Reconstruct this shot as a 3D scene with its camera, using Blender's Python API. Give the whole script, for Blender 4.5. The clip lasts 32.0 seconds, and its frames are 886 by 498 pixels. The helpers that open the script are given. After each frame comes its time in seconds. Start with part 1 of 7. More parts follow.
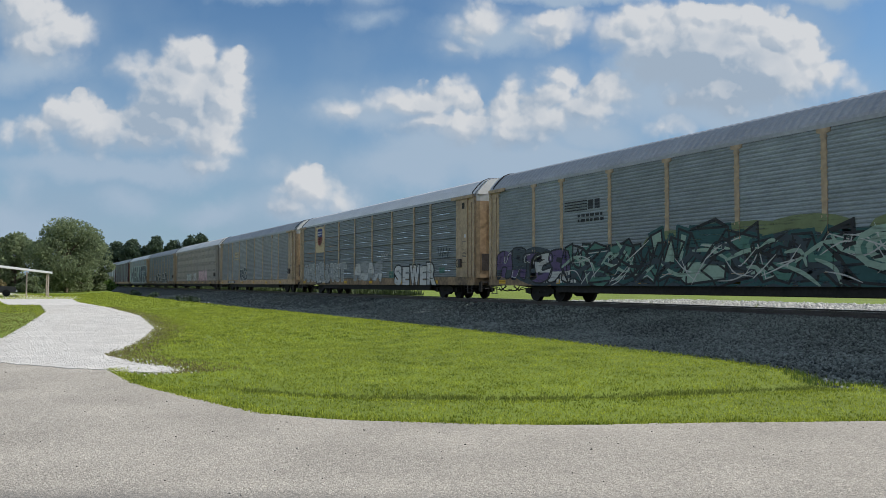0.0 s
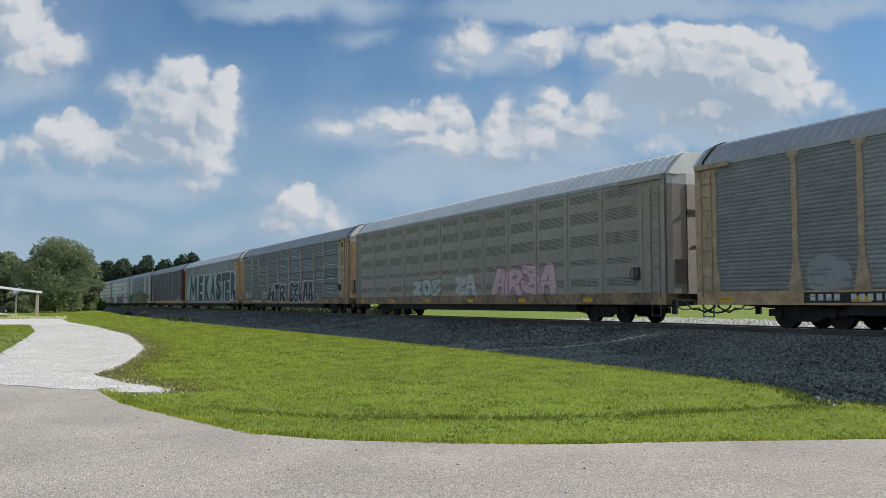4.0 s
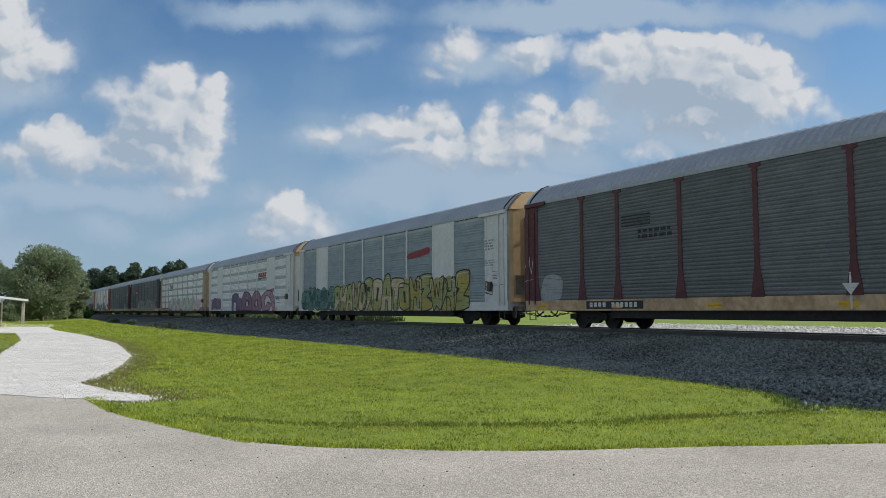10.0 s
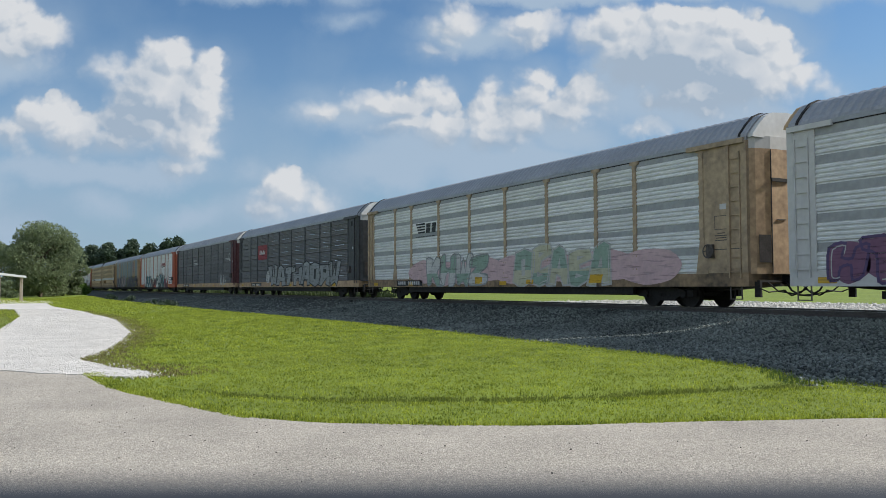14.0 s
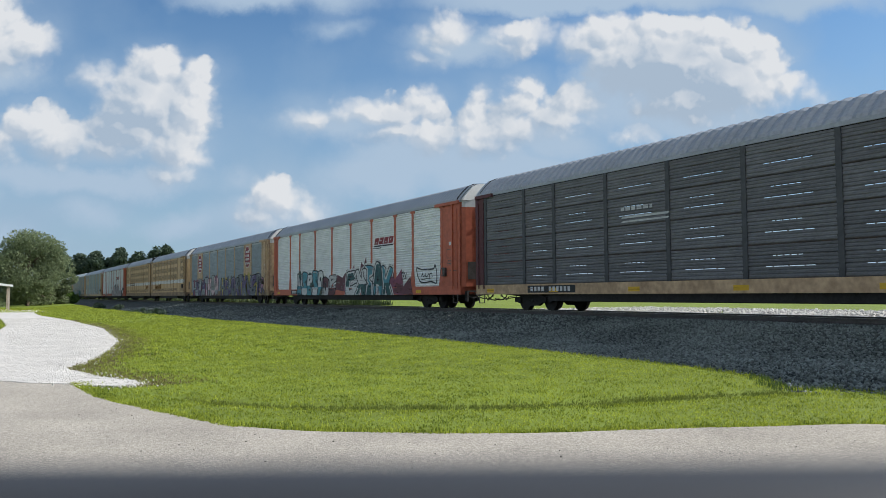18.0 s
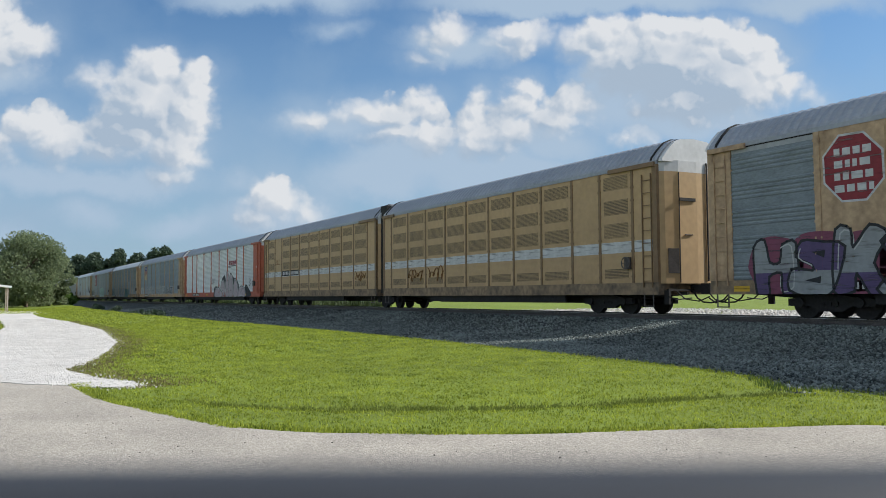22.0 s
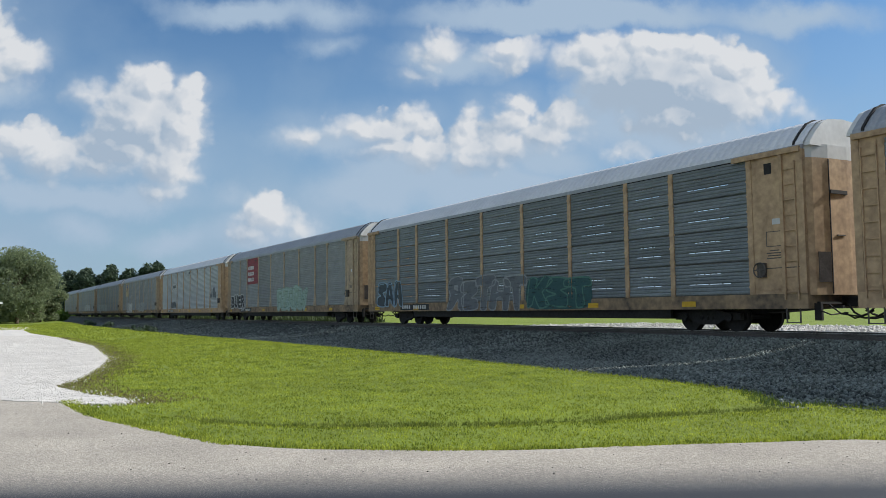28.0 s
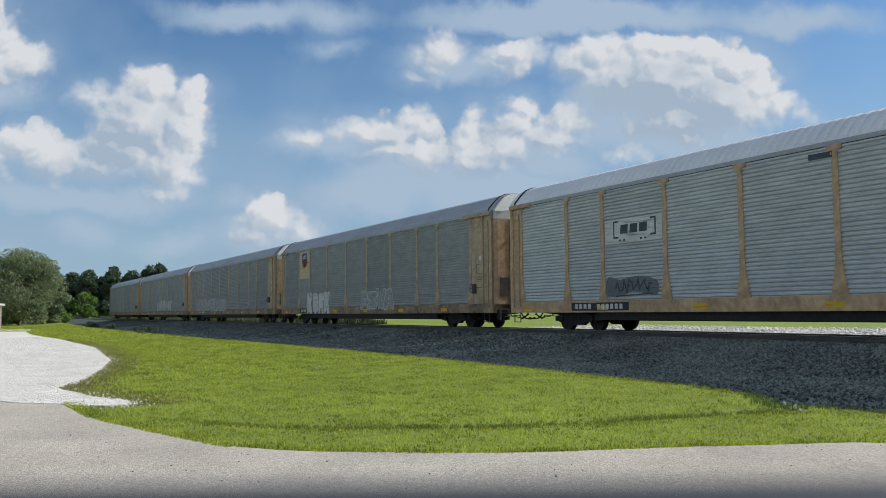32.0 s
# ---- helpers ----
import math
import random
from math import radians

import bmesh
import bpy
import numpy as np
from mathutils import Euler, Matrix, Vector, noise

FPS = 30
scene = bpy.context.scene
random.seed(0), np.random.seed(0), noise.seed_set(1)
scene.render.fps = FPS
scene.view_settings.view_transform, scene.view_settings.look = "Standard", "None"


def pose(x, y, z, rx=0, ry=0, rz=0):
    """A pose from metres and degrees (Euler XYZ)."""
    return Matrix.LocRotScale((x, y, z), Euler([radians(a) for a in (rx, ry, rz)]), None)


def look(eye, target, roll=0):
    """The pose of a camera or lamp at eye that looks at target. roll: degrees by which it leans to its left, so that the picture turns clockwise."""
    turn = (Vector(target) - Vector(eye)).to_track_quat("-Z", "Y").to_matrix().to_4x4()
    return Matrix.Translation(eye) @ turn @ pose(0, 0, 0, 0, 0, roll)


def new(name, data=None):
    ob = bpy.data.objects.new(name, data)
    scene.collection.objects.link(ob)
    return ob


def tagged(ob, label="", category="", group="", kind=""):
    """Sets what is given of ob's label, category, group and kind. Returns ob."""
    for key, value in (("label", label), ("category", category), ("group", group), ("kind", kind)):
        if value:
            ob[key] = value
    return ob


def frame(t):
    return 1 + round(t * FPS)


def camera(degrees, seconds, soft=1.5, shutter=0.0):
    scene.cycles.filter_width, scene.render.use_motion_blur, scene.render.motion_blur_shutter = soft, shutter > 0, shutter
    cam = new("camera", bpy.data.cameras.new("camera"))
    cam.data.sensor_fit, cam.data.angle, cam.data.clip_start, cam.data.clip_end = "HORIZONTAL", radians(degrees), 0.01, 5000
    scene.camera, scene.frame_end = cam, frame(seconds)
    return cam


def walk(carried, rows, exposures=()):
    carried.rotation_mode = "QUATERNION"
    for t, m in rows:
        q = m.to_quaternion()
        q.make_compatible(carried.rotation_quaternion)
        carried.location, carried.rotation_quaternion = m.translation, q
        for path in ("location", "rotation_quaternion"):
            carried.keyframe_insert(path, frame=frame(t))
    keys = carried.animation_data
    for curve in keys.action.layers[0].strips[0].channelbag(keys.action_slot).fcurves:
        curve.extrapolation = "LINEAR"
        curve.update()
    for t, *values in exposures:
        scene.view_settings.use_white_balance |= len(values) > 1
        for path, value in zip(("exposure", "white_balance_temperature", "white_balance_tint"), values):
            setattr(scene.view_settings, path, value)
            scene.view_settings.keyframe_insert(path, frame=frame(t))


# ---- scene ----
# World: X runs along the track in the train's direction, Y away from the road, road surface at z = 0.
EYE_Z = 1.496
RAIL_Z = 0.80
SIDE_Y = 18.854          # near side of the train
TRACK_Y = SIDE_Y + 1.5
SPEED = 17.60            # metres a second

cam = camera(57.2, 32.0, soft=0.7)

# seconds, heading (degrees left of +Y), tilt up, roll
TURNS = [
    (0, 62.778, 2.488, 0.170),
    (0.5, 62.684, 2.499, 0.103),
    (1, 62.579, 2.601, 0.070),
    (1.5, 62.494, 2.774, 0.072),
    (2, 62.451, 2.959, 0.091),
    (2.5, 62.427, 3.136, 0.097),
    (3, 62.392, 3.328, 0.084),
    (3.5, 62.336, 3.555, 0.079),
    (5.5, 61.817, 4.464, -0.043),
    (6, 61.763, 4.528, -0.036),
    (6.5, 61.724, 4.570, -0.046),
    (7, 61.710, 4.582, -0.052),
    (7.5, 61.708, 4.582, -0.044),
    (8, 61.695, 4.566, -0.038),
    (8.5, 61.655, 4.527, -0.054),
    (9, 61.584, 4.474, -0.090),
    (9.5, 61.499, 4.400, -0.128),
    (10, 61.437, 4.283, -0.146),
    (10.5, 61.422, 4.119, -0.141),
    (11, 61.451, 3.921, -0.115),
    (11.5, 61.502, 3.711, -0.074),
    (12, 61.532, 3.485, -0.050),
    (12.5, 61.512, 3.245, -0.076),
    (13, 61.451, 3.001, -0.132),
    (13.5, 61.375, 2.773, -0.159),
    (14, 61.294, 2.616, -0.175),
    (14.5, 61.219, 2.552, -0.219),
    (16.5, 60.740, 3.150, -0.302),
    (17, 60.638, 3.172, -0.345),
    (17.5, 60.577, 3.167, -0.353),
    (18, 60.565, 3.159, -0.342),
    (18.5, 60.603, 3.176, -0.342),
    (19, 60.670, 3.199, -0.329),
    (19.5, 60.720, 3.200, -0.306),
    (20, 60.720, 3.181, -0.307),
    (20.5, 60.654, 3.168, -0.345),
    (21, 60.548, 3.188, -0.379),
    (21.5, 60.481, 3.227, -0.377),
    (22, 60.493, 3.237, -0.352),
    (22.5, 60.570, 3.203, -0.323),
    (23, 60.675, 3.160, -0.299),
    (23.5, 60.755, 3.153, -0.282),
    (24, 60.793, 3.212, -0.289),
    (24.5, 60.818, 3.351, -0.315),
    (25, 60.833, 3.550, -0.328),
    (25.5, 60.825, 3.753, -0.311),
    (27.5, 60.085, 4.251, -0.453),
    (28, 59.997, 4.311, -0.471),
    (28.5, 59.928, 4.357, -0.480),
    (29, 59.886, 4.376, -0.485),
    (29.5, 59.871, 4.394, -0.492),
    (30, 59.892, 4.447, -0.479),
    (30.5, 59.977, 4.520, -0.441),
    (31, 60.112, 4.567, -0.410),
    (31.5, 60.191, 4.547, -0.402),
    (32, 60.144, 4.464, -0.417),
]


def cam_pose(t, heading, tilt, roll):
    h, p = radians(heading), radians(tilt)
    # the phone sinks by a few millimetres against the window ledge
    sink = float(np.interp(t, [11.5, 13.0, 14.0, 14.5, 16.5], [0.0, 0.0015, 0.0020, 0.0024, 0.004]))
    eye = Vector((0, 0, EYE_Z + 0.004 - sink))
    way = Vector((-math.sin(h) * math.cos(p), math.cos(h) * math.cos(p), math.sin(p)))
    return look(eye, eye + way, roll)


# the phone opens up a little once the dark ledge is in its picture
walk(cam, [(t, cam_pose(t, h, p, r)) for t, h, p, r in TURNS], [(0, 0.26), (12.5, 0.28), (16.5, 0.46), (26.0, 0.42), (32, 0.36)])
cam.data.dof.use_dof, cam.data.dof.focus_distance, cam.data.dof.aperture_fstop = True, 30.0, 13.0

# ---- light ----
SUN_EL, SUN_AZ = 37.0, 18.0      # azimuth: degrees from +Y towards +X
sun_way = Vector((math.sin(radians(SUN_AZ)) * math.cos(radians(SUN_EL)), math.cos(radians(SUN_AZ)) * math.cos(radians(SUN_EL)), math.sin(radians(SUN_EL))))
sun_data = bpy.data.lights.new("sun", "SUN")
sun_data.energy, sun_data.angle, sun_data.color = 4.0, radians(0.53), (1.0, 0.965, 0.91)
sun = new("sun", sun_data)
sun.matrix_world = look(sun_way * 300, (0, 0, 0))

world = bpy.data.worlds.new("sky")
scene.world = world
world.use_nodes = True
wn, wl = world.node_tree.nodes, world.node_tree.links
wn.clear()


def node(tree, kind, op=None, **values):
    n = tree.nodes.new(kind)
    if op:
        n.operation = op
    for key, value in values.items():
        sock = n.inputs[int(key[1:])]
        if isinstance(value, bpy.types.NodeSocket):
            tree.links.new(value, sock)
        else:
            sock.default_value = value
    return n


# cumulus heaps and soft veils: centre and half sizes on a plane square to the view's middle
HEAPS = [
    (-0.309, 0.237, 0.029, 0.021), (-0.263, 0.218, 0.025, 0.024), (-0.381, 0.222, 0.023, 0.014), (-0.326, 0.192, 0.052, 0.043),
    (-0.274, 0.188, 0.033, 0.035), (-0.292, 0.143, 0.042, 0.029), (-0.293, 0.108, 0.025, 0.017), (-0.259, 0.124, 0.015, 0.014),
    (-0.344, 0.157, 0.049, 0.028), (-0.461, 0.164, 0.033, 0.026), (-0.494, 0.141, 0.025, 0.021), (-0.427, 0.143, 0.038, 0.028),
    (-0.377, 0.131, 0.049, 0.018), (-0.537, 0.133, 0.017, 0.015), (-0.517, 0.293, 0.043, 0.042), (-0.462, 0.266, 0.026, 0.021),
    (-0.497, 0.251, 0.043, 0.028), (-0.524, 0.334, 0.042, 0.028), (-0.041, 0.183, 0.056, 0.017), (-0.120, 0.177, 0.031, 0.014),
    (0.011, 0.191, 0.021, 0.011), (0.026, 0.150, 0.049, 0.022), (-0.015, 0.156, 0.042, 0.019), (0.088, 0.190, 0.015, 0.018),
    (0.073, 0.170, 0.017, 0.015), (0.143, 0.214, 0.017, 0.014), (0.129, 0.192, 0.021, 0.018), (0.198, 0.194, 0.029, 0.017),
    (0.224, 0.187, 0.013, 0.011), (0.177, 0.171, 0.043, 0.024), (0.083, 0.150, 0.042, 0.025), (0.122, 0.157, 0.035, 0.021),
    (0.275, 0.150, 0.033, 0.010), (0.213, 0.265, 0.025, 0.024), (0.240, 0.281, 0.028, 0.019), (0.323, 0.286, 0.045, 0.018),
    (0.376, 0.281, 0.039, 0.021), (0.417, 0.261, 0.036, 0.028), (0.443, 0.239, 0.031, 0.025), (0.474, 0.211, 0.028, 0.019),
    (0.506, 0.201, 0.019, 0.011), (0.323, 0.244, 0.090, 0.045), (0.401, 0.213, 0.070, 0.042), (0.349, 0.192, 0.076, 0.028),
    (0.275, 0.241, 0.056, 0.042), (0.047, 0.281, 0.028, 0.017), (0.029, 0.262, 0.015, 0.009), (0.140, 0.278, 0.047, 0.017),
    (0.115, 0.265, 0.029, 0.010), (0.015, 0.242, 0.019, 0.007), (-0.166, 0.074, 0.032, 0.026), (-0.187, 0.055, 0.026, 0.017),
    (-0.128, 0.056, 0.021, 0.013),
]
VEILS = [
    (-0.503, 0.227, 0.052, 0.028), (-0.516, 0.079, 0.010, 0.015), (-0.275, 0.049, 0.042, 0.014), (-0.389, 0.055, 0.028, 0.014),
    (-0.531, 0.035, 0.052, 0.021), (-0.103, 0.062, 0.017, 0.015), (0.011, 0.119, 0.090, 0.029), (-0.041, 0.098, 0.070, 0.025),
    (0.167, 0.143, 0.066, 0.025), (-0.083, 0.287, 0.015, 0.006), (-0.378, 0.098, 0.104, 0.015), (0.213, 0.328, 0.188, 0.024),
    (-0.191, 0.330, 0.090, 0.018), (-0.093, 0.328, 0.038, 0.018), (-0.166, 0.056, 0.056, 0.021), (0.275, 0.216, 0.076, 0.063),
    (-0.100, 0.164, 0.056, 0.021), (0.122, 0.098, 0.111, 0.028), (0.067, 0.265, 0.063, 0.019), (0.366, 0.168, 0.111, 0.028),
    (-0.462, 0.105, 0.076, 0.014), (0.491, 0.321, 0.083, 0.017), (-0.524, 0.008, 0.083, 0.021), (-0.211, 0.098, 0.014, 0.007),
]


def heap_group(name, heaps, blend):
    """How deep a place lies inside the nearest heap: 1 at a centre, 0 at an edge."""
    g = bpy.data.node_groups.new(name, "ShaderNodeTree")
    g.interface.new_socket("uv", in_out="INPUT", socket_type="NodeSocketVector")
    g.interface.new_socket("depth", in_out="OUTPUT", socket_type="NodeSocketFloat")
    g_in, g_out = g.nodes.new("NodeGroupInput"), g.nodes.new("NodeGroupOutput")
    last = None
    for cu, cv, ru, rv in heaps:
        q = node(g, "ShaderNodeVectorMath", "MULTIPLY_ADD", i0=g_in.outputs[0], i1=(1 / ru, 1 / rv, 0), i2=(-cu / ru, -cv / rv, 0))
        q = node(g, "ShaderNodeVectorMath", "LENGTH", i0=q.outputs[0])
        k = (ru * rv) ** 0.5 / 0.03
        q = node(g, "ShaderNodeMath", "MULTIPLY_ADD", i0=q.outputs["Value"], i1=-k, i2=k)
        last = q if last is None else node(g, "ShaderNodeMath", "SMOOTH_MAX", i0=last.outputs[0], i1=q.outputs[0], i2=blend)
    g.links.new(last.outputs[0], g_out.inputs[0])
    return g


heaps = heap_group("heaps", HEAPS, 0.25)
veils = heap_group("veils", VEILS, 0.6)

wt = world.node_tree
t_co = node(wt, "ShaderNodeTexCoord")
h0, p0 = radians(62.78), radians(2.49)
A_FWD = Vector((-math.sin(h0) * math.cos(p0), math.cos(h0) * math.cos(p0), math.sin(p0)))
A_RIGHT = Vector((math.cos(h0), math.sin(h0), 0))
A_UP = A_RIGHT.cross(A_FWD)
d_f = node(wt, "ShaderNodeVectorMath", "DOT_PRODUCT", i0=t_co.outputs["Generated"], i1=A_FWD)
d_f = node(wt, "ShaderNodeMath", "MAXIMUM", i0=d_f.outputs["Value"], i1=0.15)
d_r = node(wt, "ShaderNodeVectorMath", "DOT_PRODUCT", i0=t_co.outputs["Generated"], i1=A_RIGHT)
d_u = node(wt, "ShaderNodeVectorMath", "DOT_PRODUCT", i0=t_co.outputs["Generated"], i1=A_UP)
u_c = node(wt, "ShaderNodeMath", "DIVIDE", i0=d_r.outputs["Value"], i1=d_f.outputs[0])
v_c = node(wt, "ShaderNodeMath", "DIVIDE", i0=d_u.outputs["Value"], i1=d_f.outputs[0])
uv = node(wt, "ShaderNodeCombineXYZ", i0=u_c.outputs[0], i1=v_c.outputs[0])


def cloud_noise(at, scale, detail, rough):
    n = node(wt, "ShaderNodeTexNoise")
    n.inputs["Scale"].default_value, n.inputs["Detail"].default_value, n.inputs["Roughness"].default_value = scale, detail, rough
    wt.links.new(at, n.inputs["Vector"])
    return n


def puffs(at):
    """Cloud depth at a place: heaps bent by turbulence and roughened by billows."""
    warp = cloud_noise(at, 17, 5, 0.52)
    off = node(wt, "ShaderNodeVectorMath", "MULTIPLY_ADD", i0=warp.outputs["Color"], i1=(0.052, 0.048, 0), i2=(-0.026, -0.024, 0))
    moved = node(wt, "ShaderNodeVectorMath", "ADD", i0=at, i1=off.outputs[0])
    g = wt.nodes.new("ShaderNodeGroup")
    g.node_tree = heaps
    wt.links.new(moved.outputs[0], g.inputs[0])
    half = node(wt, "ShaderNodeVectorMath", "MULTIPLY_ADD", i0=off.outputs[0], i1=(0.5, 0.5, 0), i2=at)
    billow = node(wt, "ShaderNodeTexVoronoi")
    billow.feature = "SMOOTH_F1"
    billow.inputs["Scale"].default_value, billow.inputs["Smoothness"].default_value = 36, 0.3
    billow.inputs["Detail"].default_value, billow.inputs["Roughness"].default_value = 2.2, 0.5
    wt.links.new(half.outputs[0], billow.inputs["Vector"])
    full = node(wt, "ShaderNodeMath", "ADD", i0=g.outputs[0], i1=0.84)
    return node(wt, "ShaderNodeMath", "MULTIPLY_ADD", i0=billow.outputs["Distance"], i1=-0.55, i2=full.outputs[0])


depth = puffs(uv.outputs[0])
# light from the upper right: small billows first, then the whole mass that stands before the sun
near_sun = node(wt, "ShaderNodeVectorMath", "ADD", i0=uv.outputs[0], i1=(0.0065, 0.0070, 0))
slope = node(wt, "ShaderNodeMath", "SUBTRACT", i0=depth.outputs[0], i1=puffs(near_sun.outputs[0]).outputs[0])
lit_a = node(wt, "ShaderNodeMapRange", i0=slope.outputs[0], i1=-0.24, i2=0.24)
far_sun = node(wt, "ShaderNodeVectorMath", "ADD", i0=uv.outputs[0], i1=(0.030, 0.026, 0))
depth_far = puffs(far_sun.outputs[0])
lit_b = node(wt, "ShaderNodeMapRange", i0=depth_far.outputs[0], i1=1.7, i2=-0.4, i3=0.0, i4=1.0)
half_b = node(wt, "ShaderNodeMath", "MULTIPLY", i0=lit_b.outputs[0], i1=0.66)
lit = node(wt, "ShaderNodeMath", "MULTIPLY_ADD", i0=lit_a.outputs[0], i1=0.40, i2=half_b.outputs[0])
# thin edges lose their white
body = node(wt, "ShaderNodeMapRange", i0=depth.outputs[0], i1=-0.1, i2=0.5, i3=0.55, i4=1.0)
lit_2 = node(wt, "ShaderNodeMath", "MULTIPLY", i0=lit.outputs[0], i1=body.outputs[0])
lit_2 = node(wt, "ShaderNodeMapRange", i0=lit_2.outputs[0], i1=0.26, i2=0.92)
# crisp sunlit tops, soft dissolving undersides
below = node(wt, "ShaderNodeVectorMath", "ADD", i0=uv.outputs[0], i1=(-0.012, -0.030, 0))
under = wt.nodes.new("ShaderNodeGroup")
under.node_tree = heaps
wt.links.new(below.outputs[0], under.inputs[0])
soft = node(wt, "ShaderNodeMapRange", i0=under.outputs[0], i1=0.8, i2=-0.5, i3=0.12, i4=1.2)
cover = node(wt, "ShaderNodeMapRange", i0=depth.outputs[0], i1=-0.08, i2=soft.outputs[0])
cover.interpolation_type = "SMOOTHSTEP"
# a soft veil hangs round and under the heaps
drift = cloud_noise(uv.outputs[0], 9.0, 6, 0.6)
veil_at = node(wt, "ShaderNodeVectorMath", "MULTIPLY_ADD", i0=drift.outputs["Color"], i1=(0.11, 0.08, 0), i2=(-0.055, -0.04, 0))
veil_at = node(wt, "ShaderNodeVectorMath", "ADD", i0=uv.outputs[0], i1=veil_at.outputs[0])
veil_g = wt.nodes.new("ShaderNodeGroup")
veil_g.node_tree = veils
wt.links.new(veil_at.outputs[0], veil_g.inputs[0])
veil = node(wt, "ShaderNodeMapRange", i0=veil_g.outputs[0], i1=-0.9, i2=0.8, i3=0.0, i4=0.92)
veil.interpolation_type = "SMOOTHSTEP"
halo_at = node(wt, "ShaderNodeVectorMath", "MULTIPLY_ADD", i0=drift.outputs["Color"], i1=(0.06, 0.05, 0), i2=below.outputs[0])
halo_at = node(wt, "ShaderNodeVectorMath", "ADD", i0=halo_at.outputs[0], i1=(-0.022, 0.0, 0))
halo_g = wt.nodes.new("ShaderNodeGroup")
halo_g.node_tree = heaps
wt.links.new(halo_at.outputs[0], halo_g.inputs[0])
halo = node(wt, "ShaderNodeMapRange", i0=halo_g.outputs[0], i1=-1.1, i2=1.0, i3=0.0, i4=0.5)
halo.interpolation_type = "SMOOTHSTEP"
veil = node(wt, "ShaderNodeMath", "MAXIMUM", i0=veil.outputs[0], i1=halo.outputs[0])
tone = node(wt, "ShaderNodeMix")
tone.data_type = "RGBA"
wt.links.new(lit_2.outputs[0], tone.inputs[0])
tone.inputs[6].default_value, tone.inputs[7].default_value = (2.85, 3.55, 4.42, 1), (5.5, 5.65, 5.85, 1)
sky = node(wt, "ShaderNodeTexSky")
sky.sky_type, sky.sun_disc = "NISHITA", False
sky.sun_elevation, sky.sun_rotation = radians(SUN_EL), radians(SUN_AZ)
sky.air_density, sky.dust_density, sky.ozone_density = 1.0, 0.6, 3.0
# thin summer haze that thickens to the horizon
up = node(wt, "ShaderNodeSeparateXYZ", i0=t_co.outputs["Generated"])
haze = node(wt, "ShaderNodeMapRange", i0=up.outputs[2], i1=0.34, i2=0.0, i3=0.0, i4=0.84)
wisp = node(wt, "ShaderNodeTexNoise")
wisp.inputs["Scale"].default_value, wisp.inputs["Detail"].default_value = 5.0, 6
wt.links.new(uv.outputs[0], wisp.inputs["Vector"])
wisp_2 = node(wt, "ShaderNodeMapRange", i0=wisp.outputs[0], i1=0.45, i2=0.75, i3=0.0, i4=0.40)
haze_2 = node(wt, "ShaderNodeMath", "ADD", i0=haze.outputs[0], i1=wisp_2.outputs[0])
deep = node(wt, "ShaderNodeMix")
deep.data_type, deep.blend_type = "RGBA", "MULTIPLY"
deep.inputs[0].default_value = 1.0
wt.links.new(sky.outputs[0], deep.inputs[6])
deep.inputs[7].default_value = (0.56, 0.75, 0.86, 1)
hazy = node(wt, "ShaderNodeMix")
hazy.data_type = "RGBA"
wt.links.new(haze_2.outputs[0], hazy.inputs[0]), wt.links.new(deep.outputs[2], hazy.inputs[6])
hazy.inputs[7].default_value = (2.45, 3.4, 4.5, 1)
# unseen bright broken cloud, added over the rest of the sky as fill light
behind = node(wt, "ShaderNodeVectorMath", "DOT_PRODUCT", i0=t_co.outputs["Generated"], i1=A_FWD)
behind_2 = node(wt, "ShaderNodeMapRange", i0=behind.outputs["Value"], i1=0.62, i2=0.30)
rest = node(wt, "ShaderNodeTexNoise")
rest.inputs["Scale"].default_value, rest.inputs["Detail"].default_value = 3.2, 7
wt.links.new(t_co.outputs["Generated"], rest.inputs["Vector"])
rest_2 = node(wt, "ShaderNodeMapRange", i0=rest.outputs[0], i1=0.42, i2=0.58, i3=0.0, i4=0.9)
rest_3 = node(wt, "ShaderNodeMath", "MULTIPLY", i0=rest_2.outputs[0], i1=behind_2.outputs[0])
hazier = node(wt, "ShaderNodeMix")
hazier.data_type = "RGBA"
wt.links.new(rest_3.outputs[0], hazier.inputs[0]), wt.links.new(hazy.outputs[2], hazier.inputs[6])
hazier.inputs[7].default_value = (5.9, 6.4, 6.9, 1)
veiled = node(wt, "ShaderNodeMix")
veiled.data_type = "RGBA"
wt.links.new(veil.outputs[0], veiled.inputs[0]), wt.links.new(hazier.outputs[2], veiled.inputs[6])
veiled.inputs[7].default_value = (3.05, 3.92, 4.95, 1)
cloudy = node(wt, "ShaderNodeMix")
cloudy.data_type = "RGBA"
cover_2 = node(wt, "ShaderNodeMath", "MULTIPLY", i0=cover.outputs[0], i1=0.96)
wt.links.new(cover_2.outputs[0], cloudy.inputs[0]), wt.links.new(veiled.outputs[2], cloudy.inputs[6]), wt.links.new(tone.outputs[2], cloudy.inputs[7])
w_bg = node(wt, "ShaderNodeBackground", i1=0.1)
wt.links.new(cloudy.outputs[2], w_bg.inputs[0])
w_out = node(wt, "ShaderNodeOutputWorld", i0=w_bg.outputs[0])


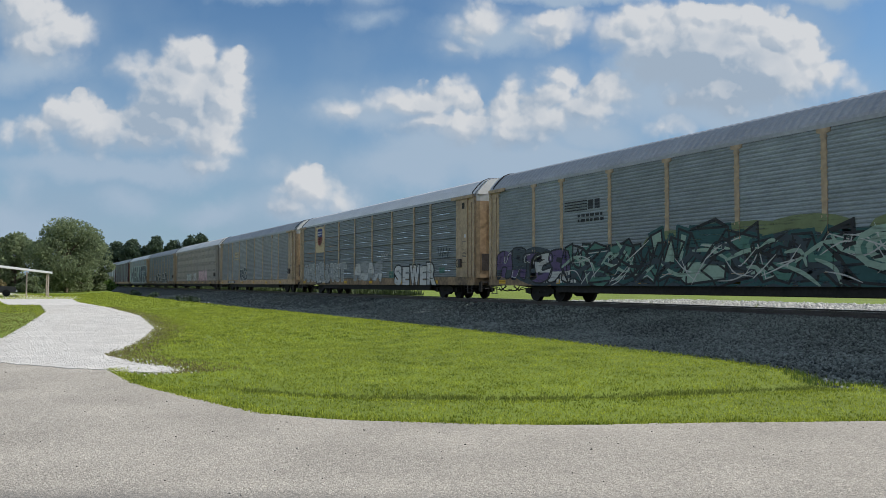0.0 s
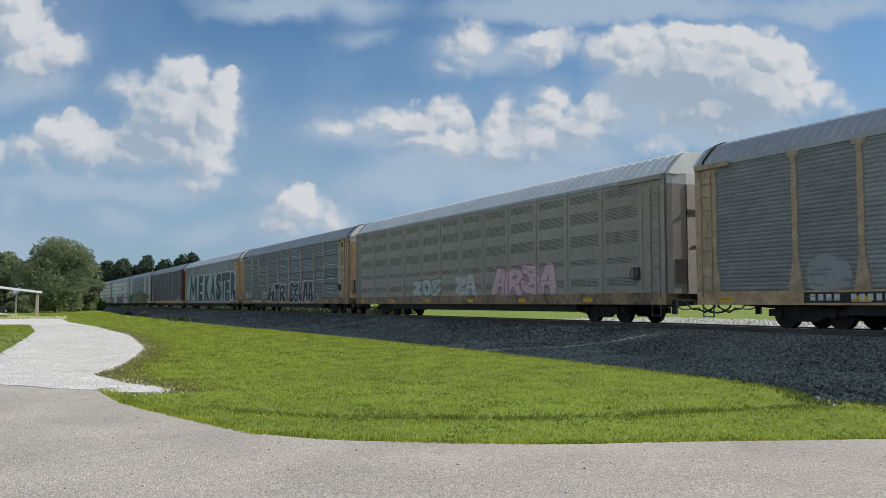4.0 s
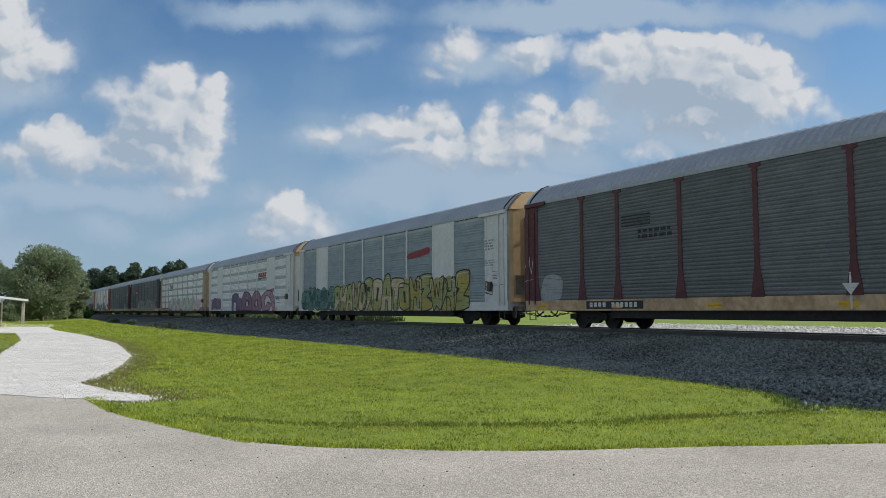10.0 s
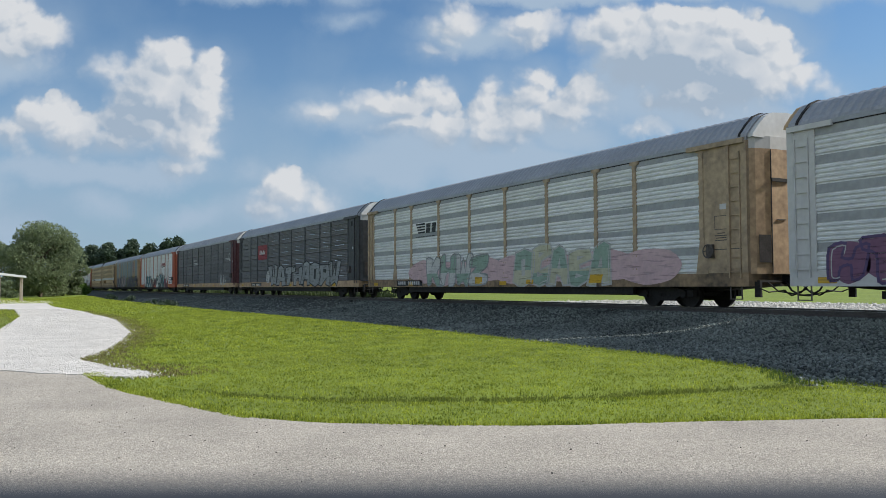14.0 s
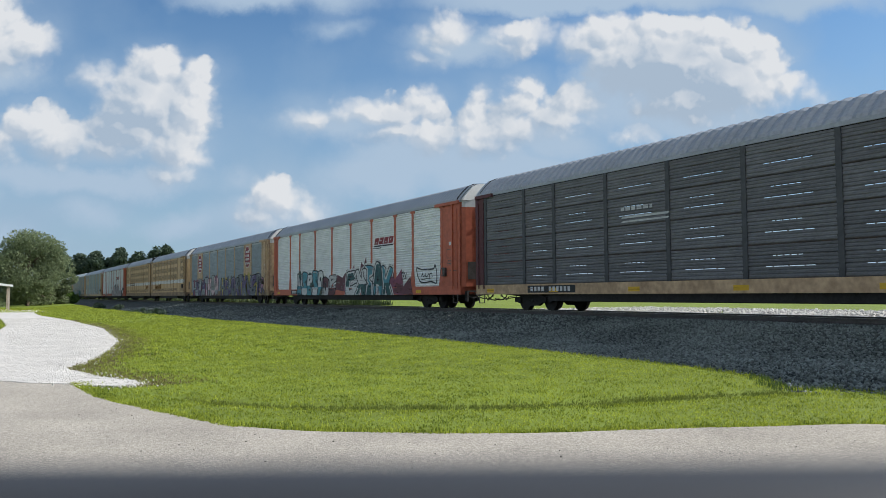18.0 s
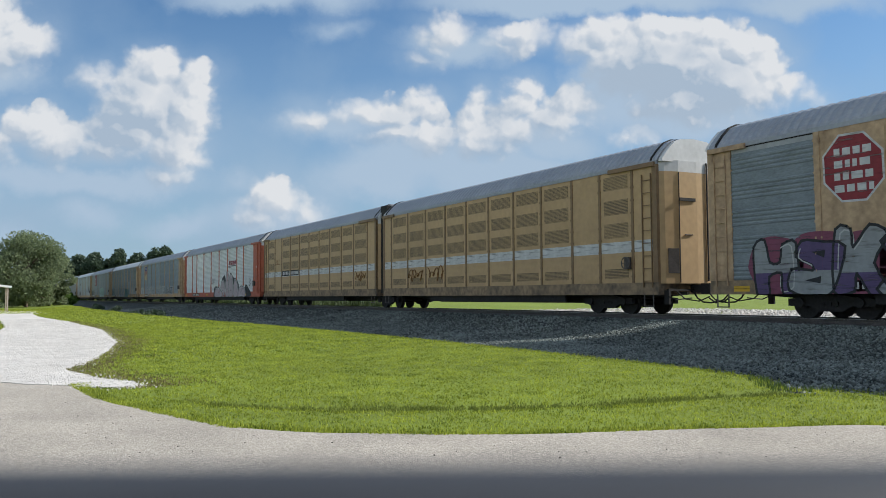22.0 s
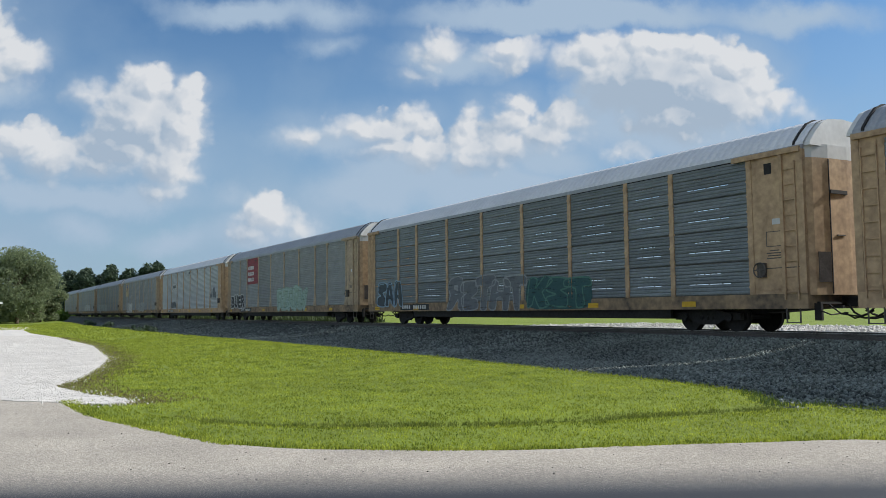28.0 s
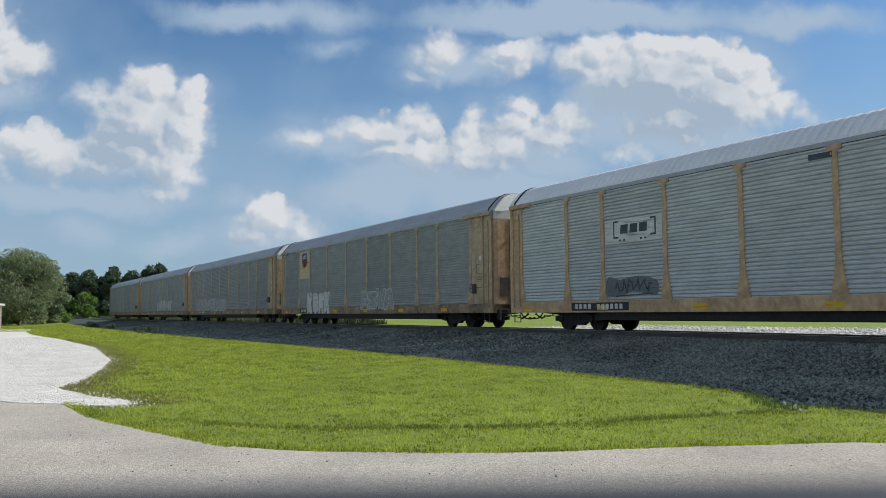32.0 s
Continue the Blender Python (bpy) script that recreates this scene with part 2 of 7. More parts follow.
# ---- materials ----
def mat(name, color, rough=0.7, metal=0.0, grain=30.0, vary=0.25, stain=0.8, bump=0.0, bump_scale=60.0, tint=None, per_piece=0.0, stretch=(1, 1, 1), spec=0.3):
    """A painted, stone or earth surface: fine grain and broad stains over a base colour."""
    m = bpy.data.materials.new(name)
    m.use_nodes = True
    n, l = m.node_tree.nodes, m.node_tree.links
    b = n["Principled BSDF"]
    b.inputs["Roughness"].default_value, b.inputs["Metallic"].default_value = rough, metal
    b.inputs["Specular IOR Level"].default_value = spec
    co = n.new("ShaderNodeTexCoord")
    mp = n.new("ShaderNodeMapping")
    mp.inputs["Scale"].default_value = stretch
    l.new(co.outputs["Object"], mp.inputs[0])
    fine, broad = n.new("ShaderNodeTexNoise"), n.new("ShaderNodeTexNoise")
    fine.inputs["Scale"].default_value, fine.inputs["Detail"].default_value = grain, 4
    broad.inputs["Scale"].default_value, broad.inputs["Detail"].default_value = stain, 5
    l.new(mp.outputs[0], fine.inputs[0]), l.new(mp.outputs[0], broad.inputs[0])
    add = n.new("ShaderNodeMath")
    add.operation = "ADD"
    l.new(fine.outputs[0], add.inputs[0]), l.new(broad.outputs[0], add.inputs[1])
    ramp = n.new("ShaderNodeMapRange")
    ramp.inputs["From Min"].default_value, ramp.inputs["From Max"].default_value = 0.6, 1.4
    l.new(add.outputs[0], ramp.inputs[0])
    mix = n.new("ShaderNodeMix")
    mix.data_type = "RGBA"
    dark = tint or tuple(c * (1 - vary) for c in color)
    light = tuple(min(1, c * (1 + vary)) for c in color)
    mix.inputs[6].default_value, mix.inputs[7].default_value = (*dark, 1), (*light, 1)
    l.new(ramp.outputs[0], mix.inputs[0])
    last = mix.outputs[2]
    if per_piece:
        info = n.new("ShaderNodeObjectInfo")
        mr = n.new("ShaderNodeMapRange")
        mr.inputs["To Min"].default_value, mr.inputs["To Max"].default_value = 1 - per_piece, 1 + per_piece
        l.new(info.outputs["Random"], mr.inputs[0])
        hs = n.new("ShaderNodeHueSaturation")
        l.new(mr.outputs[0], hs.inputs["Value"]), l.new(last, hs.inputs["Color"])
        last = hs.outputs[0]
    l.new(last, b.inputs["Base Color"])
    if bump:
        bp, bn = n.new("ShaderNodeBump"), n.new("ShaderNodeTexNoise")
        bn.inputs["Scale"].default_value, bn.inputs["Detail"].default_value = bump_scale, 5
        bp.inputs["Strength"].default_value, bp.inputs["Distance"].default_value = 1.0, bump
        l.new(co.outputs["Object"], bn.inputs[0]), l.new(bn.outputs[0], bp.inputs["Height"]), l.new(bp.outputs[0], b.inputs["Normal"])
    return m


M_GRASS = mat("grass", (0.16, 0.21, 0.022), 0.8, grain=9, stain=0.25, vary=0.35, bump=0.02, bump_scale=40)
M_ROAD = mat("road_surface", (0.365, 0.33, 0.28), 0.85, grain=38, stain=0.6, vary=0.30, bump=0.012, bump_scale=55)
# worn chippings set in the road
r_n, r_l = M_ROAD.node_tree.nodes, M_ROAD.node_tree.links
r_co, r_hs, r_add = r_n.new("ShaderNodeTexCoord"), r_n.new("ShaderNodeHueSaturation"), r_n.new("ShaderNodeMath")
r_add.inputs[1].default_value = 0.0
chips = []
for size in (60, 140):
    chip, split, ramp = r_n.new("ShaderNodeTexVoronoi"), r_n.new("ShaderNodeSeparateColor"), r_n.new("ShaderNodeMapRange")
    chip.inputs["Scale"].default_value = size
    ramp.inputs["To Min"].default_value, ramp.inputs["To Max"].default_value = 0.76, 1.25
    r_l.new(r_co.outputs["Object"], chip.inputs["Vector"]), r_l.new(chip.outputs["Color"], split.inputs[0]), r_l.new(split.outputs[0], ramp.inputs[0])
    chips.append(ramp)
r_add.operation = "MULTIPLY"
r_l.new(chips[0].outputs[0], r_add.inputs[0]), r_l.new(chips[1].outputs[0], r_add.inputs[1]), r_l.new(r_add.outputs[0], r_hs.inputs["Value"])
r_base = r_n["Principled BSDF"].inputs["Base Color"]
r_l.new(r_base.links[0].from_socket, r_hs.inputs["Color"]), r_l.new(r_hs.outputs[0], r_base)
M_GRAVEL = mat("pale_gravel", (0.55, 0.525, 0.49), 0.9, grain=22, stain=1.2, vary=0.3, bump=0.014, bump_scale=45)
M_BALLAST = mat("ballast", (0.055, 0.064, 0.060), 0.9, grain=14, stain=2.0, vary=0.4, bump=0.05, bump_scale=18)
M_CONCRETE = mat("concrete_pad", (0.62, 0.60, 0.52), 0.85, grain=10, stain=0.3, vary=0.12)
M_STEEL = mat("worn_steel", (0.10, 0.09, 0.085), 0.5, 0.4, grain=20, stain=2, vary=0.4)
M_RAILTOP = mat("polished_rail", (0.45, 0.44, 0.43), 0.3, 0.9, grain=30, stain=2, vary=0.2)
M_BLACK = mat("grimy_black", (0.022, 0.021, 0.021), 0.75, grain=12, stain=1.5, vary=0.5)
M_WOOD = mat("creosoted_wood", (0.07, 0.055, 0.045), 0.9, grain=20, stain=2, vary=0.4)


# ---- mesh helpers ----
class Shape:
    """Collects boxes, prisms and discs into one mesh."""

    def __init__(self):
        self.v, self.f = [], []

    def add(self, verts, faces):
        k = len(self.v)
        self.v += [tuple(p) for p in verts]
        self.f += [tuple(i + k for i in f) for f in faces]
        return self

    def box(self, x0, x1, y0, y1, z0, z1):
        return self.add([(x0, y0, z0), (x1, y0, z0), (x1, y1, z0), (x0, y1, z0), (x0, y0, z1), (x1, y0, z1), (x1, y1, z1), (x0, y1, z1)],
                        [(0, 3, 2, 1), (4, 5, 6, 7), (0, 1, 5, 4), (1, 2, 6, 5), (2, 3, 7, 6), (3, 0, 4, 7)])

    def prism(self, ring, axis, a, b):
        """A closed ring of 2D points extruded along an axis from a to b."""
        n = len(ring)
        put = {"x": lambda p, t: (t, p[0], p[1]), "y": lambda p, t: (p[0], t, p[1]), "z": lambda p, t: (p[0], p[1], t)}[axis]
        vs = [put(p, a) for p in ring] + [put(p, b) for p in ring]
        fs = [(i, (i + 1) % n, n + (i + 1) % n, n + i) for i in range(n)]
        fs += [tuple(range(n - 1, -1, -1)), tuple(range(n, 2 * n))]
        return self.add(vs, fs)

    def disc(self, cx, cz, r, y0, y1, n=20):
        return self.prism([(cx + r * math.cos(2 * math.pi * i / n), cz + r * math.sin(2 * math.pi * i / n)) for i in range(n)], "y", y0, y1)

    def tube(self, pts, r, n=6):
        pts = [Vector(p) for p in pts]
        vs, fs = [], []
        for i, p in enumerate(pts):
            d = (pts[min(i + 1, len(pts) - 1)] - pts[max(i - 1, 0)]).normalized()
            a = d.cross(Vector((0, 0, 1)) if abs(d.z) < 0.9 else Vector((1, 0, 0))).normalized()
            b = d.cross(a)
            vs += [p + r * (a * math.cos(2 * math.pi * j / n) + b * math.sin(2 * math.pi * j / n)) for j in range(n)]
        for i in range(len(pts) - 1):
            fs += [(i * n + j, i * n + (j + 1) % n, (i + 1) * n + (j + 1) % n, (i + 1) * n + j) for j in range(n)]
        fs += [tuple(range(n)), tuple(range(len(vs) - 1, len(vs) - n - 1, -1))]
        return self.add(vs, fs)

    def mesh(self, name, material):
        me = bpy.data.meshes.new(name)
        me.from_pydata(self.v, [], self.f)
        bm = bmesh.new()
        bm.from_mesh(me)
        bmesh.ops.recalc_face_normals(bm, faces=bm.faces)
        bm.to_mesh(me)
        bm.free()
        me.materials.append(material)
        return me


def part(name, data, parent, label="", at=(0, 0, 0)):
    ob = new(name, data)
    ob.parent = parent
    ob.location = at
    if label:
        ob["label"] = label
    return ob


def smooth(me, angle=40):
    me.polygons.foreach_set("use_smooth", [True] * len(me.polygons))
    return me


def sheet(name, material, xs, ys, height):
    """A grid over xs and ys with z = height(x, y)."""
    nx, ny = len(xs), len(ys)
    vs = [(x, y, height(x, y)) for y in ys for x in xs]
    fs = [(j * nx + i, j * nx + i + 1, (j + 1) * nx + i + 1, (j + 1) * nx + i) for j in range(ny - 1) for i in range(nx - 1)]
    me = bpy.data.meshes.new(name)
    me.from_pydata(vs, [], fs)
    me.materials.append(material)
    smooth(me)
    return new(name, me)


# ---- ground ----
CREST_X = [-260, -185, -90, -53, -40, -29, -21, -15, -12, -10.2, -9.4, -8.75, -8.4, -7.8, 0, 40]
CREST_Y = [17.0, 14.5, 9.6, 10.0, 10.5, 10.95, 11.2, 11.2, 11.35, 11.35, 11.25, 10.9, 10.75, 11.5, 12.3, 12.5]
CREST_Z = [0.28, 0.28, 0.28, 0.26, 0.23, 0.21, 0.19, 0.16, 0.13, 0.10, 0.07, 0.03, 0.0, 0.0, 0.0, 0.0]


SWALE_Y = [2.2, 2.8, 4.0, 5.6, 7.45, 9.6, 10.9]
SWALE_X = [-13.4, -11.6, -10.3, -9.28, -8.73, -8.4, -8.2]


def crest(x):
    return float(np.interp(x, CREST_X, CREST_Y)), float(np.interp(x, CREST_X, CREST_Z))


def step(a, b, x):
    t = min(1, max(0, (x - a) / (b - a)))
    return t * t * (3 - 2 * t)


def ground_z(x, y):
    cy, cz = crest(x)
    # the road is cut level into the foot of the bank
    if 2.4 < y < 10.2 and x > float(np.interp(y, [2.4, 5.27, 8.63, 9.6, 10.3], [-9.3, -7.1, -5.7, -4.9, -2.0])) + 0.3:
        return -0.04
    if y <= cy:
        z = cz * step(cy - 5.5, cy - 0.2, y)
        # the shallow swale along the verge
        if 2.2 < y < 10.9:
            z -= 0.06 * math.exp(-((x - float(np.interp(y, SWALE_Y, SWALE_X))) / 0.26) ** 2)
        return z
    if y < 24:
        return cz - min(0.3, (y - cy) * 0.6) - 0.05
    return 0.52 * step(24, 26.5, y)


def spaced(a, b, n):
    return [a + (b - a) * i / n for i in range(n + 1)]


gx = [-3000, -1500, -800, -500] + spaced(-300, -120, 30) + spaced(-115, -40, 40) + spaced(-39, 10, 100) + spaced(15, 100, 12) + [200, 400, 800, 1500, 3000]
gy = [-3000, -1200, -500, -200, -100, -60, -30] + spaced(-20, 2, 20) + spaced(2.4, 13.0, 60) + spaced(13.5, 30, 16) + [40, 60, 90, 140, 250, 500, 1000, 2000, 3000]
ground = tagged(sheet("ground", M_GRASS, gx, gy, ground_z), "mown green grass with a low bank", kind="structure")


def ballast_z(y, far=False):
    d = abs(y - TRACK_Y)
    # crown, shoulder, long apron
    return float(np.interp(d, [0, 0.7, 1.4, 1.75, 3.6, 5.0, 9.8], [RAIL_Z - 0.20, RAIL_Z - 0.20, RAIL_Z - 0.17, RAIL_Z - 0.24, 0.22, 0.10, -0.06]))


bx = spaced(-420, -60, 60) + spaced(-59, 10, 140) + spaced(20, 620, 40)
by = spaced(10.6, 27.5, 34)
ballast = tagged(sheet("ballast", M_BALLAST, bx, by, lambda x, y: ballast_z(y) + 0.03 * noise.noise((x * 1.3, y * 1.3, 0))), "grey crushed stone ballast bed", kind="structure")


def slab(name, ring, z0, z1, material):
    s = Shape().prism(ring, "z", z0, z1)
    return new(name, s.mesh(name, material))


def ragged(line, amp, size=0.5, close=False):
    """Break a polyline into short steps that wander a little."""
    out = []
    pairs = list(zip(line, line[1:] + line[:1])) if close else list(zip(line, line[1:]))
    for (xa, ya), (xb, yb) in pairs:
        d = math.hypot(xb - xa, yb - ya)
        k = max(1, min(60, int(d / size)))
        for i in range(k):
            t = i / k
            x, y = xa + (xb - xa) * t, ya + (yb - ya) * t
            o = amp * (noise.noise((x * 1.1, y * 1.1, 5)) + 0.6 * noise.noise((x * 3.7, y * 3.7, 9)))
            out.append((x - (yb - ya) / d * o, y + (xb - xa) / d * o))
    return out if close else out + [line[-1]]


ROAD_EDGE = [(-60, -34), (-30.6, -10.2), (-17.2, 0.25), (-16.55, 0.75), (-15.3, 1.32), (-13.03, 1.46), (-11.1, 1.93), (-9.34, 2.43), (-8.43, 3.25), (-7.66, 4.22), (-7.09, 5.27),
             (-6.53, 6.75), (-5.73, 8.63), (-4.9, 9.6), (-2, 10.3), (60, 10.5)]
road = tagged(slab("road", ragged(ROAD_EDGE, 0.07, 0.22) + [(60, -40), (-60, -60)], -0.3, 0.012, M_ROAD), "pale worn asphalt road", kind="structure")
DRIVE = [(-15.3, 1.05), (-14.3, 2.0), (-14.3, 2.45), (-15.3, 2.3), (-16.3, 1.85), (-18.3, 1.5), (-21.2, 2.4), (-23.9, 3.0), (-28.5, 3.87), (-40, 4.77), (-55, 4.57), (-69, 3.8), (-84, 4.0),
         (-84, -2.4), (-63, -1.0), (-62, 1.0), (-46.5, 1.0), (-31, -0.02), (-25, -0.5), (-24, -2.5), (-30, -10.5), (-16.8, -0.05)]
drive = tagged(slab("gravel_drive", ragged(DRIVE, 0.15, 0.25, True), -0.3, 0.02, M_GRAVEL), "white crushed stone driveway", kind="structure")
PAD = [(-84.2, 4.2), (-80, 6.2), (-98, 6.4), (-100, 3), (-140, -3), (-140, -14), (-84.2, -14)]
pad = tagged(slab("pavement", PAD, -0.3, 0.025, M_CONCRETE), "pale concrete yard by the carport", kind="structure")

# ---- track ----
track = tagged(new("railway_track"), "steel railway track on wooden sleepers", "track")
RAIL_RING = [(-0.07, -0.16), (0.07, -0.16), (0.07, -0.14), (0.012, -0.12), (0.012, -0.045), (0.036, -0.035), (0.036, 0.0), (-0.036, 0.0), (-0.036, -0.035), (-0.012, -0.045), (-0.012, -0.12), (-0.07, -0.14)]
for side in (-0.755, 0.755):
    ring = [(TRACK_Y + side + a, RAIL_Z + b) for a, b in RAIL_RING]
    part("rail", Shape().prism(ring, "x", -420, 640).mesh("rail", M_STEEL), track)
    part("rail_head", Shape().box(-420, 640, TRACK_Y + side - 0.034, TRACK_Y + side + 0.034, RAIL_Z, RAIL_Z + 0.004).mesh("rail_head", M_RAILTOP), track, "polished running surface")

# ---- train ----
PAINT = {
    "dark": mat("weathered_grey_steel", (0.215, 0.250, 0.268), 0.5, 0.15, grain=8, stain=1.2, vary=0.3, per_piece=0.14, stretch=(1, 1, 3)),
    "brown": mat("brownish_grey_steel", (0.225, 0.238, 0.238), 0.55, 0.1, grain=8, stain=1.2, vary=0.3, per_piece=0.12, stretch=(1, 1, 3)),
    "dim": mat("dark_grimy_steel", (0.165, 0.188, 0.198), 0.5, 0.15, grain=8, stain=1.2, vary=0.3, per_piece=0.14, stretch=(1, 1, 3)),
    "gloom": mat("dark_brownish_steel", (0.125, 0.133, 0.135), 0.55, 0.1, grain=8, stain=1.2, vary=0.3, per_piece=0.12, stretch=(1, 1, 3)),
    "blackish": mat("sooty_steel", (0.135, 0.137, 0.143), 0.6, 0.1, grain=8, stain=1.2, vary=0.35, per_piece=0.15, stretch=(1, 1, 3)),
    "silver": mat("galvanised_steel", (0.68, 0.70, 0.70), 0.5, 0.05, grain=5, stain=1.0, vary=0.22, per_piece=0.07, stretch=(1, 1, 4)),
    "zinc": mat("dull_zinc_steel", (0.43, 0.46, 0.475), 0.5, 0.1, grain=5, stain=1.0, vary=0.22, per_piece=0.08, stretch=(1, 1, 4)),
    "dusty": mat("dusty_beige_steel", (0.30, 0.28, 0.245), 0.7, 0.0, grain=8, stain=1.0, vary=0.18, per_piece=0.05),
    "tan": mat("faded_yellow_paint", (0.50, 0.355, 0.215), 0.6, grain=6, stain=1.4, vary=0.2, tint=(0.25, 0.165, 0.10)),
    # muted copy of tan for side frames, with their shade in its colour
    "shaded_tan": mat("shaded_tan_paint", (0.45, 0.345, 0.225), 0.6, grain=6, stain=1.4, vary=0.2, tint=(0.21, 0.165, 0.12)),
    "yellow": mat("ochre_yellow_paint", (0.46, 0.315, 0.165), 0.55, grain=5, stain=0.9, vary=0.14, per_piece=0.04),
    "midgrey": mat("smooth_grey_sheet", (0.33, 0.345, 0.35), 0.5, 0.15, grain=6, stain=1.0, vary=0.2),
    "umber": mat("brown_trim_paint", (0.22, 0.145, 0.08), 0.6, grain=6, stain=1.2, vary=0.2),
    "orange": mat("faded_orange_paint", (0.42, 0.115, 0.065), 0.55, grain=6, stain=1.3, vary=0.25),
    "maroon": mat("dark_red_paint", (0.095, 0.034, 0.038), 0.6, grain=6, stain=1.3, vary=0.35),
    "black": mat("faded_black_paint", (0.065, 0.068, 0.072), 0.6, grain=6, stain=1.3, vary=0.35),
    "white": mat("chalky_white_paint", (0.55, 0.555, 0.545), 0.6, grain=6, stain=1.2, vary=0.13),
    "roof": mat("roof_steel", (0.31, 0.325, 0.345), 0.45, 0.25, grain=10, stain=0.7, vary=0.2),
    "pale_roof": mat("pale_roof_steel", (0.62, 0.63, 0.64), 0.45, 0.2, grain=10, stain=0.7, vary=0.15),
    "sill": mat("dirty_sill_paint", (0.26, 0.185, 0.11), 0.75, grain=5, stain=1.0, vary=0.5, tint=(0.05, 0.045, 0.042)),
}
BODY = 27.65             # length of a car body
PITCH = 28.60            # coupled length
HALF = 1.5
Z_SILL, Z_DECK, Z_EAVE, Z_TOP = 0.66, 1.06, 4.98, 5.84
POSTS = [1.10, 3.98, 5.95, 8.92, 11.88, 14.85, 17.83, 20.82, 22.86, 25.83]
stock = {}


def kept(key, make):
    """Alike pieces share one mesh."""
    if key not in stock:
        stock[key] = make()
    return stock[key]


def panel_mesh(width, h, paint, ribs, flat):
    """A sheet of horizontally ribbed steel; flat: the share of plain band in every fourth of its height."""
    s = Shape()
    deep = 0.036 if paint in ("silver", "zinc") else 0.014
    pts = [(0.03, 0.0), (0.0, 0.0)]
    groups = max(1, ribs // 4)
    gh = h / groups
    for k in range(groups):
        a, b = k * gh, (k + 1) * gh - flat * gh
        d = (b - a) / 4
        for i in range(4):
            c = a + d * i
            pts += [(-0.034 + deep, c + d * 0.14), (-0.034, c + d * 0.40), (-0.034, c + d * 0.78), (-0.034 + deep, c + d * 0.97)]
    pts += [(0.0, h), (0.03, h)]
    n = len(pts)
    s.add([(x, p[0], p[1]) for x in (0, width) for p in pts], [(i, n + i, n + i + 1, i + 1) for i in range(n - 1)] + [(0, n - 1, 2 * n - 1, n)])
    return s.mesh("panel", PAINT[paint])


def slotted_panel_mesh(width, h, paint):
    """A ribbed strip with two rows of slots cut through it."""
    s = Shape()
    cuts = (0.36, 0.68)
    levels = [0.0]
    for c in cuts:
        levels += [h * c - 0.010, h * c + 0.010]
    levels.append(h)
    for k in range(0, len(levels), 2):
        a, b = levels[k], levels[k + 1]
        pts = [(0.012, a)]
        m = 3
        for i in range(m):
            c, d = a + (b - a) * i / m, (b - a) / m
            pts += [(-0.014, c + d * 0.16), (-0.026, c + d * 0.36), (-0.026, c + d * 0.84), (-0.014, c + d * 0.98)]
        pts.append((0.012, b))
        n = len(pts)
        s.add([(x, p[0], p[1]) for x in (0, width) for p in pts], [(i, n + i, n + i + 1, i + 1) for i in range(n - 1)])
    # sheet left standing at both ends of a row and between its slots
    for k, c in enumerate(cuts):
        zc = h * c
        lo, hi = width * (0.3 if k else 0.22), width * (0.62 if k else 0.74)
        s.box(0, lo, -0.006, 0.006, zc - 0.014, zc + 0.014).box(hi, width, -0.006, 0.006, zc - 0.014, zc + 0.014)
        x = lo + (0.1 if k else 0.22)
        while x < hi:
            s.box(x, x + 0.05, -0.006, 0.006, zc - 0.014, zc + 0.014)
            x += 0.22 if k else 0.5
    return s.mesh("panel", PAINT[paint])


def flat_panel_mesh(width, h, paint):
    s = Shape().box(0, width, -0.02, 0.02, 0, h)
    s.box(0.05, width - 0.05, -0.032, -0.02, 0.05, h - 0.05)
    return s.mesh("panel", PAINT[paint])


def perforated(name, color):
    """Sheet punched with rows of small round holes."""
    m = mat(name, color, 0.6, grain=8, stain=1.0, vary=0.15)
    n, l = m.node_tree.nodes, m.node_tree.links
    co, vo, mr, mx = n.new("ShaderNodeTexCoord"), n.new("ShaderNodeTexVoronoi"), n.new("ShaderNodeMapRange"), n.new("ShaderNodeMix")
    vo.inputs["Scale"].default_value, vo.inputs["Randomness"].default_value = 20.0, 0.0
    vo.voronoi_dimensions = "3D"
    l.new(co.outputs["Object"], vo.inputs["Vector"])
    mr.inputs["From Min"].default_value, mr.inputs["From Max"].default_value = 0.30, 0.38
    l.new(vo.outputs["Distance"], mr.inputs[0])
    mx.data_type = "RGBA"
    b = n["Principled BSDF"]
    old = b.inputs["Base Color"].links[0].from_socket
    l.new(mr.outputs[0], mx.inputs[0]), l.new(old, mx.inputs[7])
    mx.inputs[6].default_value = (0.05, 0.04, 0.03, 1)
    l.new(mx.outputs[2], b.inputs["Base Color"])
    return m


PERF = {"yellow": perforated("perforated_ochre", (0.36, 0.25, 0.13)), "dusty": perforated("perforated_beige", (0.27, 0.255, 0.225))}


def grille_mesh(width, h, paint):
    s = Shape().box(0, width, -0.006, 0, 0, h)
    return s.mesh("grille", PERF[paint])


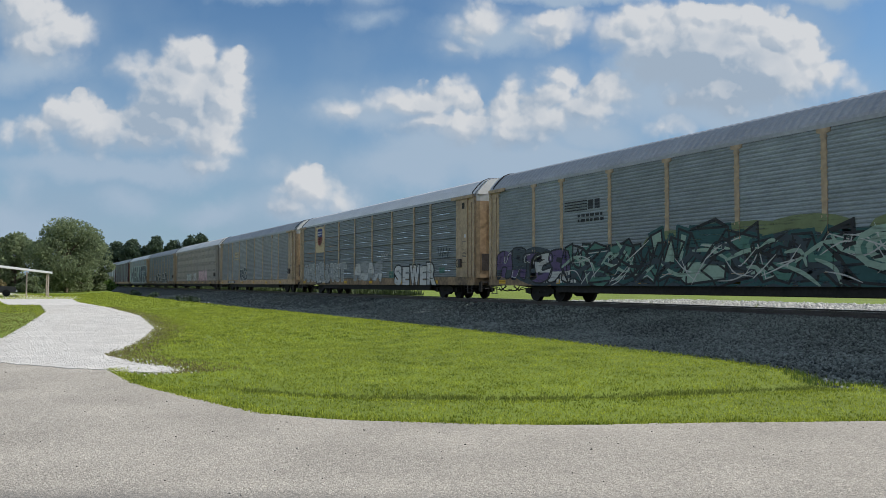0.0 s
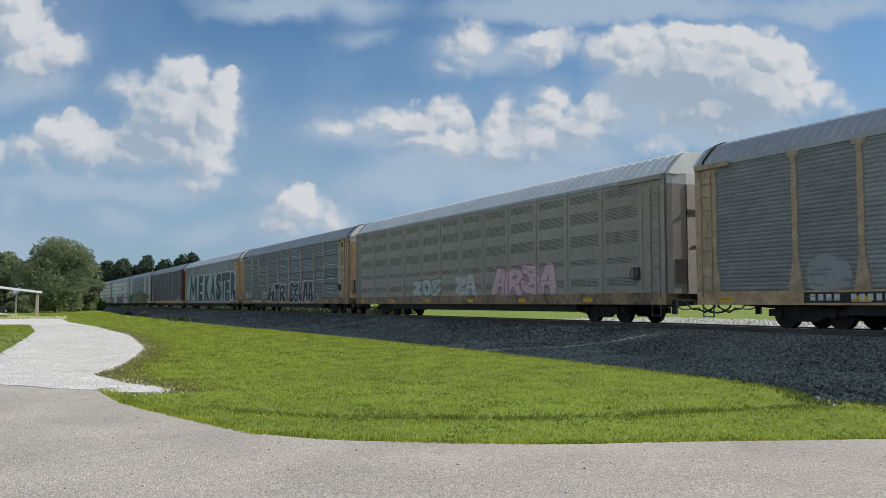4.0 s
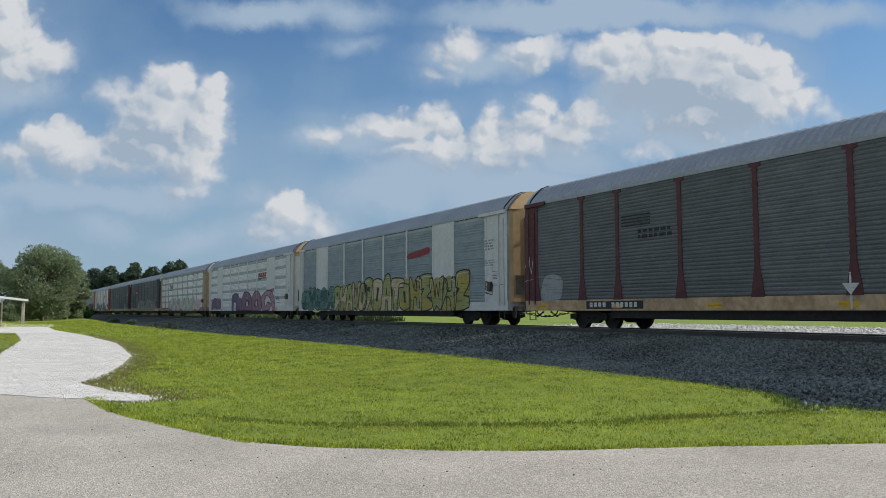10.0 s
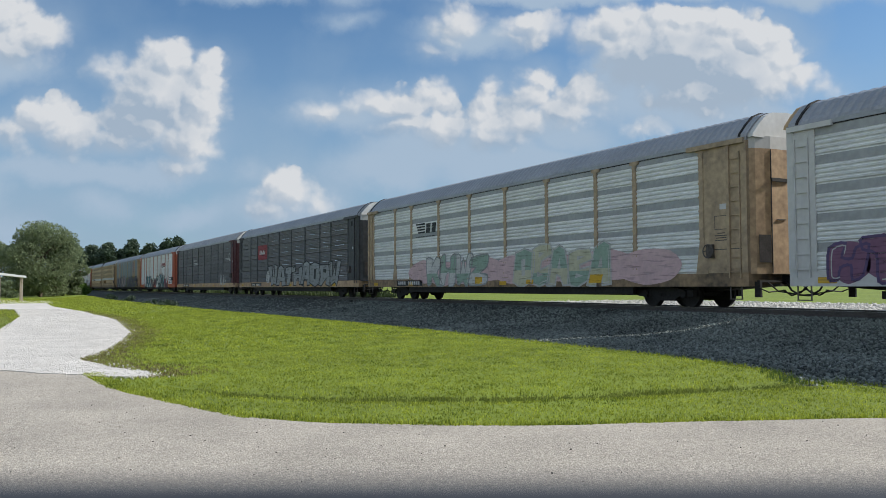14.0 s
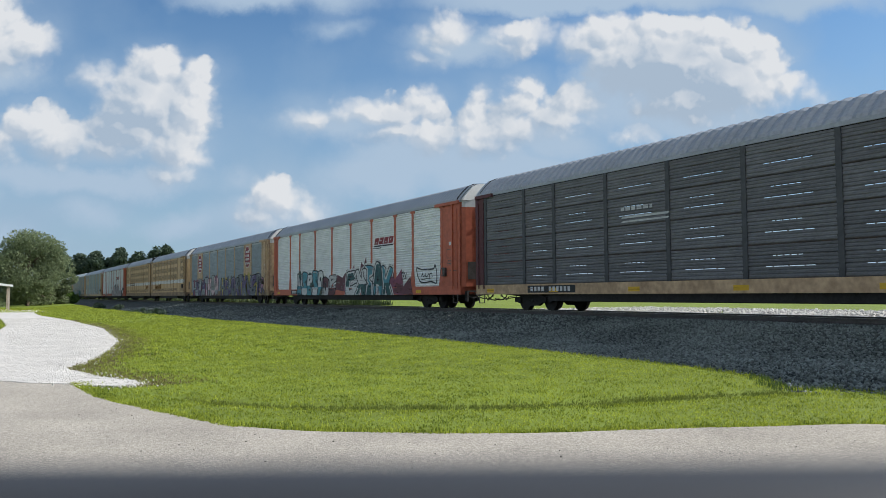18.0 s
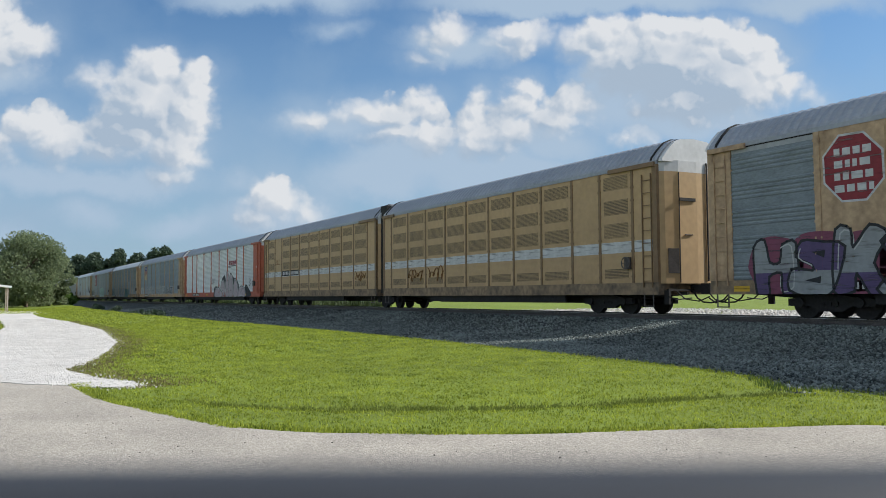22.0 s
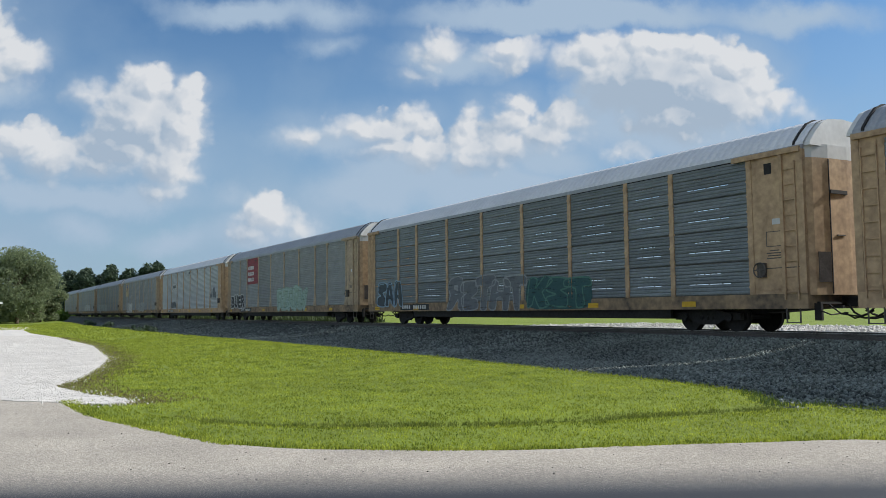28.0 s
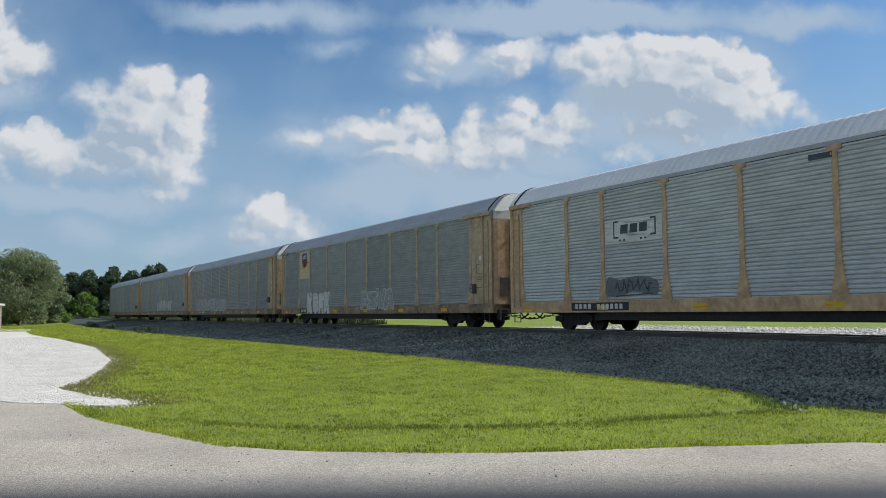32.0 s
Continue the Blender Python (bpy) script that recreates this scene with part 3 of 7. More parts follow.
def post_mesh(style, paint, z0, z1):
    w = {"thin": 0.055, "plain": 0.085, "flare": 0.085, "wide": 0.14}[style]
    if style == "flare":
        ring = [(-0.24, z0), (0.24, z0), (0.20, z0 + 0.25), (w, z0 + 0.95), (w, z1 - 0.14), (0.22, z1 - 0.10), (0.22, z1), (-0.22, z1), (-0.22, z1 - 0.10), (-w, z1 - 0.14), (-w, z0 + 0.95), (-0.20, z0 + 0.25)]
    else:
        ring = [(-w, z0), (w, z0), (w, z1), (-w, z1)]
    s = Shape().prism(ring, "y", -0.05, 0.0)
    for k in range(9):
        zz = z0 + (z1 - z0) * (k + 0.5) / 9
        for sx in (-1, 1):
            s.box(sx * w - 0.02, sx * w + 0.02, -0.058, -0.02, zz - 0.03, zz + 0.03)
    return s.mesh("post", PAINT[paint])


def roof_ring():
    return [(-1.50, 4.98), (-1.46, 5.09), (-1.21, 5.37), (-0.92, 5.63), (-0.62, 5.75), (0, 5.80), (0.62, 5.75), (0.92, 5.63), (1.21, 5.37), (1.46, 5.09), (1.50, 4.98)]


def roof_mesh(length, ridged, paint="roof"):
    """The arched roof with its cross corrugations."""
    ring = roof_ring()
    pitch, amp = (0.42, 0.05) if ridged else (0.30, 0.018)
    n = int(length / pitch)
    s = Shape()
    xs = []
    for i in range(n):
        x = i * length / n
        xs += [(x, 0), (x + 0.30 * length / n, amp), (x + 0.62 * length / n, amp), (x + 0.90 * length / n, 0)]
    xs.append((length, 0))
    k = len(ring)
    vs = []
    for x, up in xs:
        for y, z in ring:
            q = Vector((y, z - 4.3)).normalized() * up
            vs.append((x, y + q[0], z + q[1]))
    fs = [(i * k + j, i * k + j + 1, (i + 1) * k + j + 1, (i + 1) * k + j) for i in range(len(xs) - 1) for j in range(k - 1)]
    s.add(vs, fs)
    return s.mesh("roof", PAINT[paint])


def wheel_mesh():
    s = Shape().disc(0, 0.42, 0.42, -0.065, 0.065, 28)
    s.disc(0, 0.42, 0.45, 0.065, 0.095, 28)
    s.disc(0, 0.42, 0.12, -0.12, -0.065, 14)
    return s.mesh("wheel", M_BLACK)


def frame_mesh():
    s = Shape()
    ring = [(-1.25, 0.34), (-0.62, 0.34), (-0.36, 0.20), (0.36, 0.20), (0.62, 0.34), (1.25, 0.34), (1.25, 0.54), (0.66, 0.58), (0.34, 0.64), (-0.34, 0.64), (-0.66, 0.58), (-1.25, 0.54)]
    s.prism(ring, "y", -0.10, 0.06)
    for x in (-0.86, 0.86):
        s.disc(x, 0.43, 0.13, -0.17, -0.08, 14)
    for x in (-0.2, 0, 0.2):
        s.disc(x, 0.40, 0.07, -0.13, -0.06, 10)
    return s.mesh("side_frame", M_BLACK)


def bogie(car, x):
    b = part("bogie", kept("bolster", lambda: Shape().box(-0.2, 0.2, -0.95, 0.95, 0.36, 0.66).mesh("bolster", M_BLACK)), car, "grimy black steel bogie", (x, 0, 0))
    for y, flip in ((-0.99, 0), (0.99, math.pi)):
        o = part("side_frame", kept("side_frame", frame_mesh), b, at=(0, y, 0))
        o.rotation_euler = (0, 0, flip)
    for wx in (-0.86, 0.86):
        for y, flip in ((-0.755, 0), (0.755, math.pi)):
            o = part("wheel", kept("wheel", wheel_mesh), b, at=(wx, y, 0))
            o.rotation_euler = (0, 0, flip)
        part("axle", kept("axle", lambda: Shape().disc(0, 0.42, 0.08, -0.7, 0.7, 10).mesh("axle", M_BLACK)), b, at=(wx, 0, 0))
    return b


def end_bow(sg):
    """Plan of a car's end: two flat faces folded round a broad middle one."""
    return [(0.0, -1.44), (sg * 0.10, -1.30), (sg * 0.21, -0.78), (sg * 0.24, 0.0), (sg * 0.21, 0.78), (sg * 0.10, 1.30), (0.0, 1.44), (sg * -0.12, 1.44), (sg * -0.12, -1.44)]


def end_mesh(paint, flip):
    """The folded doors at a car's end."""
    return Shape().prism(end_bow(-1 if flip else 1), "z", 1.02, 4.65).mesh("end_door", PAINT[paint])


def end_cap_mesh(paint, flip):
    """The upper part of the end, up into the roof's arch."""
    sg = -1 if flip else 1
    s = Shape().prism(end_bow(sg), "z", 4.652, 5.02)
    ring = [(y * 0.975, z - 0.015) for y, z in roof_ring()]
    a, b = sorted((sg * -0.06, sg * 0.17))
    s.prism(ring, "x", a, b)
    return s.mesh("end_gable", PAINT[paint])


def ladder_mesh(paint, rungs=9, z0=0.9, z1=4.6):
    s = Shape()
    s.box(-0.22, -0.19, -0.09, -0.05, z0, z1).box(0.19, 0.22, -0.09, -0.05, z0, z1)
    for i in range(rungs):
        z = z0 + (z1 - z0) * (i + 0.5) / rungs
        s.box(-0.19, 0.19, -0.09, -0.06, z - 0.012, z + 0.012)
    return s.mesh("ladder", PAINT[paint])


def coupler_mesh():
    s = Shape().box(-0.5, 0.22, -0.12, 0.12, 0.72, 0.98)
    s.box(0.18, 0.56, -0.17, 0.17, 0.68, 1.02)
    s.tube([(0.0, -0.32, 0.78), (0.2, -0.36, 0.55), (0.45, -0.36, 0.42), (0.75, -0.33, 0.40), (1.0, -0.3, 0.46)], 0.028)
    s.box(-0.25, -0.15, -1.25, 1.25, 0.78, 0.84)
    s.tube([(-0.15, -1.30, 0.62), (0.1, -1.2, 0.5), (0.1, -0.5, 0.55)], 0.02)
    s.tube([(-0.2, -0.9, 0.80), (0.15, -0.85, 0.52), (0.5, -0.6, 0.45), (0.8, -0.45, 0.60)], 0.022)
    s.tube([(-0.2, 0.5, 0.80), (0.15, 0.5, 0.5), (0.55, 0.4, 0.40), (0.9, 0.3, 0.55)], 0.025)
    s.box(-0.3, -0.1, -1.3, -1.22, 0.35, 0.8).box(-0.2, 0.1, -0.7, -0.62, 0.66, 0.74)
    return s.mesh("coupler", M_BLACK)


def build_body(car, x0, length, spec, ends=(1, 1)):
    """The rack body of one unit, from its left corner x0."""
    panel, frame = spec["panel"], spec["frame"]
    posts = spec.get("posts", POSTS)
    style = spec.get("style", "flare")
    sill = spec.get("sill", "sill")
    z0, z1 = Z_DECK, Z_EAVE
    part("sill", kept(("sill", sill, length), lambda: Shape().box(0, length, -HALF - 0.04, HALF + 0.04, Z_SILL, Z_DECK).mesh("sill", PAINT[sill])), car, at=(x0, 0, 0))
    part("centre_sill", kept(("cs", length), lambda: Shape().prism([(0.6, 0.66), (length - 0.6, 0.66), (length - 4.6, 0.36), (4.6, 0.36)], "y", -0.5, 0.5).mesh("centre_sill", M_BLACK)), car, at=(x0, 0, 0))
    part("underframe", kept(("uf", length), lambda: Shape().box(5.0, length - 5.0, -1.38, -1.26, 0.40, 0.66).box(5.0, length - 5.0, 1.26, 1.38, 0.40, 0.66).mesh("underframe", M_BLACK)), car, at=(x0, 0, 0))
    if spec.get("seams", 1) > 1:
        hh = (Z_EAVE - 0.1 - Z_DECK) / 4
        low, k = Z_DECK, 0
        for row in range(4):
            for c in (0.36, 0.68):
                zs = Z_DECK + (row + c) * hh
                zo = zs + (zs - 0.69) / 6.4
                fa, fb, low = low, min(zo - 0.11, Z_EAVE), zo + 0.11
                if fb - fa > 0.02:
                    part("far_wall", kept(("fw", length, panel, k), lambda: Shape().box(0.02, length - 0.02, HALF - 0.04, HALF, fa, fb).mesh("far_wall", PAINT[panel])), car, at=(x0, 0, 0))
                k += 1
    else:
        part("far_wall", kept(("fw", length, panel), lambda: Shape().box(0.02, length - 0.02, HALF - 0.06, HALF, Z_DECK, Z_EAVE).mesh("far_wall", PAINT[panel])), car, at=(x0, 0, 0))
    part("eave_rail", kept(("er", length, frame, style), lambda: Shape().box(0, length, -HALF - 0.05, -HALF + 0.02, Z_EAVE - 0.10, Z_EAVE + 0.02).mesh("eave_rail", PAINT[spec.get("eave", "roof")])), car, at=(x0, 0, 0))
    part("roof", kept(("roof", length, spec.get("ridged", 0), spec.get("roof", "roof")), lambda: roof_mesh(length, spec.get("ridged", 0), spec.get("roof", "roof"))), car, at=(x0, 0, 0))
    trim = lambda: Shape().add([(x, y * (1.012 if o else 0.99), 4.3 + (z - 4.3) * (1.012 if o else 0.99) + (0.03 if o else 0)) for x in (0, 0.07) for o in (0, 1) for y, z in roof_ring()], [(k, k + 1, k + 12, k + 11) for k in range(10)] + [(22 + k, 22 + k + 11, 22 + k + 12, 22 + k + 1) for k in range(10)] + [(11 + k, 12 + k, 34 + k, 33 + k) for k in range(10)]).mesh("roof_edge", M_BLACK)
    for rx in (0.25, length - 0.32):
        part("roof_edge", kept("roof_edge", trim), car, "thin black arched strip near the roof's end", (x0 + rx, 0, 0))
    # solid black strip that draws the shade under the roof's overhang
    part("eave_gap", kept(("gap", length), lambda: Shape().box(0.3, length - 0.3, -HALF - 0.012, -HALF + 0.02, Z_EAVE - 0.135, Z_EAVE - 0.10).mesh("eave_gap", M_BLACK)), car, "black strip standing for the shade under the eave", (x0, 0, 0))
    # bays and posts
    edges = [0.0] + posts + [length]
    solid = spec.get("solid", (0, len(edges) - 2))
    seams, ribs, flat = spec.get("seams", 1), spec.get("ribs", 32), spec.get("flat", 0.0)
    for i in range(len(edges) - 1):
        a, b = edges[i], edges[i + 1]
        w = round(b - a, 3)
        if i in solid:
            me = kept(("solid", w, frame), lambda: Shape().box(0, w, -0.035, 0.02, z0, z1 - 0.1).box(0.12, w - 0.12, -0.05, -0.03, z0 + 0.12, z1 - 0.25).mesh("door_panel", PAINT[frame]))
            bay = part("door_panel", me, car, at=(x0 + a, -HALF, 0))
            if w > 0.9 and i in (0, len(edges) - 2):
                last_bay = i > 0
                part("notice", kept("notice", lambda: Shape().box(0, 0.34, -0.056, -0.05, 0, 0.16).mesh("notice", PAINT["white"])), bay, "small white notice", (w * 0.42, 0, 2.95))
                part("notice_frame", kept("notice_frame", lambda: Shape().box(0, 0.5, -0.054, -0.05, 0, 0.02).box(0, 0.5, -0.054, -0.05, 0.4, 0.42).box(0, 0.02, -0.054, -0.05, 0.02, 0.4).box(0.48, 0.5, -0.054, -0.05, 0.02, 0.4).mesh("notice_frame", M_STEEL)), bay, at=(w * 0.3, 0, 2.35))
                part("channel", kept(("channel", frame), lambda: Shape().box(-0.05, 0.05, -0.11, -0.05, z0 + 0.05, z1 - 0.16).mesh("channel", PAINT[frame])), bay, at=(w * (0.62 if last_bay else 0.25), 0, 0))
                if seams > 1:
                    part("vent", kept("vent", lambda: Shape().box(0, 0.24, -0.056, -0.05, 0, 0.3).mesh("vent", M_BLACK)), bay, at=(w * 0.3, 0, 4.35))
                tagged(part("notice_lettering", kept("notice_bars", lambda: Shape().box(0, 0.5, -0.054, -0.05, 0, 0.03).box(0.04, 0.44, -0.054, -0.05, 0.07, 0.1).box(0, 0.48, -0.054, -0.05, 0.14, 0.17).box(0.1, 0.4, -0.054, -0.05, 0.21, 0.24).mesh("notice_lettering", M_STEEL)), bay, at=(w * 0.3, 0, 2.02)), kind="stuff")
                part("seam", kept(("seam", w), lambda: Shape().box(0.14, w - 0.14, -0.056, -0.05, 0, 0.025).mesh("seam", M_STEEL)), bay, at=(0, 0, 1.75))
        elif spec.get("grille"):
            part("panel", kept(("flat", w, panel), lambda: flat_panel_mesh(w, z1 - 0.1 - z0, panel)), car, at=(x0 + a, -HALF, z0))
            if w > 1.6:
                for gz, gh in ((0.16, 0.32), (1.54, 0.50), (2.34, 0.50), (3.20, 0.46)) if spec.get("two") else ((0.25, 0.30), (1.05, 0.22), (1.75, 0.42), (2.60, 0.42), (3.40, 0.30)):
                    part("grille", kept(("grille", w, gh, panel), lambda: grille_mesh(w - 0.44, gh, panel)), car, at=(x0 + a + 0.22, -HALF - 0.032, z0 + gz))
        else:
            h = (z1 - 0.1 - z0) / seams
            if seams > 1:
                me = kept(("slotted", w, panel), lambda: slotted_panel_mesh(w, h - 0.022, panel))
            else:
                me = kept(("panel", w, panel, ribs, flat), lambda: panel_mesh(w, h, panel, ribs, flat))
            if spec.get("band"):
                gh = h / max(1, ribs // 4)
                for k in range(max(1, ribs // 4)):
                    part("band", kept(("band", w, gh, spec["band"]), lambda: Shape().box(0, w, -0.012, 0.0, 0.02, flat * gh - 0.02).mesh("band", PAINT[spec["band"]])), car, at=(x0 + a, -HALF, z0 + (k + 1) * gh - flat * gh))
            for k in range(seams):
                part("panel", me, car, at=(x0 + a, -HALF, z0 + k * h))
    for p in posts:
        part("post", kept(("post", style, spec.get("post", frame)), lambda: post_mesh(style, spec.get("post", frame), z0 - (0.02 if style == "flare" else 0), z1 - 0.1)), car, at=(x0 + p, -HALF - 0.003, 0))
    for k, on in enumerate(ends):
        x = x0 + (length if k else 0)
        e = part("end_door", kept(("end", spec["end"], k), lambda: end_mesh(spec["end"], not k)), car, at=(x, 0, 0))
        sx = 1 if k else -1
        part("lock_bar", kept("lock_bar", lambda: Shape().box(-0.02, 0.03, -0.35, 0.35, -0.05, 0.05).mesh("lock_bar", M_BLACK)), e, at=(sx * 0.25, -0.45, 3.75))
        part("door_rod", kept("door_rod", lambda: Shape().tube([(0, 0, 1.1), (0, 0, 5.0)], 0.03).mesh("door_rod", M_BLACK)), e, at=(sx * 0.26, 0.45, 0))
        part("door_seam", kept("door_seam", lambda: Shape().box(-0.012, 0.012, -0.012, 0.012, 1.05, 4.63).mesh("door_seam", M_BLACK)), e, at=(sx * 0.218, -0.78, 0))
        part("end_hatch", kept("end_hatch", lambda: Shape().box(-0.012, 0.012, -0.2, 0.2, -0.4, 0.4).mesh("end_hatch", M_STEEL)), e, at=(sx * 0.17, -1.02, 1.75)).rotation_euler = (0, 0, sx * -0.21)
        part("grab_iron", kept("grab_iron", lambda: Shape().box(-0.02, 0.02, -0.16, 0.16, -0.015, 0.015).mesh("grab_iron", M_STEEL)), e, at=(sx * 0.245, -0.4, 2.6))
        part("end_gable", kept(("gable", spec.get("gable", "white"), k), lambda: end_cap_mesh(spec.get("gable", "white"), not k)), car, at=(x, 0, 0))
        if on:
            part("coupler", kept("coupler", coupler_mesh), car, at=(x + (0.3 if k else -0.3), 0, 0)).rotation_euler = (0, 0, 0 if k else math.pi)
            part("ladder", kept(("ladder", frame), lambda: ladder_mesh(frame)), car, at=(x + (-0.45 if k else 0.45), -HALF, 0))
        hx = x - 1.1 if k else x + 0.55
        part("door_header", kept(("header", frame, k), lambda: Shape().box(-1.15 if k else -0.5, 1.05 if k else 0.85, -0.13, -0.05, Z_EAVE - 0.16, Z_EAVE - 0.02).mesh("door_header", PAINT[frame])), car, at=(hx, -HALF, 0))
        part("step", kept("step", lambda: Shape().box(-0.22, -0.19, -0.05, -0.02, 0.30, 0.68).box(0.19, 0.22, -0.05, -0.02, 0.30, 0.68).box(-0.22, 0.22, -0.06, -0.01, 0.28, 0.31).mesh("step", M_STEEL)), car, "steel stirrup step", (x + (-0.45 if k else 0.45), -HALF, 0))
        if k and on:
            hb = part("hand_brake", kept("hand_brake", lambda: Shape().box(-0.12, 0.12, -0.15, -0.05, -0.2, 0.2).mesh("hand_brake", M_STEEL)), car, "hand brake housing and wheel", (x - 1.35, -HALF, 1.72))
            part("brake_wheel", kept("brake_wheel", lambda: Shape().tube([(0.20 * math.cos(i * math.pi / 9), -0.2, 0.20 * math.sin(i * math.pi / 9)) for i in range(19)], 0.018).tube([(-0.20, -0.2, 0), (0.20, -0.2, 0)], 0.014).tube([(0, -0.2, -0.20), (0, -0.2, 0.20)], 0.014).mesh("brake_wheel", M_STEEL)), hb)
        part("corner_post", kept(("corner", frame), lambda: Shape().box(-0.10, 0.10, -0.06, 0.10, Z_DECK, Z_EAVE - 0.1).mesh("corner_post", PAINT[frame])), car, at=(x + (-0.10 if k else 0.10), -HALF, 0))


def autorack(spec):
    car = tagged(new("autorack_wagon"), spec["label"], "freight wagon", "wagons of the train")
    build_body(car, 0.34, BODY - 0.43, dict(spec, posts=[round(p - 0.34, 3) for p in spec.get("posts", POSTS)]))
    bogie(car, 3.9), bogie(car, BODY - 3.9)
    return car


def articulated(spec):
    car = tagged(new("articulated_autorack_wagon"), spec["label"], "freight wagon", "wagons of the train")
    build_body(car, 0.0, 20.55, spec, (1, 0))
    build_body(car, 21.45, 20.55, dict(spec, posts=spec["posts_2"]), (0, 1))
    part("bellows", kept("bellows", lambda: Shape().box(20.6, 21.4, -1.3, 1.3, 0.8, 5.6).mesh("bellows", M_BLACK)), car, "dark bellows between the two halves")
    for x in (3.0, 21.0, 39.0):
        bogie(car, x)
    return car


D = dict
CARS = [
    D(offset=-28.6, panel="dark", frame="shaded_tan", end="tan", label="grey ribbed car-carrier wagon with shade-toned tan posts"),
    D(offset=0, panel="dark", frame="shaded_tan", end="tan", label="grey ribbed car-carrier wagon under a long green mural"),
    D(offset=28.6, roof="pale_roof", panel="dim", frame="shaded_tan", end="tan", style="plain", seams=4, label="slotted dark grey car-carrier wagon with white tags and tan posts"),
    D(offset=57.2, panel="brown", frame="shaded_tan", end="tan", sill="tan", label="brown-grey car-carrier wagon with flared, shade-toned tan posts"),
    D(offset=85.8, roof="pale_roof", panel="dusty", frame="dusty", end="dusty", style="thin", posts=[1.05 + 2.115 * i for i in range(13)], ridged=1, grille=1, solid=(), label="dusty beige perforated car-carrier wagon with a ridged roof"),
    D(offset=114.4, panel="dim", frame="shaded_tan", end="tan", style="plain", seams=4, label="slotted dark grey car-carrier wagon with black and white tags"),
    D(offset=143.0, roof="pale_roof", panel="dark", frame="tan", end="tan", label="grey car-carrier wagon with huge dark block letters"),
    D(offset=171.6, panel="gloom", post="maroon", frame="maroon", end="maroon", sill="tan", label="grey car-carrier wagon with dark red posts and ends"),
    D(offset=200.2, panel="dark", frame="white", end="yellow", gable="yellow", sill="white", style="plain", flat=0.36, ribs=20, band="midgrey", solid=(0, 2, 8, 10), label="white-framed grey car-carrier wagon with yellow-green graffiti"),
    D(offset=228.8, panel="silver", frame="white", end="white", gable="yellow", sill="white", style="plain", flat=0.36, ribs=20, band="midgrey", solid=(0, 2, 8, 10), label="white and silver car-carrier wagon with purple bubble graffiti"),
    D(offset=257.4, panel="silver", frame="shaded_tan", end="tan", flat=0.28, ribs=20, band="midgrey", label="silver car-carrier wagon with tan ends and pastel graffiti"),
    D(offset=286.0, panel="blackish", frame="black", end="black", style="plain", seams=4, sill="tan", label="dark grey slotted car-carrier wagon with black posts"),
    D(offset=314.6, panel="blackish", post="black", frame="maroon", end="maroon", style="plain", seams=4, ridged=1, sill="tan", label="sooty slotted car-carrier wagon with dark red ends"),
    D(offset=343.2, panel="silver", frame="orange", end="orange", sill="orange", label="silver car-carrier wagon with orange posts and ends"),
    D(offset=371.8, panel="dark", frame="tan", end="tan", style="plain", flat=0.36, ribs=20, band="midgrey", solid=(0, 2, 8, 10), label="grey car-carrier wagon with tan ends and pink graffiti"),
    D(offset=415.6, panel="yellow", frame="umber", end="yellow", style="thin", two=1, grille=1, posts=[1.05, 2.70, 4.25, 6.15, 8.02, 9.90, 11.76, 13.62, 15.50, 17.38, 19.33], posts_2=[1.0, 2.9, 4.82, 6.75, 8.65, 10.52, 12.4, 14.3, 16.2, 17.75, 19.4], solid=(), label="ochre yellow two-part articulated car-carrier wagon with a white stripe"),
    D(offset=444.2, panel="silver", frame="orange", end="orange", sill="orange", label="silver car-carrier wagon with orange posts and bubble letters"),
    D(offset=472.8, panel="dark", frame="tan", end="tan", sill="tan", label="grey car-carrier wagon with tan posts and a shield emblem"),
    D(offset=501.4, roof="pale_roof", panel="dim", frame="tan", end="tan", style="plain", seams=4, label="slotted dark grey car-carrier wagon with tan posts"),
    D(offset=530.0, panel="brown", frame="shaded_tan", end="tan", label="grey car-carrier wagon with a dark red sign"),
    D(offset=558.6, roof="pale_roof", panel="zinc", frame="tan", end="tan", sill="tan", label="silver ribbed car-carrier wagon with flared tan posts"),
    D(offset=587.2, panel="brown", frame="shaded_tan", end="tan", label="grey car-carrier wagon with tan ends and white tags"),
    D(offset=615.8, panel="brown", frame="shaded_tan", end="tan", style="plain", label="dusty grey car-carrier wagon with tan ends"),
    D(offset=644.4, panel="brown", frame="shaded_tan", end="tan", style="plain", label="dusty grey car-carrier wagon with a pale tag"),
    D(offset=673.0, panel="brown", frame="shaded_tan", end="tan", style="plain", label="last grey car-carrier wagon of the train"),
]
TRAIN = []
for spec in CARS:
    car = articulated(spec) if spec.get("two") else autorack(spec)
    TRAIN.append((car, spec))


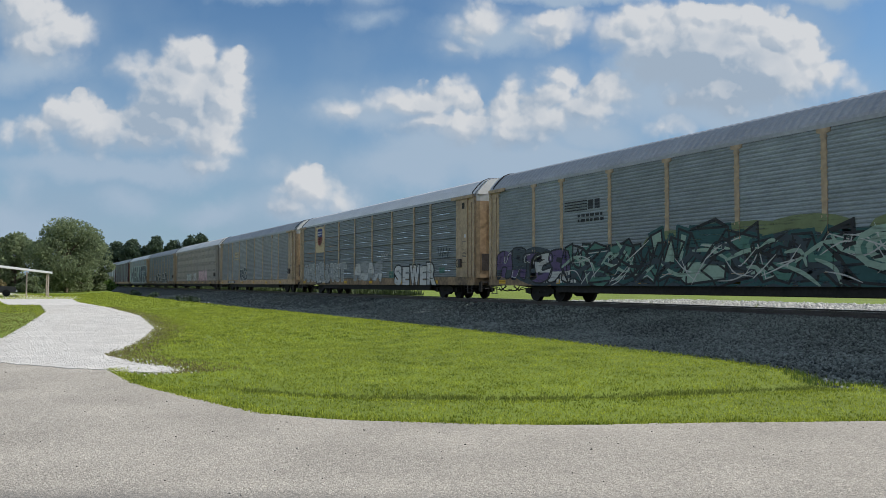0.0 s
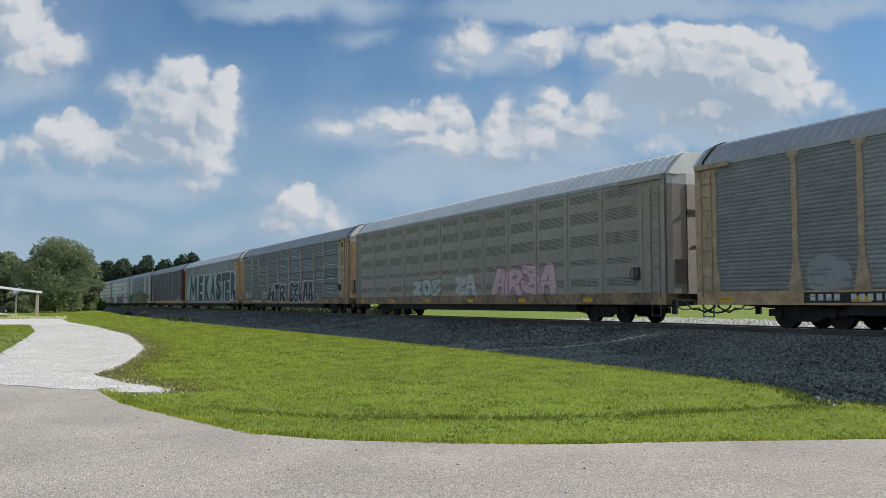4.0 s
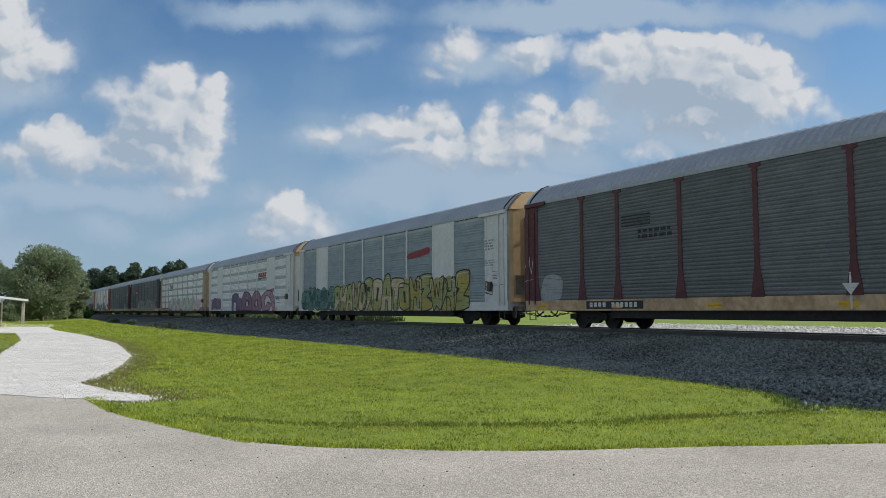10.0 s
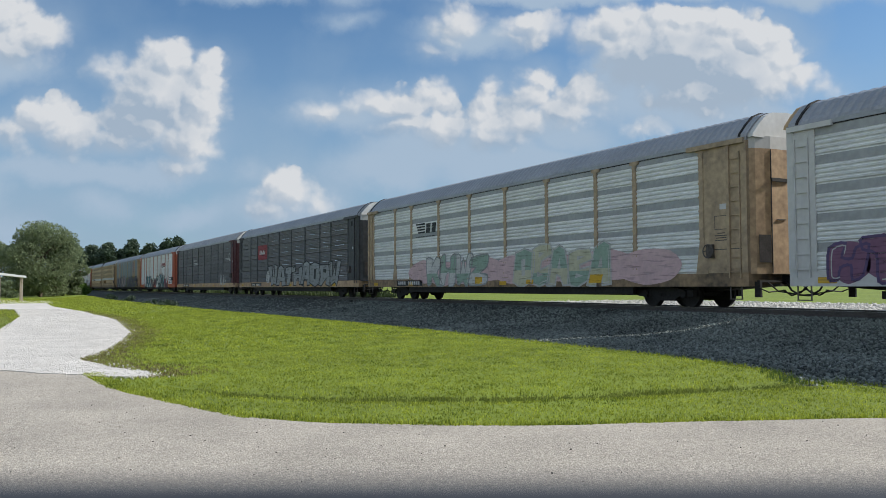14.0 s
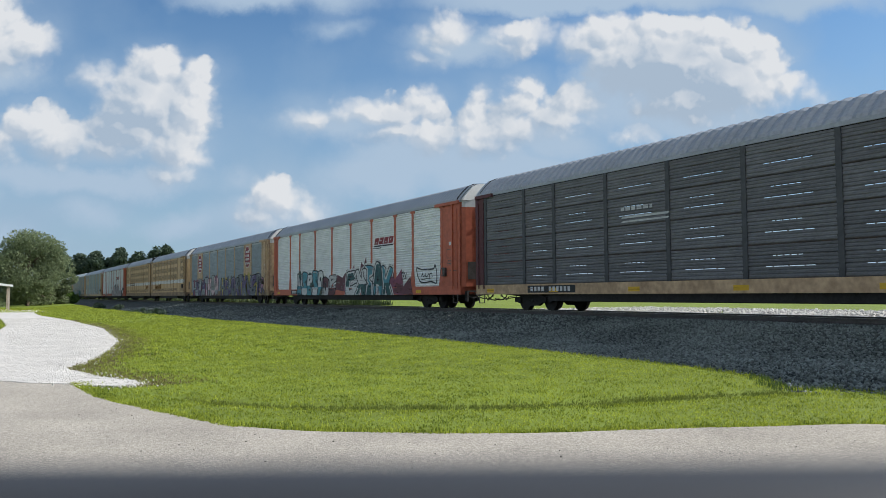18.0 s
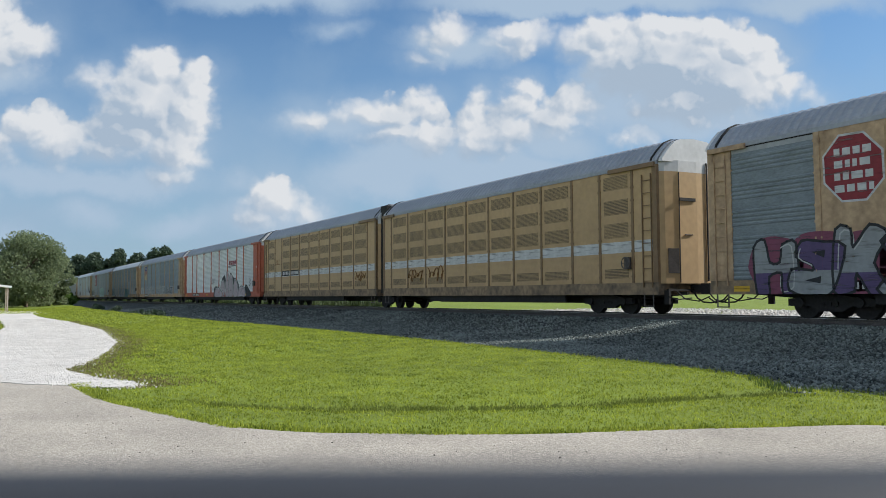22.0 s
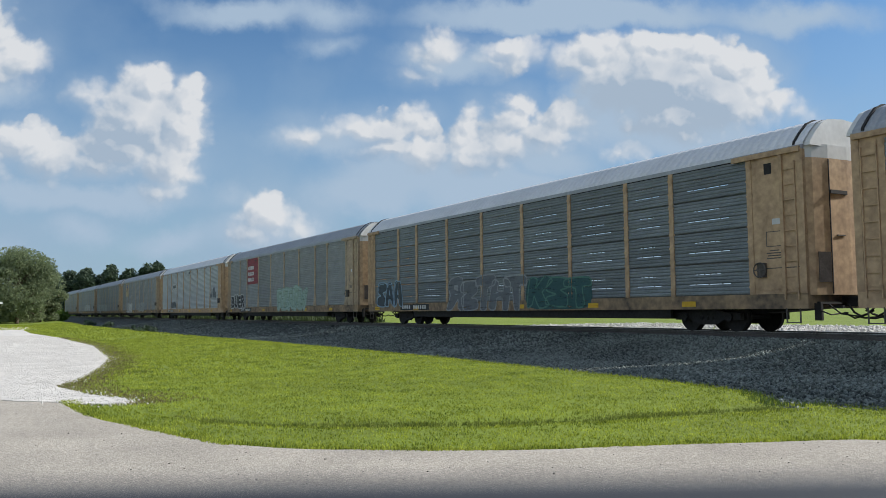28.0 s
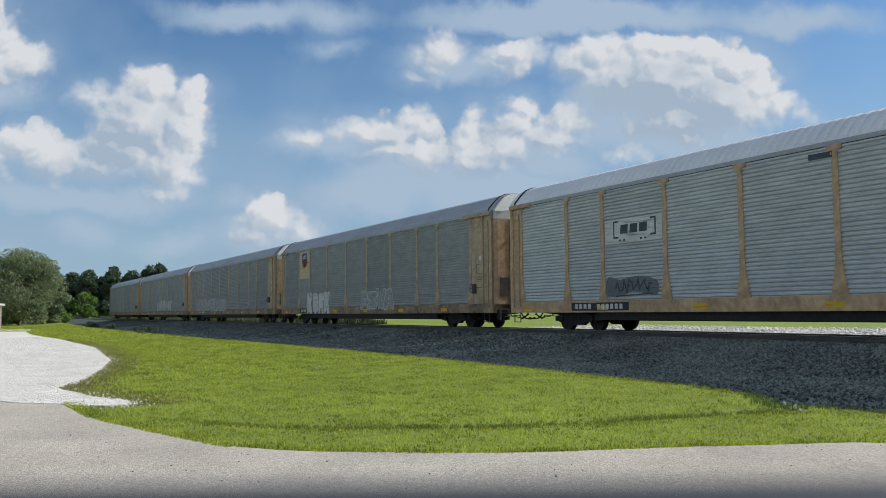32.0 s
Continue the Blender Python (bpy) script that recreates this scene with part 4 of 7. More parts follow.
# ---- lettering and paint on the wagons ----
def paint(name, color, rough=0.55):
    """Spray paint that missed the grooves of the ribs and has worn thin in streaks."""
    m = mat(name, color, rough, grain=7, stain=1.5, vary=0.18)
    n, l = m.node_tree.nodes, m.node_tree.links
    co, mp, nz, mr = n.new("ShaderNodeTexCoord"), n.new("ShaderNodeMapping"), n.new("ShaderNodeTexNoise"), n.new("ShaderNodeMapRange")
    mp.inputs["Scale"].default_value = (0.9, 1, 9)
    nz.inputs["Scale"].default_value, nz.inputs["Detail"].default_value = 1.3, 3
    l.new(co.outputs["Object"], mp.inputs[0]), l.new(mp.outputs[0], nz.inputs[0]), l.new(nz.outputs[0], mr.inputs[0])
    for key, value in (("From Min", 0.30), ("From Max", 0.46), ("To Min", 0.45), ("To Max", 0.97)):
        mr.inputs[key].default_value = value
    clear, ms = n.new("ShaderNodeBsdfTransparent"), n.new("ShaderNodeMixShader")
    l.new(mr.outputs[0], ms.inputs[0]), l.new(clear.outputs[0], ms.inputs[1]), l.new(n["Principled BSDF"].outputs[0], ms.inputs[2])
    l.new(ms.outputs[0], n["Material Output"].inputs[0])
    return m


INK = {
    "white": paint("white_spray", (0.54, 0.55, 0.54)), "pale": paint("faded_white_spray", (0.46, 0.47, 0.46)), "black": paint("black_spray", (0.022, 0.024, 0.027)),
    "navy": paint("slate_spray", (0.045, 0.062, 0.075)), "aqua": paint("pale_aqua_spray", (0.33, 0.45, 0.43)), "green": paint("sea_green_spray", (0.08, 0.19, 0.155)),
    "teal": paint("deep_teal_spray", (0.028, 0.085, 0.088)), "lime": paint("olive_lime_spray", (0.29, 0.29, 0.10)), "mint": paint("mint_spray", (0.27, 0.38, 0.31)),
    "purple": paint("plum_spray", (0.20, 0.10, 0.17)), "pink": paint("dusty_pink_spray", (0.38, 0.20, 0.26)), "rose": paint("pale_pink_spray", (0.58, 0.42, 0.44)),
    "violet": paint("dark_violet_spray", (0.10, 0.07, 0.16)), "red": paint("sign_red", (0.24, 0.032, 0.040)), "blue": paint("flag_blue", (0.035, 0.05, 0.20)),
    "cyan": paint("bright_cyan_spray", (0.07, 0.25, 0.31)), "yellow": paint("reflector_yellow", (0.62, 0.38, 0.03)), "amber": paint("brown_lettering", (0.25, 0.13, 0.05)),
    "ash": paint("worn_grey_spray", (0.27, 0.29, 0.295)), "slate": paint("mid_slate_spray", (0.13, 0.145, 0.16)), "moss": paint("olive_haze_spray", (0.16, 0.20, 0.10)), "mustard": paint("mustard_spray", (0.36, 0.29, 0.07)),
    "plum": paint("rosy_plum_spray", (0.28, 0.13, 0.20)), "cream": paint("cream_spray", (0.50, 0.50, 0.36)), "maroon": paint("dark_maroon_spray", (0.11, 0.04, 0.05)), "blush": paint("greyish_pink_spray", (0.46, 0.39, 0.41)),
    "sky": paint("pale_blue_spray", (0.24, 0.36, 0.46)),
    "magenta": paint("magenta_spray", (0.20, 0.06, 0.10)), "stone": paint("beige_lettering", (0.50, 0.40, 0.24)),
}


def clip(poly, axis, lo, hi):
    """The part of a flat polygon between two lines."""
    for sign, at in ((1, lo), (-1, hi)):
        out = []
        for i, p in enumerate(poly):
            q = poly[(i + 1) % len(poly)]
            dp, dq = sign * (p[axis] - at), sign * (q[axis] - at)
            if dp >= 0:
                out.append(p)
            if (dp >= 0) != (dq >= 0):
                t = dp / (dp - dq)
                out.append((p[0] + (q[0] - p[0]) * t, p[1] + (q[1] - p[1]) * t))
        poly = out
        if len(poly) < 3:
            return []
    return poly


def spray(car, spec, name, polys, ink, layer, label=""):
    """Paint that follows the sheets, the posts and the sill of a wagon's side."""
    posts = spec.get("posts", POSTS)
    wide = {"thin": 0.055, "plain": 0.085, "flare": 0.085, "wide": 0.14}[spec.get("style", "flare")]
    edges = [0.0] + posts + [BODY]
    flared = spec.get("style", "flare") == "flare"
    solid = spec.get("solid", (0, len(edges) - 2))
    lift = 0.004 + 0.0022 * layer
    s = Shape()

    def lay(poly, y):
        if len(poly) > 2:
            s.add([(x, -HALF - y - lift, z) for x, z in poly], [tuple(range(len(poly)))])

    for number, poly in enumerate(polys):
        lift = 0.004 + 0.0022 * layer + 0.00035 * (number % 14)
        xs, zs = [p[0] for p in poly], [p[1] for p in poly]
        x0, x1 = min(xs), max(xs)
        if min(zs) < Z_DECK:
            lay(clip(poly, 1, Z_SILL, Z_DECK), 0.04)
            poly = clip(poly, 1, Z_DECK, 9)
            if not poly:
                continue
        for i in range(len(edges) - 1):
            if edges[i + 1] > x0 and edges[i] < x1:
                lay(clip(poly, 0, edges[i] + (wide if i else 0), edges[i + 1] - (wide if i < len(posts) else 0)), 0.05 if i in solid else 0.034)
        for p in posts:
            if p + wide > x0 and p - wide < x1:
                lay(clip(poly, 0, p - wide, p + wide), 0.053)
            # the flared foot of a post stands out beside its shaft
            if flared and p + 0.24 > x0 and p - 0.24 < x1:
                foot = clip(poly, 1, Z_DECK, Z_DECK + 0.95)
                if foot:
                    lay(clip(foot, 0, p - 0.24, p - wide), 0.0535), lay(clip(foot, 0, p + wide, p + 0.24), 0.0535)
    if s.f:
        me = bpy.data.meshes.new(name)
        me.from_pydata(s.v, [], s.f)
        me.materials.append(INK[ink])
        ob = part(name, me, car, label)
        if name in ("graffiti_shade", "graffiti_line", "graffiti_outline", "graffiti_rim", "graffiti_backing", "mural_ground", "graffiti_streak", "graffiti_flame", "graffiti_patch", "dark_patch", "graffiti_shadow", "graffiti_glint", "graffiti_tear", "notice_frame", "graffiti_frame", "emblem_slit", "emblem_line", "emblem") or name.endswith("lettering"):
            ob["kind"] = "stuff"


def stroke(pts, w):
    """A thick bent line as quads with pointed joints."""
    out = []
    for a, b in zip(pts, pts[1:]):
        d = Vector((b[0] - a[0], b[1] - a[1]))
        if d.length < 1e-6:
            continue
        d.normalize()
        n = Vector((-d.y, d.x)) * w / 2
        e = d * w * 0.42
        out.append([(a[0] - e.x + n.x, a[1] - e.y + n.y), (a[0] - e.x - n.x, a[1] - e.y - n.y), (b[0] + e.x - n.x, b[1] + e.y - n.y), (b[0] + e.x + n.x, b[1] + e.y + n.y)])
    return out


def brush(pts, w, sharp=0.35):
    """A bent, swelling brush line through the points, as joined quads."""
    path = []
    n = len(pts)
    for i in range(n - 1):
        p0, p1, p2, p3 = pts[max(i - 1, 0)], pts[i], pts[i + 1], pts[min(i + 2, n - 1)]
        for k in range(5):
            t = k / 5
            path.append(tuple(0.5 * (2 * p1[a] + (p2[a] - p0[a]) * t + (2 * p0[a] - 5 * p1[a] + 4 * p2[a] - p3[a]) * t * t + (3 * p1[a] - p0[a] - 3 * p2[a] + p3[a]) * t ** 3) for a in (0, 1)))
    path.append(tuple(pts[-1]))
    sides = []
    m = len(path)
    for i, p in enumerate(path):
        a, b = path[max(i - 1, 0)], path[min(i + 1, m - 1)]
        d = Vector((b[0] - a[0], b[1] - a[1]))
        d = d.normalized() if d.length > 1e-6 else Vector((1, 0))
        ww = 0.5 * w * (sharp + (1.25 - sharp) * math.sin(math.pi * (0.12 + 0.76 * i / (m - 1))))
        sides.append(((p[0] - d.y * ww, p[1] + d.x * ww), (p[0] + d.y * ww, p[1] - d.x * ww)))
    return [[a[0], a[1], b[1], b[0]] for a, b in zip(sides, sides[1:])]


def oval(cx, cz, rx, rz, n=22, turn=0.0):
    c, s_ = math.cos(turn), math.sin(turn)
    return [(cx + rx * math.cos(2 * math.pi * i / n) * c - rz * math.sin(2 * math.pi * i / n) * s_, cz + rx * math.cos(2 * math.pi * i / n) * s_ + rz * math.sin(2 * math.pi * i / n) * c) for i in range(n)]


def bar(x0, x1, z0, z1, lean=0.0):
    return [(x0, z0), (x1, z0), (x1 + lean, z1), (x0 + lean, z1)]


# fat block outlines in a unit cell, and the slits cut into them
FORMS = [
    ([(0, 0), (0.3, -0.02), (0.36, 0.36), (0.62, 0.4), (0.64, 0), (1, 0.06), (0.94, 1.02), (0.64, 0.96), (0.62, 0.66), (0.36, 0.64), (0.28, 1.06), (-0.04, 0.94)], []),
    ([(0.04, 0.06), (0.5, -0.06), (0.98, 0.1), (1.02, 0.5), (0.55, 0.42), (0.56, 0.58), (1.0, 0.74), (0.9, 1.04), (0.4, 1.0), (0.02, 0.9)], [[(0.36, 0.2), (0.7, 0.26), (0.36, 0.34)], [(0.36, 0.68), (0.66, 0.8), (0.36, 0.82)]]),
    ([(0, 0), (0.34, 0.02), (0.42, 0.26), (0.62, 0.26), (0.68, -0.04), (1.06, 0.02), (0.78, 0.98), (0.5, 1.1), (0.24, 1.0)], [[(0.44, 0.46), (0.60, 0.46), (0.52, 0.76)]]),
    ([(0.02, 0), (0.36, 0.02), (0.38, 0.34), (0.7, -0.06), (1.08, 0.04), (0.72, 0.5), (1.02, 0.92), (0.66, 1.08), (0.38, 0.7), (0.34, 1.0), (-0.04, 1.04)], []),
    ([(0, 0.1), (0.5, -0.05), (0.95, 0.1), (1.02, 0.55), (0.94, 0.95), (0.5, 1.06), (0.02, 0.92), (-0.05, 0.5)], [[(0.38, 0.28), (0.56, 0.26), (0.62, 0.72), (0.42, 0.74)]]),
    ([(0, -0.02), (0.34, 0), (0.36, 0.3), (0.72, -0.04), (1.06, 0.0), (0.82, 0.42), (1.0, 0.72), (0.86, 1.02), (0.04, 1.0)], [[(0.36, 0.58), (0.64, 0.66), (0.6, 0.8), (0.36, 0.78)]]),
    ([(0.3, -0.04), (0.66, 0), (0.66, 0.66), (1.04, 0.7), (0.98, 1.02), (0.0, 1.0), (-0.06, 0.7), (0.32, 0.64)], []),
    ([(0.24, 0), (0.5, 0.1), (0.78, -0.02), (1.06, 1.0), (0.74, 1.02), (0.66, 0.42), (0.52, 0.9), (0.36, 0.42), (0.26, 1.04), (-0.06, 0.98)], []),
    ([(0.02, 0.04), (0.9, -0.04), (1.0, 0.36), (0.62, 0.6), (0.98, 0.66), (0.94, 1.0), (0.06, 1.04), (0, 0.64), (0.4, 0.42), (0.02, 0.36)], []),
]


def rounded(ring, k=3):
    """A closed ring of points bent into a smooth outline."""
    out, n = [], len(ring)
    for i in range(n):
        p0, p1, p2, p3 = ring[i - 1], ring[i], ring[(i + 1) % n], ring[(i + 2) % n]
        for j in range(k):
            t = j / k
            out.append(tuple(0.5 * (2 * p1[a] + 0.8 * (p2[a] - p0[a]) * t + (1.6 * p0[a] - 4.4 * p1[a] + 3.6 * p2[a] - 0.8 * p3[a]) * t * t + (2.4 * p1[a] - 0.8 * p0[a] - 2.4 * p2[a] + 0.8 * p3[a]) * t ** 3) for a in (0, 1)))
    return out


def tag(car, spec, x0, x1, z0, z1, n, fills, outline, back="", seed=1, w=0.2, rim="", label="spray-painted block form", gap=-0.06, soft=1, shine="pale", spikes=0):
    """A piece of spray-painted block forms: backing cloud, halo, two-tone fill, slits, outline and glints."""
    rnd = random.Random(seed)
    cell, h = (x1 - x0) / n, z1 - z0
    line = min(0.075, 0.3 * w)
    if back:
        for i in range(n):
            spray(car, spec, "graffiti_cloud", [rounded([(x0 + cell * (i + 0.5 + rnd.uniform(0.55, 0.85) * math.cos(a * 0.7854)), z0 + h * (0.5 + rnd.uniform(0.5, 0.68) * math.sin(a * 0.7854))) for a in range(8)])], back, 0)
    for i in range(n):
        ring, slits = rnd.choice(FORMS)
        across, lean, tall = rnd.random() < 0.4, rnd.uniform(-0.12, 0.22), rnd.uniform(0.88, 1.1)
        place = lambda p: (x0 + cell * (i + gap + (1 - 2 * gap) * ((1 - p[0] if across else p[0]) + lean * (p[1] - 0.5))), z0 + h * p[1] * tall)
        poly = [place((p[0] + rnd.uniform(-0.06, 0.06), p[1] + rnd.uniform(-0.04, 0.04))) for p in ring]
        thorns = []
        for _ in range(spikes):
            k = rnd.randrange(len(poly))
            a, b = poly[k - 1], poly[k]
            t = math.atan2((a[1] + b[1]) / 2 - z0 - h / 2, (a[0] + b[0]) / 2 - x0 - cell * (i + 0.5)) + rnd.uniform(-0.5, 0.5)
            r = rnd.uniform(0.3, 0.75) * h * 0.5
            thorns.append([a, b, ((a[0] + b[0]) / 2 + 1.3 * r * math.cos(t), (a[1] + b[1]) / 2 + r * math.sin(t))])
        if soft:
            poly = rounded(poly)
        lift = 1.3 * (i % 2)
        edge = lambda q, ww: stroke(q + [q[0]], ww)
        if rim:
            spray(car, spec, "graffiti_rim", edge(poly, 0.26), rim, 1 + lift)
        for thorn in thorns:
            spray(car, spec, "graffiti_shade", [thorn], fills[(i + 1) % len(fills)], 1.4 + lift)
        spray(car, spec, "graffiti_letter", [poly], fills[i % len(fills)], 2 + lift, label)
        low = clip(poly, 1, z0 - 1, z0 + h * rnd.uniform(0.30, 0.45))
        if low and len(fills) > 1:
            spray(car, spec, "graffiti_shade", [low], fills[(i + 1) % len(fills)], 2.6 + lift)
        for q in slits:
            spray(car, spec, "graffiti_slit", [[place(p) for p in q]], outline, 3.2 + lift)
        spray(car, spec, "graffiti_outline", edge(poly, line) + [q for thorn in thorns for q in stroke([thorn[1], thorn[2], thorn[0]], line)], outline, 3.4 + lift)
        if shine and w > 0.12:
            cx, cz = sum(p[0] for p in poly) / len(poly), sum(p[1] for p in poly) / len(poly)
            inner = [(cx + (p[0] - cx) * 0.80, cz + (p[1] - cz) * 0.86) for p in poly]
            k = rnd.randrange(len(inner))
            inner = inner[k:] + inner[:k]
            spray(car, spec, "graffiti_line", stroke(inner[:len(inner) // 3], 0.035), shine, 4.2 + lift)


def script(car, spec, x0, x1, z0, z1, ink, seed=1, w=0.045):
    """A thin scrawled tag."""
    rnd = random.Random(seed)
    n = max(8, int((x1 - x0) / 0.09))
    pts = [(x0 + (x1 - x0) * i / n + rnd.uniform(-0.06, 0.06), z0 + (z1 - z0) * (0.5 + 0.5 * math.sin(i * 1.9 + rnd.uniform(-0.6, 0.6)) * rnd.uniform(0.5, 1))) for i in range(n + 1)]
    spray(car, spec, "scrawl", stroke(pts, w) + stroke([(x0, z0 - 0.05), (x1, z0 + 0.02)], w * 0.7), ink, 2)


def letters(car, spec, text, x0, x1, z0, z1, ink, outline="", thick=0.0, layer=3, outer=0.0, name="lettering"):
    """Real letters from the built-in font, fitted into a box."""
    for k, (color, off) in enumerate(((outline, thick + outer), (ink, thick))):
        if not color:
            continue
        cu = bpy.data.curves.new("letters", "FONT")
        cu.body = text
        cu.resolution_u = 3
        cu.offset = off
        ob = bpy.data.objects.new("letters", cu)
        me = bpy.data.meshes.new_from_object(ob)
        vs = [v.co for v in me.vertices]
        if k == 0 or not outline:
            bx0, bx1 = min(v.x for v in vs), max(v.x for v in vs)
            by0, by1 = min(v.y for v in vs), max(v.y for v in vs)
        polys = [[(x0 + (vs[i].x - bx0) / (bx1 - bx0) * (x1 - x0), z0 + (vs[i].y - by0) / (by1 - by0) * (z1 - z0)) for i in p.vertices] for p in me.polygons]
        spray(car, spec, name, polys, color, layer + k)
        bpy.data.meshes.remove(me)
        bpy.data.objects.remove(ob)
        bpy.data.curves.remove(cu)


def marks(car, spec, x0=4.2, plate=True, ink="white"):
    """Road number panel on the sill, as plain bars."""
    if plate:
        spray(car, spec, "number_plate", [bar(x0, x0 + 3.0, 0.72, 1.0)], "black", 0, "black number panel")
    polys = [bar(x0 + 0.2 + 0.24 * i, x0 + 0.36 + 0.24 * i, 0.78, 0.95) for i in range(4)] + [bar(x0 + 1.4 + 0.23 * i, x0 + 1.55 + 0.23 * i, 0.78, 0.95) for i in range(6)]
    spray(car, spec, "number_lettering", polys, ink, 1)


def reflectors(car, spec, every=4.4):
    for i in range(6):
        spray(car, spec, "reflector", [bar(1.2 + every * i, 1.75 + every * i, 0.74, 0.90)], "yellow", 1, "yellow reflector strip")


def bars_block(x0, x1, z0, z1, rows, seed=3):
    rnd = random.Random(seed)
    out = []
    h = (z1 - z0) / rows
    for r in range(rows):
        x = x0
        while x < x1 - 0.1:
            w = rnd.uniform(0.12, 0.3)
            out.append(bar(x, min(x1, x + w), z1 - (r + 0.8) * h, z1 - (r + 0.2) * h))
            x += w + 0.07
    return out


def shield(car, spec, cx, cz, w, h):
    ring = [(cx - w / 2, cz + h * 0.42), (cx - w * 0.25, cz + h * 0.5), (cx, cz + h * 0.44), (cx + w * 0.25, cz + h * 0.5), (cx + w / 2, cz + h * 0.42), (cx + w * 0.5, cz - h * 0.2), (cx + w * 0.3, cz - h * 0.42), (cx, cz - h * 0.5),
            (cx - w * 0.3, cz - h * 0.42), (cx - w * 0.5, cz - h * 0.2)]
    spray(car, spec, "emblem", [ring], "white", 0, "shield emblem in red, white and blue")
    spray(car, spec, "emblem_field", [clip(ring, 1, cz + h * 0.02, cz + h)], "blue", 1)
    spray(car, spec, "emblem_stripe", [clip(clip(ring, 1, cz - h, cz), 0, cx - w / 2 + w * (i + 0.15) / 6.5, cx - w / 2 + w * (i + 0.65) / 6.5) for i in range(7)], "red", 1)
    spray(car, spec, "emblem_lettering", bars_block(cx - w * 0.36, cx + w * 0.36, cz + h * 0.08, cz + h * 0.36, 2), "white", 2)


def road_mark(car, spec, x):
    spray(car, spec, "emblem", [bar(x + 0.1 + 0.6 * i, x + 0.62 + 0.6 * i, 3.42, 3.78, 0.16) for i in range(4)], "red", 1, "red slanted emblem")
    spray(car, spec, "emblem_slit", [bar(x + 0.28 + 0.6 * i, x + 0.46 + 0.6 * i, 3.50 + 0.1 * (i % 2), 3.56 + 0.1 * (i % 2), 0.03) for i in range(4)], "white", 2)
    spray(car, spec, "emblem_line", [bar(x, x + 2.5, 3.30, 3.37, 0.05), bar(x - 0.05, x + 1.0, 3.20, 3.25, 0.02)], "black", 1)


cars = {round(spec["offset"], 1): (car, spec) for car, spec in TRAIN}
for off, (car, spec) in cars.items():
    if spec.get("two"):
        continue
    reflectors(car, spec)
    if spec["panel"] != "dusty":
        marks(car, spec, plate=off not in (114.4, 228.8))

c, sp = cars[0.0]
spray(c, sp, "mural_ground", [bar(5.2, 27.4, Z_SILL, 1.12)] + [rounded([(4.0 + 2.6 * i + 1.9 * math.cos(k * 0.7854), 1.35 + (0.75 + 0.2 * math.sin(i * 2.3 + k)) * math.sin(k * 0.7854)) for k in range(8)]) for i in range(9)], "navy", 0, "dark slate mural ground")
spray(c, sp, "graffiti_cloud", [oval(x, z, 1.5, 0.4, 14) for x, z in ((12.2, 2.1), (15.2, 2.2), (17.2, 2.25), (20.6, 2.2))], "moss", 0, "soft olive spray haze")
tag(c, sp, 1.2, 4.4, 1.0, 2.1, 3, ["violet", "navy"], "black", "violet", 4, 0.2)
tag(c, sp, 3.9, 6.4, 0.85, 1.95, 2, ["pale", "violet"], "black", "", 14, 0.24)
tag(c, sp, 6.2, 11.6, 0.8, 2.15, 4, ["green", "teal"], "black", "", 11, 0.3, "", spikes=2, soft=0)
tag(c, sp, 11.2, 14.4, 0.8, 2.5, 2, ["mint", "teal"], "black", "", 12, 0.3, "teal", spikes=4, soft=0)
tag(c, sp, 14.0, 18.6, 0.8, 2.05, 3, ["green", "navy"], "black", "", 13, 0.3, "teal", spikes=5, soft=0)
tag(c, sp, 18.4, 26.9, 0.75, 2.1, 5, ["green", "teal"], "black", "", 17, 0.3, "teal", spikes=3, soft=0)
spray(c, sp, "graffiti_swirl", [q for k in range(2) for q in stroke([(19.6 + (0.85 - 0.34 * k) * math.cos(0.5 * i), 1.65 + (0.5 - 0.2 * k) * math.sin(0.5 * i)) for i in range(12)], 0.17)], "mint", 6.5, "pale green ring")
rnd = random.Random(77)
for ink, width, count, layer in (("mint", 0.10, 34, 5.2), ("black", 0.09, 40, 5.6), ("navy", 0.16, 26, 4.9), ("pale", 0.035, 44, 6.2)):
    spears = []
    for _ in range(count):
        x, z, a, r = rnd.uniform(6.4, 26.4), rnd.uniform(0.9, 1.9), rnd.choice((0.5, 0.7, 1.0, 2.2, 2.5, 2.8)) + rnd.uniform(-0.2, 0.2), rnd.uniform(0.35, 0.95)
        bow = rnd.uniform(-0.25, 0.25)
        spears += brush([(x - r * math.cos(a), max(0.68, z - 0.6 * r * math.sin(a))), (x + bow * math.sin(a), z + bow), (x + r * math.cos(a), z + 0.6 * r * math.sin(a))], width, 0.0)
    spray(c, sp, "graffiti_line", spears, ink, layer)
spray(c, sp, "graffiti_streak", [bar(5.6 + 1.9 * i, 6.1 + 1.9 * i, 0.68, 1.0, 0.9) for i in range(11)], "teal", 1.2)
spray(c, sp, "emblem_lettering", [bar(6.15, 7.6, 3.86 - 0.11 * i, 3.91 - 0.11 * i) for i in range(4)] + bars_block(7.0, 8.6, 3.05, 3.42, 2) + [bar(7.65 + 0.4 * i, 7.95 + 0.4 * i, 3.55, 3.9) for i in range(2)], "black", 1)
c, sp = cars[28.6]
tag(c, sp, 1.3, 10.3, 0.95, 2.05, 8, ["ash"], "pale", "", 21, 0.12, shine="")
tag(c, sp, 12.0, 16.4, 0.98, 1.95, 4, ["pale", "ash"], "ash", "", 22, 0.2, shine="")
